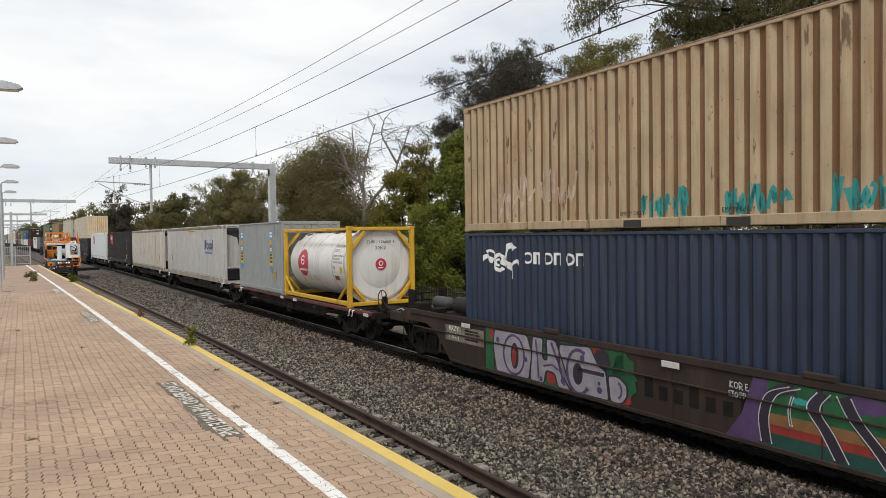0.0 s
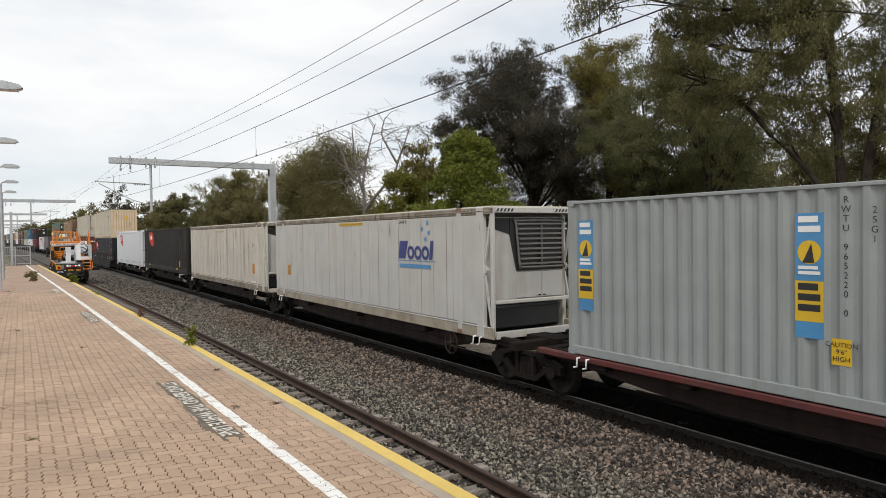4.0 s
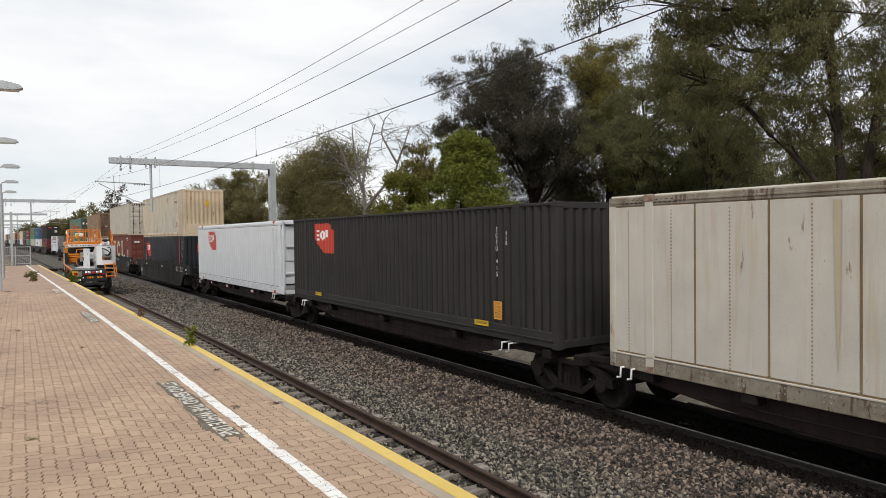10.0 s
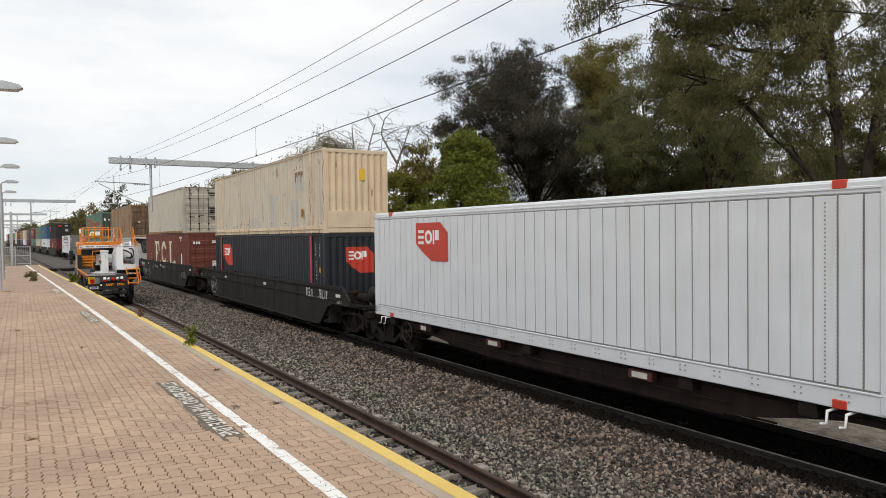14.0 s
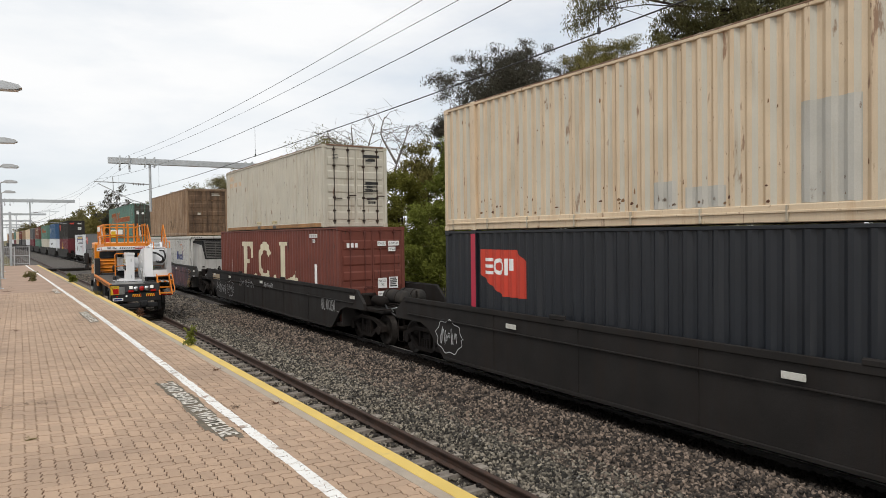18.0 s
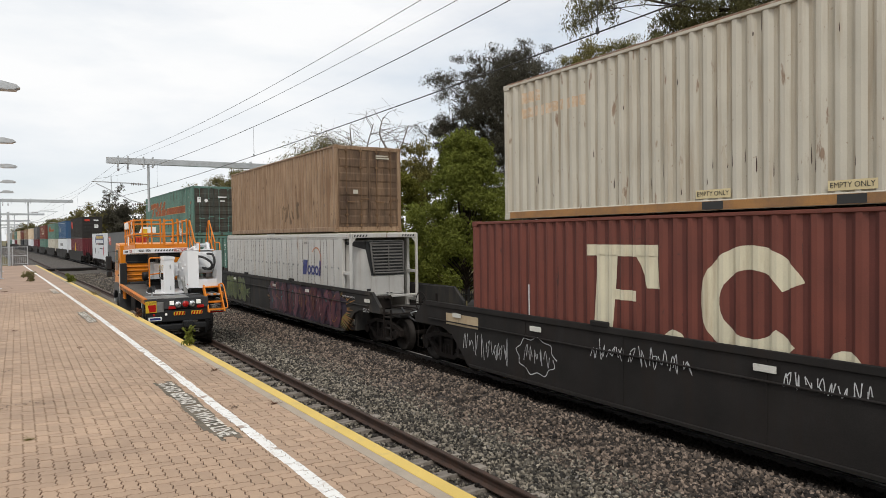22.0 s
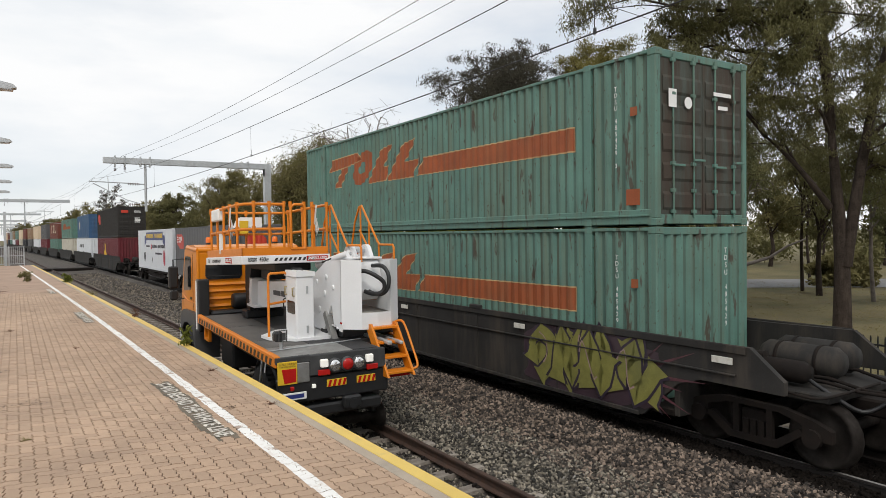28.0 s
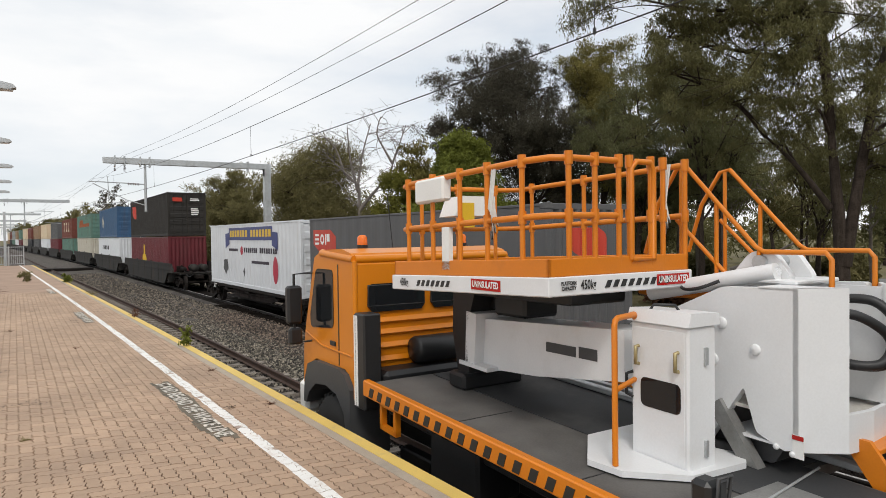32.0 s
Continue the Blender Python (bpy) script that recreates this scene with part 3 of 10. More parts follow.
tagged(part("paving", bulk, m_pave, platform), kind="stuff")
# beyond, and beside: the same paving, too far off to pick apart
m_pavefar = surf("distant_clay_paving", (0.36, 0.245, 0.175), 0.85, var=.14, scale=.8, grain=14, bump=.2, dirt=(0.30, 0.22, 0.165), amount=.35, dscale=.9)
far_stops = [30, 34, 38, 42, 46, 50, 56, 62]
strip("distant_paving", [-9] * 8, [edge_x(y) - .25 for y in far_stops], far_stops, TOP - .002, m_pavefar, platform)
side_y = [-3.2, 0, 4, 8, 11.9, 12.1, 16, 20, 24, 28, 30]
strip("side_paving", [-9] * 11, [-2.05 if y < 12 else -.03 * y - .30 for y in side_y], side_y, TOP - .003, m_pavefar, platform)
strip("back_paving", [-9] * 4, [edge_x(y) - .25 for y in (-60, -30, -10, -3.2)], [-60, -30, -10, -3.2], TOP - .004, m_pavefar, platform)
strip("rear_white_line", [edge_x(a) - .92 for a in (-60, -30, -10, -3.2)], [edge_x(a) - .80 for a in (-60, -30, -10, -3.2)], [-60, -30, -10, -3.2], TOP + .002, m_wline, platform)
strip("distant_white_line", [edge_x(a) - .92 for a in far_stops], [edge_x(a) - .80 for a in far_stops], far_stops, TOP + .002, m_wline, platform)


# writing: built-in font turned into meshes
def text_mesh(body, size, width=None, align="CENTER", bold=0.0, space=1.0):
    cu = bpy.data.curves.new("writing", "FONT")
    cu.body, cu.size, cu.align_x, cu.align_y = body, size, align, "CENTER"
    cu.offset, cu.space_character, cu.resolution_u = bold, space, 3
    ob = bpy.data.objects.new("writing", cu)
    me = bpy.data.meshes.new_from_object(ob)
    bpy.data.objects.remove(ob)
    me.name = "lettering"
    me.materials.clear()
    if width and len(me.vertices):
        w = max(v.co.x for v in me.vertices) - min(v.co.x for v in me.vertices)
        me.transform(Matrix.Diagonal((width / w, 1, 1, 1)))
    return me


for ya, yb in PATCHES:
    words = "STAND BEHIND THE WHITE LINE"
    mid = (ya + yb) / 2
    o = part("stencilled_writing", text_mesh(words, .24, yb - ya - .1, bold=.006), m_faded, platform, "faded white stencilled warning words")
    o.matrix_basis = pose(edge_x(mid) - 1.105, mid, TOP + .0068, 0, 0, -90 + 1.6)


# under the freight track: fouled ballast, the train's shade blackened into its colour
m_shadedbed = surf("fouled_shaded_ballast", (0.0115, 0.0094, 0.0080), 0.95, var=.4, scale=12, grain=40, bump=.8, dirt=(0.015, 0.012, 0.010), amount=.3, dscale=9, spec=.06)
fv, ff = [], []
bed_y = [-4 + .25 * i for i in range(176)] + [40 + 6 * i for i in range(1, 17)]
bed_d = (-1.36, -1.2, -1.05, -.9, -.72, -.36, .0, .36, .72, .82, .92)
for y in bed_y:
    for d in bed_d:
        jag = .10 * noise.noise((y * 2.3, 5.0, 0)) + .06 * noise.noise((y * 7.0, 9.0, 0)) if d == bed_d[0] else 0
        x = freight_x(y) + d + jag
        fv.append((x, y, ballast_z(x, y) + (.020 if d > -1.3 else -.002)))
nd = len(bed_d)
for i in range(len(bed_y) - 1):
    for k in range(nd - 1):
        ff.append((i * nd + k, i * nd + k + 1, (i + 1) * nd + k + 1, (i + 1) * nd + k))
tagged(part("fouled_ballast", Shape().add(fv, ff), m_shadedbed), "fouled ballast beneath the freight track, blackened with the train's shade", "ballast", kind="structure")

# far shoulder of the freight track, its daylight put into the pale colour
m_shoulder = surf("pale_lit_shoulder", (0.34, 0.285, 0.22), 0.95, var=.4, scale=4, grain=14, bump=.8, dirt=(0.17, 0.135, 0.10), amount=.4, dscale=6)
fv, ff = [], []
for y in bed_y:
    for d in (.88, 1.2, 1.6, 2.2, 2.9, 3.5):
        x = freight_x(y) + d
        fv.append((x, y, ballast_z(x, y) + .026))
for i in range(len(bed_y) - 1):
    for k in range(5):
        ff.append((i * 6 + k, i * 6 + k + 1, (i + 1) * 6 + k + 1, (i + 1) * 6 + k))
tagged(part("track_shoulder", Shape().add(fv, ff), m_shoulder), "pale gravel shoulder beyond the freight track, coloured as if lit", "gravel", kind="structure")

# the stones run together with distance
m_ballastfar = surf("distant_ballast", (0.060, 0.050, 0.042), 0.95, var=.6, scale=5, grain=16, bump=.9, dirt=(0.20, 0.18, 0.155), amount=.45, dscale=9)
fv, ff = [], []
far_b = [29 + 2 * i for i in range(36)] + [101 + 15 * i for i in range(20)]
for y in far_b:
    a, b = near_x(y) - 1.3, freight_x(y) - 1.34
    for k in range(7):
        x = a + (b - a) * k / 6
        fv.append((x, y, ballast_z(x, min(y, 300)) + .016))
for i in range(len(far_b) - 1):
    for k in range(6):
        ff.append((i * 7 + k, i * 7 + k + 1, i * 7 + k + 8, i * 7 + k + 7))
tagged(part("distant_ballast", Shape().add(fv, ff, True), m_ballastfar), "grey crushed stone far down the line", "ballast", kind="structure")


# ---- the freight train ----
m_reflect = surf("dusty_reflector", (0.60, 0.585, 0.53), 0.5, var=.08, dirt=(0.35, 0.31, 0.24), amount=.35, dscale=6)
MOVERS, WHEELS = [], []


def corr(y, y0, pitch, depth):
    """Depth of a pressed steel wall below its outer face at y."""
    t = ((y - y0) / pitch) % 1.0
    return depth * float(np.interp(t, [0, .26, .5, .76, 1.0], [0, 0, 1, 1, 0]))


def wall_sheet(a, b, z0, z1, out, sign, pitch, depth, axis="y"):
    """A pressed wall from a to b; sign gives the way it faces."""
    n = max(1, round((b - a) / pitch))
    p = (b - a) / n
    pts = []
    for i in range(n):
        for t, d in ((0, 0), (.26, 0), (.5, 1), (.76, 1)):
            pts.append((a + (i + t) * p, out - sign * depth * d))
    pts.append((b, out))
    vs = []
    for z in (z0, z1):
        for u, o in pts:
            vs.append((o, u, z) if axis == "y" else (u, o, z))
    m = len(pts)
    fs = [(i, i + 1, m + i + 1, m + i) for i in range(m - 1)]
    if (sign < 0) == (axis == "y"):
        fs = [f[::-1] for f in fs]
    return Shape().add(vs, fs), p


def paint_on(name, polys, material, parent, side, label=""):
    """Flat painted shapes on a wall. polys: outlines in metres, to the right and up as one faces the wall; side: (kind, place, start, pitch, depth)."""
    kind, out, y0, pitch, depth = side
    bm = bmesh.new()
    for poly in polys:
        area = sum(poly[i][0] * poly[(i + 1) % len(poly)][1] - poly[(i + 1) % len(poly)][0] * poly[i][1] for i in range(len(poly)))
        pts = poly if area > 0 else poly[::-1]
        try:
            bm.faces.new([bm.verts.new((u, v, 0)) for u, v in pts])
        except ValueError:
            continue
    bmesh.ops.remove_doubles(bm, verts=bm.verts[:], dist=.0005)
    if pitch:
        lo, hi = min(v.co.x for v in bm.verts), max(v.co.x for v in bm.verts)
        # breaks in the pressed wall, in the wall's own running coordinate
        sgn = -1 if kind == "side" else 1
        k0 = int((min(sgn * lo, sgn * hi) - y0) / pitch) - 2
        for i in range(int((hi - lo) / pitch) + 5):
            for t in (0, .26, .5, .76):
                u = sgn * (y0 + (k0 + i + t) * pitch)
                if lo < u < hi:
                    bmesh.ops.bisect_plane(bm, geom=bm.verts[:] + bm.edges[:] + bm.faces[:], plane_co=(u, 0, 0), plane_no=(1, 0, 0))
    for v in bm.verts:
        u, z = v.co.x, v.co.y
        if kind == "side":
            d = corr(-u, y0, pitch, depth) if pitch else 0
            v.co = (out + d - .004, -u, z)
        else:
            d = corr(u, y0, pitch, depth) if pitch else 0
            v.co = (u, out + d - .004, z)
    bm.verts.index_update()
    left, first = set(bm.faces), None
    for face in list(bm.faces):
        if face not in left:
            continue
        patch, todo = [], [face]
        left.discard(face)
        while todo:
            g = todo.pop()
            patch.append(g)
            for v in g.verts:
                for h in v.link_faces:
                    if h in left:
                        left.discard(h)
                        todo.append(h)
        at = {}
        faces = [tuple(at.setdefault(v.index, len(at)) for v in g.verts) for g in patch]
        order = sorted(at, key=at.get)
        bm.verts.ensure_lookup_table()
        ob = part(name, Shape().add([bm.verts[i].co for i in order], faces), material, parent, label)
        first = first or ob
    bm.free()
    return first


def write_on(body, u, v, size, material, parent, side, width=None, upright=False, label="", bold=0.0):
    """Writing set 4 mm before a wall's outer face. upright: letters one below the other."""
    kind, out = side[0], side[1]
    if upright:
        body = "\n".join(body)
    me = text_mesh(body, size, width, bold=bold)
    o = part("lettering", me, material, parent, label)
    o.matrix_basis = pose(out - .006, -u, v, 90, 0, -90) if kind == "side" else pose(u, out - .006, v, 90, 0, 0)
    return o


def bars(u, v, w, h, n, gap=.35):
    """Plain bars in place of small print: n rows."""
    step = h / n
    return [[(u - w / 2, v + h / 2 - i * step - step * (1 - gap)), (u + w / 2 * (1 if i % 3 else .8), v + h / 2 - i * step - step * (1 - gap)), (u + w / 2 * (1 if i % 3 else .8), v + h / 2 - i * step), (u - w / 2, v + h / 2 - i * step)] for i in range(n)]


def rect(u0, u1, v0, v1):
    return [(u0, v0), (u1, v0), (u1, v1), (u0, v1)]


def on_train(ob, s):
    MOVERS.append((ob, s))


CASTINGS = {}
CAST = Shape().box(-.09, .09, -.09, .09, -.06, .06, .012)


def casting(mat):
    if mat.name not in CASTINGS:
        CASTINGS[mat.name] = CAST.mesh("corner_casting")
        CASTINGS[mat.name].materials.append(mat)
    return CASTINGS[mat.name]


def box_container(name, label, s, z0, L, H, paint, W=2.46, doors=None, doorpaint=None, bars_mat=None, pitch=.278, depth=.046, ext48=False, group="containers on the freight train", rails_mat=None, recess=None, rail_h=.18):
    """A pressed steel shipping container: local x across (the platform side is -x), y along the train, z up from its base."""
    c = thing("shipping_container", label, "container", group)
    h, w = L / 2, W / 2
    rm = rails_mat or paint
    sheet, p = wall_sheet(-h + .12, h - .12, rail_h - .01, H - .06, -w + .012, -1, pitch, depth)
    o = part("side_panel", sheet, paint, c)
    # recesses and far slopes take the darker copy, their shade coloured in
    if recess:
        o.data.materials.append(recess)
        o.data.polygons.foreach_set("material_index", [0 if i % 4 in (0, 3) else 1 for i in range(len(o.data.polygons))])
    sheet2, _ = wall_sheet(-h + .12, h - .12, .17, H - .11, w - .012, 1, pitch, depth)
    part("side_panel", sheet2, paint, c)
    end, pe = wall_sheet(-w + .12, w - .12, .17, H - .12, h - .012, 1, .24, .045, "x")
    part("end_panel", end, paint, c)
    for x in (-w, w):
        sx = 1 if x < 0 else -1
        part("bottom_rail", Shape().box(min(x, x + sx * .09), max(x, x + sx * .09), -h + .09, h - .09, .02, rail_h, .012), rm, c)
        if rail_h > .2:
            part("rail_ledge", Shape().box(*sorted((x - sx * .03, x + sx * .01)), -h + .13, h - .13, .15, .185, .006), rm, c)
        part("top_rail", Shape().box(min(x, x + sx * .07), max(x, x + sx * .07), -h + .09, h - .09, H - .072, H - .012, .01), rm, c)
        for y in (-h, h):
            sy = 1 if y < 0 else -1
            part("corner_post", Shape().box(min(x, x + sx * .13), max(x, x + sx * .13), min(y, y + sy * .13), max(y, y + sy * .13), .11, H - .11, .02), rm, c)
            for z in (.06, H - .06):
                o = part("corner_casting", casting(rm), rm, c)
                o.matrix_basis = pose(x + sx * .085, y + sy * .085, z)
        if ext48:
            for y in (-6.1, 6.1):
                part("stacking_post", Shape().box(min(x - sx * .012, x + sx * .09), max(x - sx * .012, x + sx * .09), y - .09, y + .09, .1, H - .09, .012), rm, c)
                for z in (.06, H - .05):
                    o = part("corner_casting", casting(rm), rm, c)
                    o.matrix_basis = pose(x + sx * .075, y, z)
    for y in (-h, h):
        sy = 1 if y < 0 else -1
        for z0_, z1_ in ((.02, .18), (H - .14, H - .01)):
            part("end_rail", Shape().box(-w + .12, w - .12, min(y + sy * .01, y + sy * .1), max(y + sy * .01, y + sy * .1), z0_, z1_, .012), rm, c)
    part("floor", Shape().box(-w + .08, w - .08, -h + .1, h - .1, .12, .16), m_under, c)
    roof, _ = wall_sheet(-h + .1, h - .1, 0, 1, 0, 1, .3, .02)
    rs = Shape()
    n = len(roof.v) // 2
    rs.add([(-w + .06, y, H - .03 + o) for o, y, z in roof.v[:n]] + [(w - .06, y, H - .03 + o) for o, y, z in roof.v[:n]], [(i, n + i, n + i + 1, i + 1) for i in range(n - 1)])
    part("roof_panel", rs, paint, c)
    if doors:
        dm, bmx = doorpaint or paint, bars_mat or m_galv
        for x0, x1 in ((-w + .13, -.006), (.006, w - .13)):
            d = Shape().box(x0, x1, -h + .03, -h + .07, .18, H - .14, .008)
            k, ribs = 5, []
            for i in range(k):
                za = .25 + (H - .5) * i / k
                ribs.append(Shape().ext([(-h + .03, za), (-h + .008, za + .05), (-h + .008, za + (H - .5) / k * .55), (-h + .03, za + (H - .5) / k * .55 + .05)][::-1], "x", x0 + .06, x1 - .06))
            door = part("door", d, dm, c)
            for r_ in ribs:
                part("door_pressing", r_, dm, door)
            for f in (.26, .74):
                xb = x0 + (x1 - x0) * f
                b = Shape().cyl((xb, -h - .012, .12), (xb, -h - .012, H - .07), .017, 8)
                for z in (.2, .55, 1.0, H - .75, H - .2):
                    b.box(xb - .05, xb + .05, -h - .03, -h + .02, z, z + .06, .006)
                part("locking_bar", b, bmx, door, "steel door locking bar")
                part("door_handle", Shape().box(xb - .02, xb + .28, -h - .045, -h - .03, .98 if f < .5 else 1.08, 1.02 if f < .5 else 1.12, .006), bmx, door)
    else:
        ne, _ = wall_sheet(-w + .12, w - .12, .17, H - .12, -h + .012, -1, .24, .045, "x")
        o = part("end_panel", ne, paint, c)
        # same coloured-in recess shade on the end wall
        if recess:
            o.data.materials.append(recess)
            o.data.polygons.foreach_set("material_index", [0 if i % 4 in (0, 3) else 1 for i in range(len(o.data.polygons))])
    on_train(c, (s, z0))
    return c, ("side", -w + .012, -h + .12, p, depth), ("end", -h + .012, -w + .12, (2 * w - .24) / round((2 * w - .24) / .24), .045)



def emblem_red(u, v, k=1.0, w=2.1):
    """The red five-sided field with three white block marks."""
    f = [(u, v), (u + w * .78, v), (u + w, v - .35 * k), (u + w, v - 1.35 * k), (u + .5 * w, v - 1.35 * k), (u + .22 * w, v - 1.05 * k), (u, v - .75 * k)]
    return f


def three_marks(u, v, w, h):
    """Three heavy plain marks: stacked bars, a ring and a hooked bar."""
    t, g = h * .2, w / 3
    z = [rect(u, u + g * .8, v + h - t, v + h), rect(u, u + g * .8, v + h * .4, v + h * .4 + t), rect(u, u + g * .8, v, v + t)]
    z += ring_polys(u + g * 1.42, v + h / 2, h * .26, h * .5, 0, 6.28319, 16)
    b = u + 2 * g
    return z + [rect(b, b + t, v, v + h), rect(b + t * 1.5, b + g * .8, v + h * .3, v + h)]


def disc(u, v, r, n=28, ry=None):
    return [(u + r * math.cos(6.28319 * i / n), v + (ry or r) * math.sin(6.28319 * i / n)) for i in range(n)]


def ring_polys(u, v, r0, r1, a0=0.0, a1=6.28319, n=28):
    out = []
    for i in range(n):
        a, b = a0 + (a1 - a0) * i / n, a0 + (a1 - a0) * (i + 1) / n
        out.append([(u + r0 * math.cos(a), v + r0 * math.sin(a)), (u + r1 * math.cos(a), v + r1 * math.sin(a)), (u + r1 * math.cos(b), v + r1 * math.sin(b)), (u + r0 * math.cos(b), v + r0 * math.sin(b))])
    return out


def ribbon(pts, w):
    """A brush stroke: a band of width w along points."""
    n = len(pts)
    closed = n > 3 and math.hypot(pts[0][0] - pts[-1][0], pts[0][1] - pts[-1][1]) < 1e-6
    lr = []
    for i in range(n):
        a = pts[i - 1] if i else (pts[-2] if closed else pts[0])
        b = pts[i + 1] if i < n - 1 else (pts[1] if closed else pts[-1])
        p = pts[i]
        d1, d2 = math.hypot(p[0] - a[0], p[1] - a[1]) or 1, math.hypot(b[0] - p[0], b[1] - p[1]) or 1
        tx, ty = (p[0] - a[0]) / d1 + (b[0] - p[0]) / d2, (p[1] - a[1]) / d1 + (b[1] - p[1]) / d2
        d = math.hypot(tx, ty) or 1
        k = w / 2 * min(1.6, 2 / d if d > .2 else 1.6)
        lr.append(((p[0] - ty / d * k, p[1] + tx / d * k), (p[0] + ty / d * k, p[1] - tx / d * k)))
    return [[lr[i][0], lr[i][1], lr[i + 1][1], lr[i + 1][0]] for i in range(n - 1)]


def smooth(pts, k=5):
    """A soft curve through points in two or three dimensions."""
    out = []
    n = len(pts)
    for i in range(n - 1):
        p0, p1, p2, p3 = pts[max(0, i - 1)], pts[i], pts[i + 1], pts[min(n - 1, i + 2)]
        for j in range(k):
            t = j / k
            out.append(tuple(.5 * (2 * b + (c - a) * t + (2 * a - 5 * b + 4 * c - d) * t * t + (3 * b - a - 3 * c + d) * t ** 3) for a, b, c, d in zip(p0, p1, p2, p3)))
    return out + [tuple(pts[-1])]


# bogies


def side_frame_mesh():
    s = Shape()
    for x in (-1.02, .92):
        s.ext([(-1.15, .44), (-.74, .44), (-.74, .62), (-.4, .72), (.4, .72), (.74, .62), (.74, .44), (1.15, .44), (1.15, .60), (.9, .70), (.45, .80), (-.45, .80), (-.9, .70), (-1.15, .60)][::-1], "x", x, x + .1)
        s.ext([(-.80, .50), (-.38, .20), (.38, .20), (.80, .50), (.68, .54), (.33, .30), (-.33, .30), (-.68, .54)][::-1], "x", x, x + .1)
        for y in (-.30, .22):
            s.box(x + .01, x + .09, y, y + .09, .26, .74)
        for y in (-.12, .0, .12):
            s.cyl((x + .05, y, .30), (x + .05, y, .52), .055, 10)
        for y in (-.89, .89):
            s.cyl((x - .05 if x < 0 else x + .15, y, .46), (x + .05, y, .46), .13, 12)
    s.box(-.95, .95, -.22, .22, .42, .66, .02)
    return s.mesh("bogie_frame")


def wheelset_mesh():
    s = Shape()
    for sx in (-1, 1):
        a, b = sx * .68, sx * .81
        s.lathe([(.09, a - sx * .03), (.14, a), (.38, a), (.42, a - sx * .03), (.49, a - sx * .03), (.485, a), (.46, a + sx * .02), (.455, b), (.40, b), (.37, b - sx * .035), (.16, b - sx * .05), (.12, b + sx * .02), (.0, b + sx * .02)], "x", (0, 0, 0), 20)
    s.cyl((-.7, 0, 0), (.7, 0, 0), .08, 10)
    return s.mesh("wheelset")


BOGIE_ME, WHEEL_ME = side_frame_mesh(), wheelset_mesh()


def bogie(parent, y, spin=True):
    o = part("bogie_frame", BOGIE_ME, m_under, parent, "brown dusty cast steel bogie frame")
    o.matrix_basis = pose(0, y, -.09)
    for d in (-.89, .89):
        w = part("wheelset", WHEEL_ME, m_wheel, parent, "worn steel wheelset")
        w.matrix_basis = pose(0, y + d, .37)
        if spin:
            WHEELS.append((w, (0, y + d, .37), SPEED / .46))


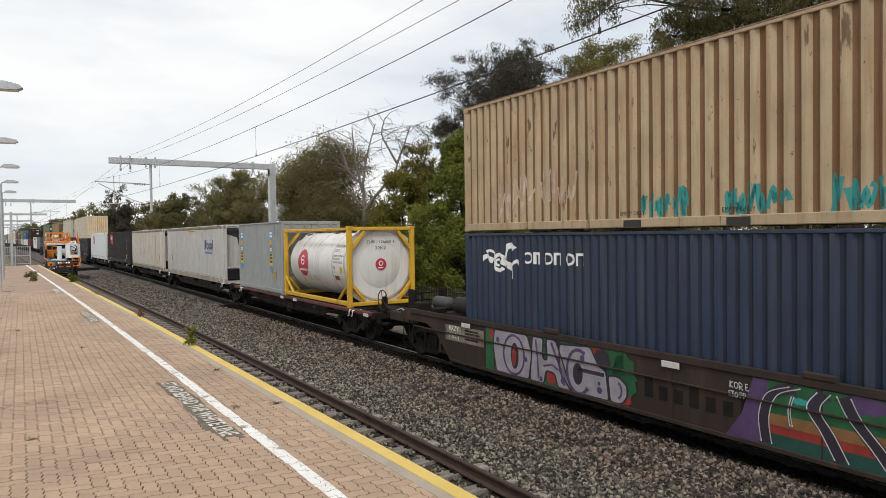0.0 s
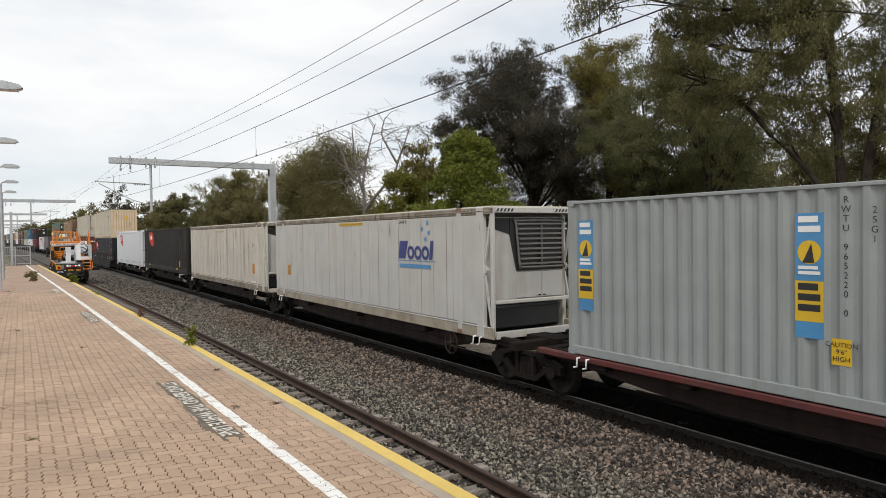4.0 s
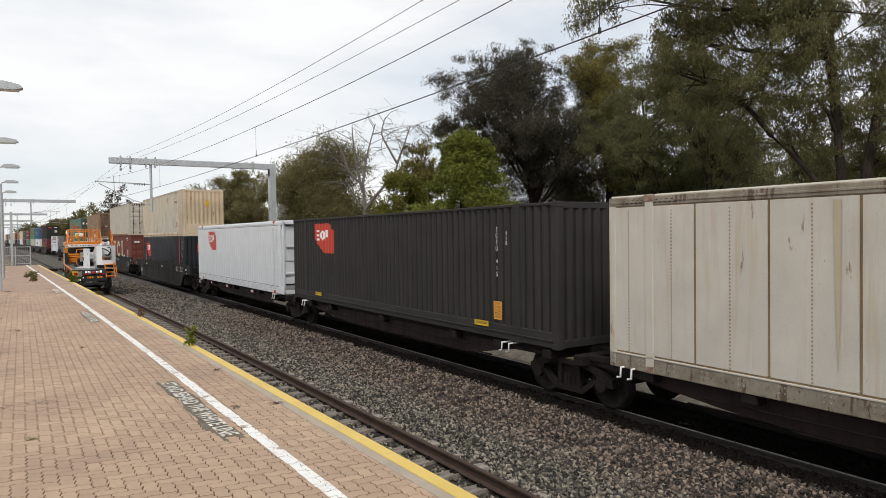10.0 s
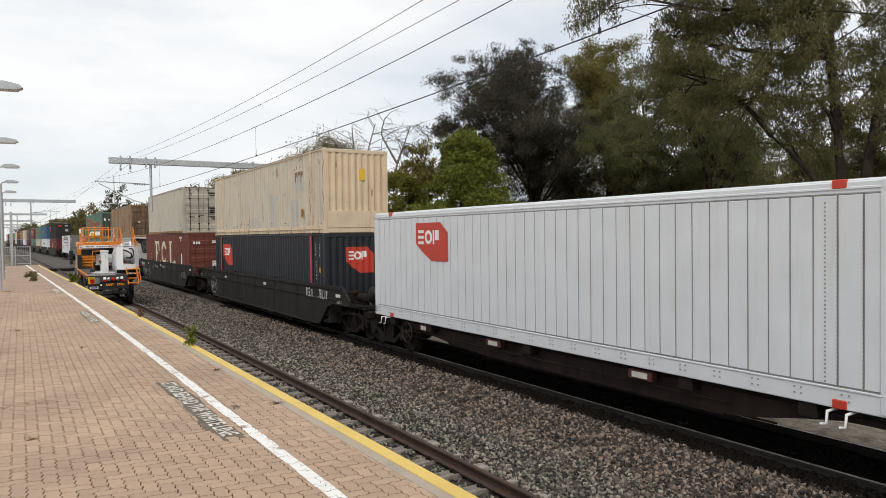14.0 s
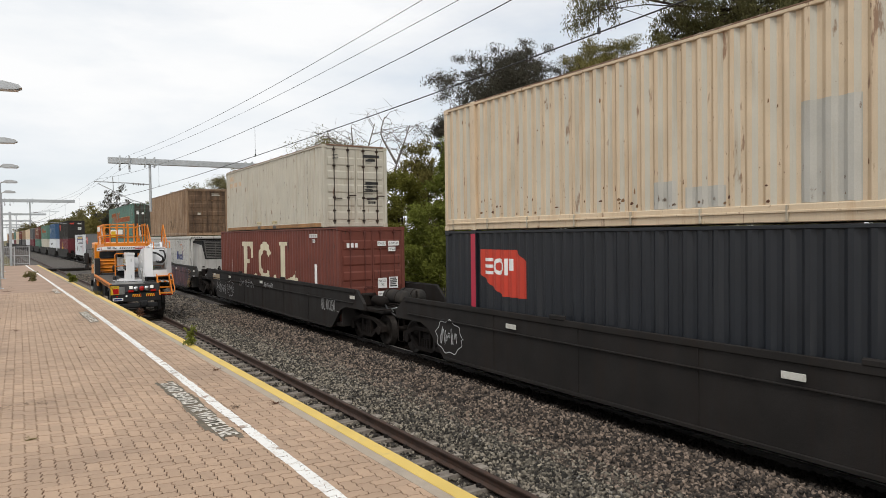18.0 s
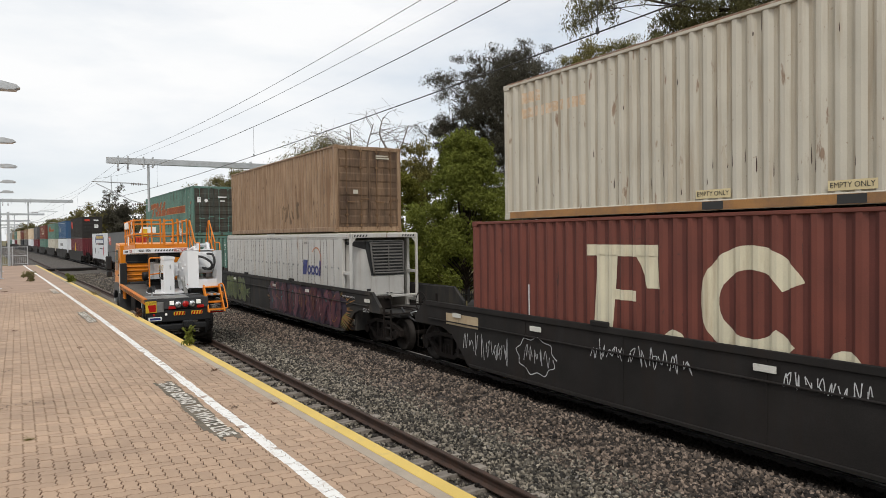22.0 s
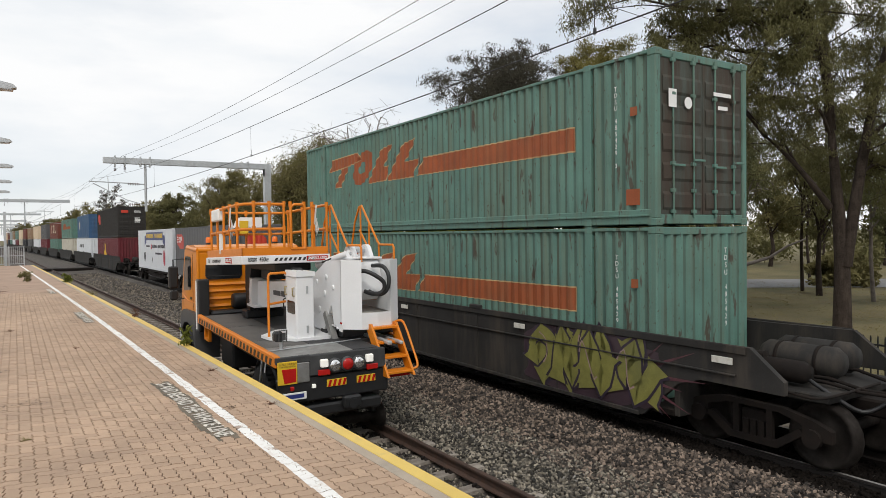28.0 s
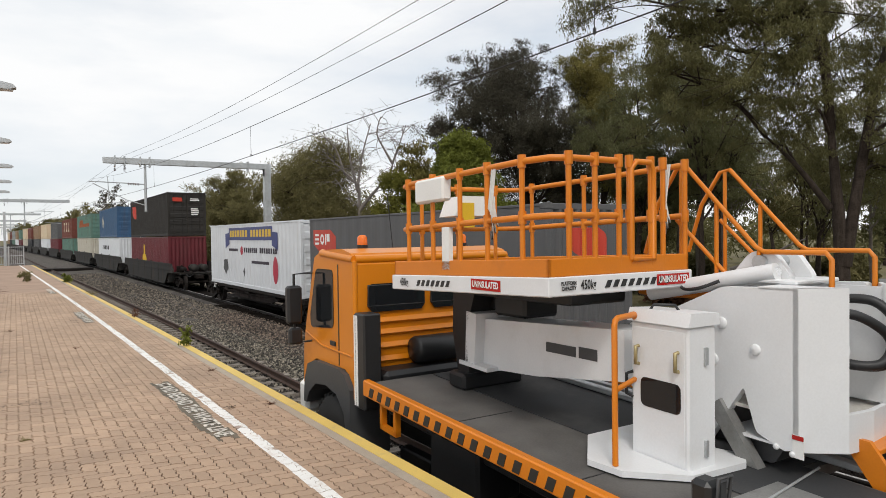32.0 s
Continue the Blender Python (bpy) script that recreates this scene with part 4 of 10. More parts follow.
def well_wagon(label, s, half, paint, near_bogie=True, far_bogie=True, coupler=False, spin=True, inner=None, low=.22, top=1.50, tanks=True):
    """A low well wagon; half: from its middle to the end of its side plates."""
    c = thing("well_wagon", label, "freight wagon", "wagons of the freight train")
    x, f = 1.46, half
    well = half - 1.85
    # side plate: deep between the bogies, cut away over them
    plate = [(-f, .98), (-f, 1.16), (-f + .5, top + .06), (-well, top + .04), (well, top + .04), (f - .5, top + .06), (f, 1.16), (f, .98), (well + .55, .98), (well + .15, .85), (well - .55, low), (-well + .55, low), (-well - .15, .85), (-well - .55, .98)]
    for sx in (-1, 1):
        a, b = (-x, -x + .09) if sx < 0 else (x - .09, x)
        part("side_plate", Shape().ext(plate, "x", a, b), paint, c)
        a, b = (-x - .035, -x + .0) if sx < 0 else (x, x + .035)
        part("sill", Shape().box(a, b, -f + .55, f - .55, top - .05, top + .075, .012), paint, c)
        part("lower_flange", Shape().box(a, b, -well + .6, well - .6, low - .02, low + .05, .01), paint, c)
        if sx < 0:
            part("plate_lip", Shape().box(-x - .045, -x, -f + .7, f - .7, top - .37, top - .345, .006), paint, c)
            for i in range(1, 6):
                y = -well + 2 * well * i / 6
                part("plate_seam", Shape().box(-x - .012, -x, y - .012, y + .012, low + .05, top - .06), paint, c)
            for y in (-.33 * well, .4 * well):
                part("hinge_bracket", Shape().box(-x - .05, -x + .02, y - .22, y + .22, top + .05, top + .15, .02), paint, c)
    part("well_floor", Shape().box(-1.36, 1.36, -well, well, .28, .40, .02), m_under, c)
    for e in (-1, 1):
        y0, y1 = sorted((e * (f + .35), e * (well + .1)))
        part("end_platform", Shape().box(-1.0, 1.0, y0, y1, .86, .98, .02), inner or paint, c)
        part("bulkhead", Shape().box(-1.36, 1.36, e * (well + .05) - .05, e * (well + .05) + .05, .3, .98, .01), inner or paint, c)
        part("drawbar", Shape().box(-.2, .2, min(e * f, e * (f + 1.1)), max(e * f, e * (f + 1.1)), .62, .86, .03), m_under, c)
        pipe = Shape()
        for k, px in enumerate((-.5, -.35, .42)):
            pipe.tube([(px, e * (well + .3), 1.02), (px + .03, e * f, 1.05 + .03 * k), (px, e * (f + .5), 1.0), (px - .05, e * (f + 1.05), 1.03)], .028, 6)
        part("brake_pipe", pipe, m_under, c)
    part("air_tank", Shape().lathe([(0, -.65), (.18, -.62), (.23, -.5), (.23, .5), (.18, .62), (0, .65)], "y", (.25, f - .75, 1.24), 16), m_wellgrey, c, "grey brake air reservoir")
    part("brake_gear", Shape().box(-.95, -.55, f - .1, f + .25, .98, 1.35, .03).box(-.6, -.2, f - .35, f - .1, .98, 1.2, .03).cyl((-.75, f + .1, 1.35), (-.75, f + .1, 1.65), .03, 8), m_under, c)
    for k, (px, ln) in enumerate(((-.70, .40), (-.05, .62), (.55, .62)) if tanks else ()):
        r_ = .16 if k == 0 else .235
        part("air_reservoir" if k else "brake_cylinder", Shape().lathe([(0, -ln), (r_ * .7, -ln + .02), (r_, -ln + .12), (r_, ln - .12), (r_ * .7, ln - .02), (0, ln)], "y", (px, -f + .45 + .1 * k, 1.02 + r_), 18), m_wellgrey if k else m_under, c, "dusty grey brake air reservoir" if k else "black brake cylinder")
        for d in (-.3, .3):
            if k:
                part("tank_strap", Shape().lathe([(r_, d - .025), (r_ + .01, d - .025), (r_ + .01, d + .025), (r_, d + .025)], "y", (px, -f + .45 + .1 * k, 1.02 + r_), 18), m_under, c)
    part("valve_block", Shape().box(-.95, -.55, -f + .95, -f + 1.3, .98, 1.38, .04).cyl((-.75, -f + 1.1, 1.3), (-.75, -f + .7, 1.36), .07, 10), m_under, c, "black brake valve")
    part("end_handrail", Shape().tube(smooth([(-1.3, -f + .1, 1.02), (-1.34, -f - .3, 1.0), (-1.0, -f - .42, 1.0), (.2, -f - .42, 1.02)], 4), .022, 6), m_under, c)
    part("brake_hose", Shape().tube(smooth([(-.7, -f + .1, 1.1), (-.75, -f - .25, .95), (-.55, -f - .55, .75), (-.4, -f - .8, .9)], 4), .03, 6), m_hose, c)
    part("step_stirrup", Shape().tube([(-1.38, f - .32, 1.0), (-1.40, f - .32, .34), (-1.40, f - .02, .34), (-1.38, f - .02, 1.0)], .012, 6), m_under, c)
    part("grab_iron", Shape().tube([(-1.40, f - .1, 1.18), (-1.46, f - .05, 1.24), (-1.46, f + .22, 1.18), (-1.40, f + .25, 1.10)], .014, 6), m_galv, c)
    if far_bogie:
        bogie(c, half - .75, spin)
    if near_bogie:
        bogie(c, -half + .75, spin)
        if coupler:
            part("grab_rail", Shape().tube([(-1.3, -f - .1, .5), (-1.3, -f - .1, 1.15), (-1.3, -f - .75, 1.15), (-1.3, -f - .75, .35), (-1.3, -f - .45, .35), (-1.3, -f - .45, 1.1)], .018, 6), m_under, c)
    on_train(c, (s, 0))
    return c, ("side", -x - .002, 0, 0, 0)


def handwheel(parent, x, y, z, r=.3, axis="x", mat=None):
    s = Shape()
    n = 20
    pts = [(x, y + r * math.cos(6.28319 * i / n), z + r * math.sin(6.28319 * i / n)) for i in range(n + 1)]
    s.tube(pts, .016, 6)
    for i in range(5):
        a = 1.2566 * i
        s.cyl((x, y, z), (x, y + r * math.cos(a), z + r * math.sin(a)), .011, 6)
    s.cyl((x - .03, y, z), (x + .12, y, z), .04, 8)
    return part("handbrake_wheel", s, mat or m_galv, parent, "spoked steel handbrake wheel")


def flat_wagon(label, s0, s1, paint, near_bogie=False, far_bogie=True, near_y=None, spin=True, wheel_at=None, junction=None, sill_x=1.24):
    c = thing("flat_wagon", label, "freight wagon", "wagons of the freight train")
    h, mid = (s1 - s0) / 2, (s0 + s1) / 2
    na = (near_y if near_y is not None else s0 + .4) - mid + 1.25
    fb = (junction or s1) - mid - 1.25
    web = [(-h + .3, .70), (na, .68), (na + .5, .60), (na + 1.3, .44), (na + 1.7, .40), (fb - 3.2, .40), (fb - 2.2, .45), (fb - .7, .60), (fb, .68), (h - .3, .70), (h - .3, .88), (-h + .3, .88)]
    for sx in (-1, 1):
        a, b = sorted((sx * (sill_x - .12), sx * sill_x))
        part("side_sill", Shape().box(a, b, -h + .3, h - .3, .78, .90, .02), paint, c)
        a, b = sorted((sx * .90, sx * .96))
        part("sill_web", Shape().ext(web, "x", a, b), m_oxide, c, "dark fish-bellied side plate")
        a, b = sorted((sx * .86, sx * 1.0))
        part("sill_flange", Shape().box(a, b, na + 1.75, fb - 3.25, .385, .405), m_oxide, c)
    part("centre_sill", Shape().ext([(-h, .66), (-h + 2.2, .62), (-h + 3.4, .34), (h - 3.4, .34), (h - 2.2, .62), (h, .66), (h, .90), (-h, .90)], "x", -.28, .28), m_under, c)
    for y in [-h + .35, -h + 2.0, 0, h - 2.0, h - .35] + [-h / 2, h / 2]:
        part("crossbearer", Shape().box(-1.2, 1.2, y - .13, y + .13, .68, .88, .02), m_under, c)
    for y in (-h + 1.6, h - 1.6):
        for d in (-.12, .12):
            k = Shape().tube([(-1.0, y + d - .05, .86), (-1.30, y + d - .05, .86), (-1.31, y + d - .05, .70), (-1.31, y + d + .03, .68)], .02, 6)
            part("twistlock_lever", k, m_print, c, "white painted twistlock lever")
    part("brake_cylinder", Shape().cyl((-.5, -1.2, .45), (-.5, -.6, .45), .16, 12), m_under, c)
    part("air_reservoir", Shape().cyl((.5, .8, .42), (.5, 1.7, .42), .2, 12), m_under, c)
    part("brake_rigging", Shape().tube([(-.9, -h + 2.6, .42), (-.9, h - 2.6, .40)], .02, 6).tube([(-1.1, -h + 3.2, .62), (-1.1, h - 3.0, .60)], .016, 6), m_under, c)
    if wheel_at is not None:
        handwheel(c, -1.18, wheel_at - mid, .56, .27, mat=m_brownsteel)
    if far_bogie:
        bogie(c, (junction or s1) - mid, spin)
    if near_bogie:
        bogie(c, near_y - mid, spin)
    on_train(c, (mid, 0))
    return c, ("side", -1.245, 0, 0, 0), mid


def reflectors(c, spots, z, out, mat=None):
    for y in spots:
        part("reflector_plate", Shape().box(out - .012, out, y - .17, y + .17, z - .05, z + .05, .004), mat or m_reflect, c, "white reflective marker plate")


def reefer(label, s0, s1, z0, H, paint, unit=True, frame_post=.75, ribs=12, W=2.46, seam=None, gap=.008, posts=None, sleek=False, bay=False):
    """An insulated container with riveted flat panels and a cooling unit at its near end."""
    c = thing("refrigerated_container", label, "container", "containers on the freight train")
    L, w = s1 - s0, W / 2
    h = L / 2
    b0 = -h + (frame_post if unit else 0)
    cuts = [b0 + i * (h - b0) / ribs for i in range(ribs + 1)]
    if posts:
        cuts = [b0, posts[0]] + [posts[2] - 1.22 * k for k in range(12, -1, -1) if posts[0] + .15 < posts[2] - 1.22 * k < posts[1] - .15] + [posts[1], h]
        for x in (-w, w):
            for y in posts[:2]:
                sx = 1 if x < 0 else -1
                part("side_post", Shape().box(*sorted((x - sx * .012, x + sx * .05)), y - .085, y + .085, .05, H - .04, .012), paint, c)
                for z in (.0, H - .13):
                    part("corner_casting", Shape().box(*sorted((x - sx * .02, x + sx * .14)), y - .1, y + .1, z, z + .125, .015), m_rust_cast, c, "rusty corner fitting")
    part("body", Shape().box(-w + .02, w - .02, b0, h - .03, .16, H - .1, .01), seam or paint, c)
    for sx in (-1, 1):
        a, b = sorted((sx * (w - .021), sx * (w - .008)))
        for y, y2 in zip(cuts, cuts[1:]):
            part("wall_panel", Shape().box(a, b, y + gap, y2 - gap, .30, H - .20, .004), paint, c)
        a, b = sorted((sx * (w - .06), sx * w))
        part("bottom_rail", Shape().box(a, b, -h, h, 0, .27, .012), (m_railgrime if paint is m_dirtwhite else m_sillgrime) if paint is not m_reefer else paint, c)
        part("top_rail", Shape().box(a, b, -h, h, H - .19, H - .03, .015), m_railgrime if paint is not m_reefer and not bay else paint, c)
        part("rail_lip", Shape().box(*sorted((sx * (w - .01), sx * (w + .012))), -h + .1, h - .1, H - .135, H - .10, .006), m_railgrime if paint is not m_reefer and not bay else paint, c)
        part("floor_lip", Shape().box(*sorted((sx * (w - .01), sx * (w + .012))), -h + .1, h - .1, .245, .275, .006), paint, c)
    rv = Shape()
    y = -h + .3
    while y < h - .2:
        for k in (0, .09):
            for z in (.10, .18):
                rv.box(-w - .012, -w, y + k, y + k + .022, z, z + .022)
        y += .62
    tagged(part("rivet_row", rv, m_grey, c), kind="stuff")
    rv = Shape()
    for i in range(1, len(cuts) - 1 if ribs < 30 else 3):
        for y in ((cuts[i], (cuts[i] + cuts[i + 1]) / 2) if posts or i % 2 == 0 else (cuts[i],)):
            z = .32
            while z < H - .25:
                rv.box(-w + .002, -w + .013, y - .010, y + .010, z, z + .02)
                z += .055
    tagged(part("rivet_line", rv, seam or m_seamgrey, c), kind="stuff")
    part("roof", Shape().box(-w + .03, w - .03, -h + .02, h - .02, H - .09, H, .02), m_ivory if paint is not m_reefer else paint, c)
    for x in (-w, w):
        sx = 1 if x < 0 else -1
        for y in (-h, h):
            sy = 1 if y < 0 else -1
            w_, d_ = (.085, .09) if unit and y < 0 else (.14, .16)
            part("corner_post", Shape().box(min(x, x + sx * w_), max(x, x + sx * w_), min(y, y + sy * d_), max(y, y + sy * d_), .05, H - .03, .015), paint, c)
        if unit:
            part("door_post", Shape().box(min(x - sx * .01, x + sx * .1), max(x - sx * .01, x + sx * .1), b0 - .16, b0 + .12, .02, H - .02, .015), paint, c)
    part("end_door", Shape().box(-w + .14, w - .14, h - .06, h, .2, H - .15, .01), paint, c)
    if unit:
        f = -h
        for z_, z1_ in ((0, .16), (H - .16, H - .03), (.78, .86)):
            part("end_rail", Shape().box(-w + .1, w - .1, f, f + .12, z_, z1_, .012), paint, c)
        if sleek:
            u = part("cooling_unit", Shape().box(-w + .16, w - .16, f + .16, b0 + .05, 1.30, H - .2, .06), m_reefer, c, "white moulded refrigeration unit")
            belly = [(-w + .14, f + .10), (-w * .55, f + .03), (0, f + .0), (w * .55, f + .03), (w - .14, f + .10), (w - .14, b0), (-w + .14, b0)]
            part("lower_cowl", Shape().ext(belly, "z", .42, 1.28), m_reefer, u, "bulging white lower cowl")
            part("cowl_shadow_gap", Shape().ext([(p[0] * .98, p[1] + .03) for p in belly], "z", .36, .42), m_plastic, u)
            part("black_cowl", Shape().ext(rounded([(.0, 1.95), (w - .2, 1.95), (w - .2, H - .34), (.12, H - .34), (.0, H - .46)], .08), "y", f + .13, f + .17), m_plastic, u, "black intake recess")
            part("black_cowl", Shape().ext([(.0, 1.30), (w - .2, 1.30), (w - .2, 1.86), (.0, 1.86)], "y", f + .14, f + .17), m_plastic, u)
            part("control_box", Shape().box(-.62, -.34, f + .13, f + .17, 2.1, 2.36, .01), m_greyplastic, u, "dark instrument window")
            for xx in (-.55, .35):
                part("cowl_seam", Shape().box(xx - .006, xx + .006, f - .004 if abs(xx) < .4 else f + .02, f + .06, .44, 1.26), m_seamgrey, u)
            part("cross_bar", Shape().box(-w + .1, w - .1, f + .08, f + .14, 1.86, 1.92, .01), m_reefer, c)
            part("frame_sill", Shape().box(-w + .1, w - .1, f + .02, f + .12, .14, .34, .02), m_galv, c, "dull steel end sill")
        else:
            for sx in (-1, 1):
                xa, xb = sorted((sx * (w - .02), sx * (w - .06)))
                if bay:
                    for za in (.62, 1.55):
                        part("end_strut", Shape().box(*sorted((sx * (w - .01), sx * (w - .09))), f + .08, b0 - .1, za, za + .1, .008), paint, c)
                    part("corner_gusset", Shape().ext([(sx * (w - .08), H - .16), (sx * (w - .24), H - .16), (sx * (w - .08), H - .34)], "y", f + .03, f + .05), paint, c)
                    continue
                part("end_brace", Shape().ext([(f + .05, H - .2), (f + .10, H - .16), (b0 - .12, 1.62), (b0 - .17, 1.58)], "x", xa, xb), paint, c)
                part("end_brace", Shape().ext([(b0 - .17, 1.52), (b0 - .12, 1.48), (f + .10, .20), (f + .05, .22)], "x", xa, xb), paint, c)
                part("gusset_plate", Shape().box(xa - .006, xb + .006, b0 - .24, b0 - .08, 1.47, 1.63, .006), paint, c)
                part("end_strut", Shape().box(xa, xb, f + .05, b0 - .16, 1.53, 1.58, .006), paint, c)
            r = w - (.42 if bay else .2)
            # moulded body with its near edge cut back
            body = [(-w + .14, b0 + .05), (-w + .14, b0 - .10), (-w + .62, f + .22), (r - .03, f + .22), (r, f + .26), (r, b0 + .05)]
            u = part("cooling_unit", Shape().ext(body, "z", .82, H - .25), m_unit, c, "grey-white moulded refrigeration unit")
            part("black_cowl", Shape().ext([(-w + .64, H - .27), (r - .02, H - .27), (r - .02, 1.50), (-.40, 1.50), (-.50, 1.95), (-w + .64, 2.35)], "y", f + .19, f + .225), m_plastic, u, "black plastic cowl")
            part("side_cowl", Shape().add([(-w + .135, b0 - .10, H - .27), (-w + .63, f + .20, H - .27), (-w + .63, f + .20, 2.34), (-w + .135, b0 - .10, 2.52), (-w + .16, b0 - .08, H - .27), (-w + .65, f + .24, H - .27), (-w + .65, f + .24, 2.34), (-w + .16, b0 - .08, 2.52)], [(0, 1, 2, 3), (7, 6, 5, 4), (0, 4, 5, 1), (1, 5, 6, 2), (2, 6, 7, 3), (3, 7, 4, 0)]), m_plastic, u)
            for i in range(9):
                z = 1.64 + i * (H - 2.06) / 8
                part("grille_slat", Shape().ext([(f + .12, z), (f + .19, z + .03), (f + .19, z + .045), (f + .12, z + .03)], "x", -.30 - .012 * i, r - .10), m_slat, u, "grey grille slat")
            part("grille_divider", Shape().box((r - .4) / 2 - .012, (r - .4) / 2 + .012, f + .13, f + .17, 1.62, H - .36), m_slat, u)
            part("grille_surround", Shape().tube(smooth([(-.28, f + .16, 1.58), (r - .10, f + .16, 1.58), (r - .06, f + .16, 1.66), (r - .06, f + .16, H - .40), (r - .12, f + .16, H - .33), (-.38, f + .16, H - .33), (-.43, f + .16, H - .40), (-.33, f + .16, 1.64), (-.28, f + .16, 1.58)], 3), .03, 6), m_slat, u)
            part("access_door", Shape().box(-.40, r / 2 - .18, f + .195, f + .23, .86, 1.47, .02), m_unit, u)
            part("access_door", Shape().box(r / 2 - .16, r - .02, f + .195, f + .23, .86, 1.47, .02), m_unit, u)
            for xx in (r / 2 - .24, r / 2 - .10):
                part("door_latch", Shape().box(xx - .04, xx + .04, f + .18, f + .198, .9, .93, .005), m_plastic, u)
            if bay:
                part("instrument_plate", Shape().box(-w + .66, -w + .80, f + .21, f + .222, 1.0, 1.08, .004), m_plastic, u)
            else:
                part("fuel_tank", Shape().box(-w + .12, w - .35, f + .14, b0 - .05, .18, .72, .06), m_plastic, c, "black fuel tank")
            for q in (-w + .12, w - .62):
                for i in range(5):
                    a = q + i * .1
                    part("hazard_stripe", Shape().ext([(a, H - .13), (a + .05, H - .13), (a + .09, H - .06), (a + .04, H - .06)], "y", f - .004, f + .002), m_ink, c)
    on_train(c, ((s0 + s1) / 2, z0))
    return c, ("side", -w, 0, 0, 0), ("end", -h, 0, 0, 0), h

# wagon and containers that lead the clip: a blue box below a tan one
wA, sdA = well_wagon("brown graffiti-covered well wagon carrying a blue and a tan container", 7.05, 8.85, m_brownsteel, top=1.22, inner=m_brownsteel)
cA, sd, en = box_container("c", "dark blue corrugated steel container in a well wagon", 7.05, .40, 12.19, 2.82, m_blue, recess=m_blueshade, pitch=.212)
horse = ring_polys(-4.78, 2.02, .17, .27, .3, 5.6, 18) + ring_polys(-4.84, 2.02, .05, .11, 0, 5, 12) + ribbon([(-4.62, 1.95), (-4.5, 2.2), (-4.42, 2.45), (-4.25, 2.5), (-4.15, 2.36)], .15) + ribbon([(-4.5, 2.05), (-4.25, 1.95), (-4.05, 2.08), (-3.92, 1.98)], .08) + ribbon([(-4.4, 1.95), (-4.2, 1.78), (-4.22, 1.6)], .07) + ribbon([(-5.1, 2.05), (-5.35, 2.2), (-5.55, 2.1)], .1) + ribbon([(-4.95, 2.25), (-5.2, 2.35), (-5.4, 2.3)], .06)
horse = [[(-4.80 + (u - -4.78) * .80, 2.25 + (v - 2.12) * .80) for u, v in pl] for pl in horse]
paint_on("logo_mark", horse, m_print, cA, sd, "white heraldic beast shape")
u = -3.95
wm = []
for k in range(6):
    a = u + k * .31
    wm += ring_polys(a + .12, 2.29, .075, .12, 0, 6.2832, 16) if k % 2 == 0 else [rect(a + .01, a + .06, 2.17, 2.41), rect(a + .06, a + .21, 2.36, 2.41), rect(a + .17, a + .21, 2.17, 2.36)]
paint_on("logo_word_shape", wm, m_print, cA, sd, "white brand word as plain shapes")
cT, sdT, _ = box_container("c", "weathered tan corrugated container stacked on a blue one", 7.05, 3.25, 12.19, 2.86, m_tan, pitch=.25, depth=.05, recess=m_rustshade)
for u_ in (-1.0, 1.0):
    part("fork_pocket", Shape().box(-1.240, -1.20, -u_ - .19, -u_ + .19, .03, .15), m_ink, cT, "dark fork pocket opening")
    write_on("EMPTY ONLY", u_, .26, .10, m_ink, cT, ("side", -1.226), width=.54)
rg = random.Random(11)


def scrawl(u0, u1, v0, v1, n, rg, loops=2.0):
    """A loose spray-can scribble inside a field: lists of points."""
    out = []
    for i in range(n):
        a = u0 + (u1 - u0) * (i + .1) / n
        w = (u1 - u0) / n * .9
        pts = [(a + w * (.1 + .25 * k + rg.uniform(-.22, .22)), v0 + (v1 - v0) * (rg.uniform(.55, 1) if (k + i) % 2 else rg.uniform(0, .45))) for k in range(4)]
        if rg.random() < .5:
            pts.append((a + w * rg.uniform(.2, .6), v0 + (v1 - v0) * rg.uniform(.3, .7)))
        out.append(smooth(pts, 4))
    return out


def blob(u, v, a, b, rg):
    """A lumpy closed outline round a tag."""
    return [(u + a * (1 + .14 * (-1) ** k * rg.uniform(.3, 1)) * math.cos(k * .3696), v + b * (1 + .14 * (-1) ** k * rg.uniform(.3, 1)) * math.sin(k * .3696)) for k in range(18)]


STROKES = [
    [(.9, .5), (.6, .95), (.15, .7), (.2, .2), (.6, .05), (.88, .3), (.6, .5)],
    [(.1, 1.0), (.5, .55), (.32, .5), (.9, .0)],
    [(.3, .98), (.75, .8), (.78, .4), (.3, .0)],
    [(.0, .05), (.2, .95), (.5, .25), (.75, .98), (1.0, .05)],
    [(.0, .3), (.3, .85), (.6, .15), (1.0, .7)],
    [(.55, .0), (.42, .6), (.6, 1.0)],
    [(.05, .85), (.4, .98), (.5, .5), (.95, .35), (.9, .02)]]


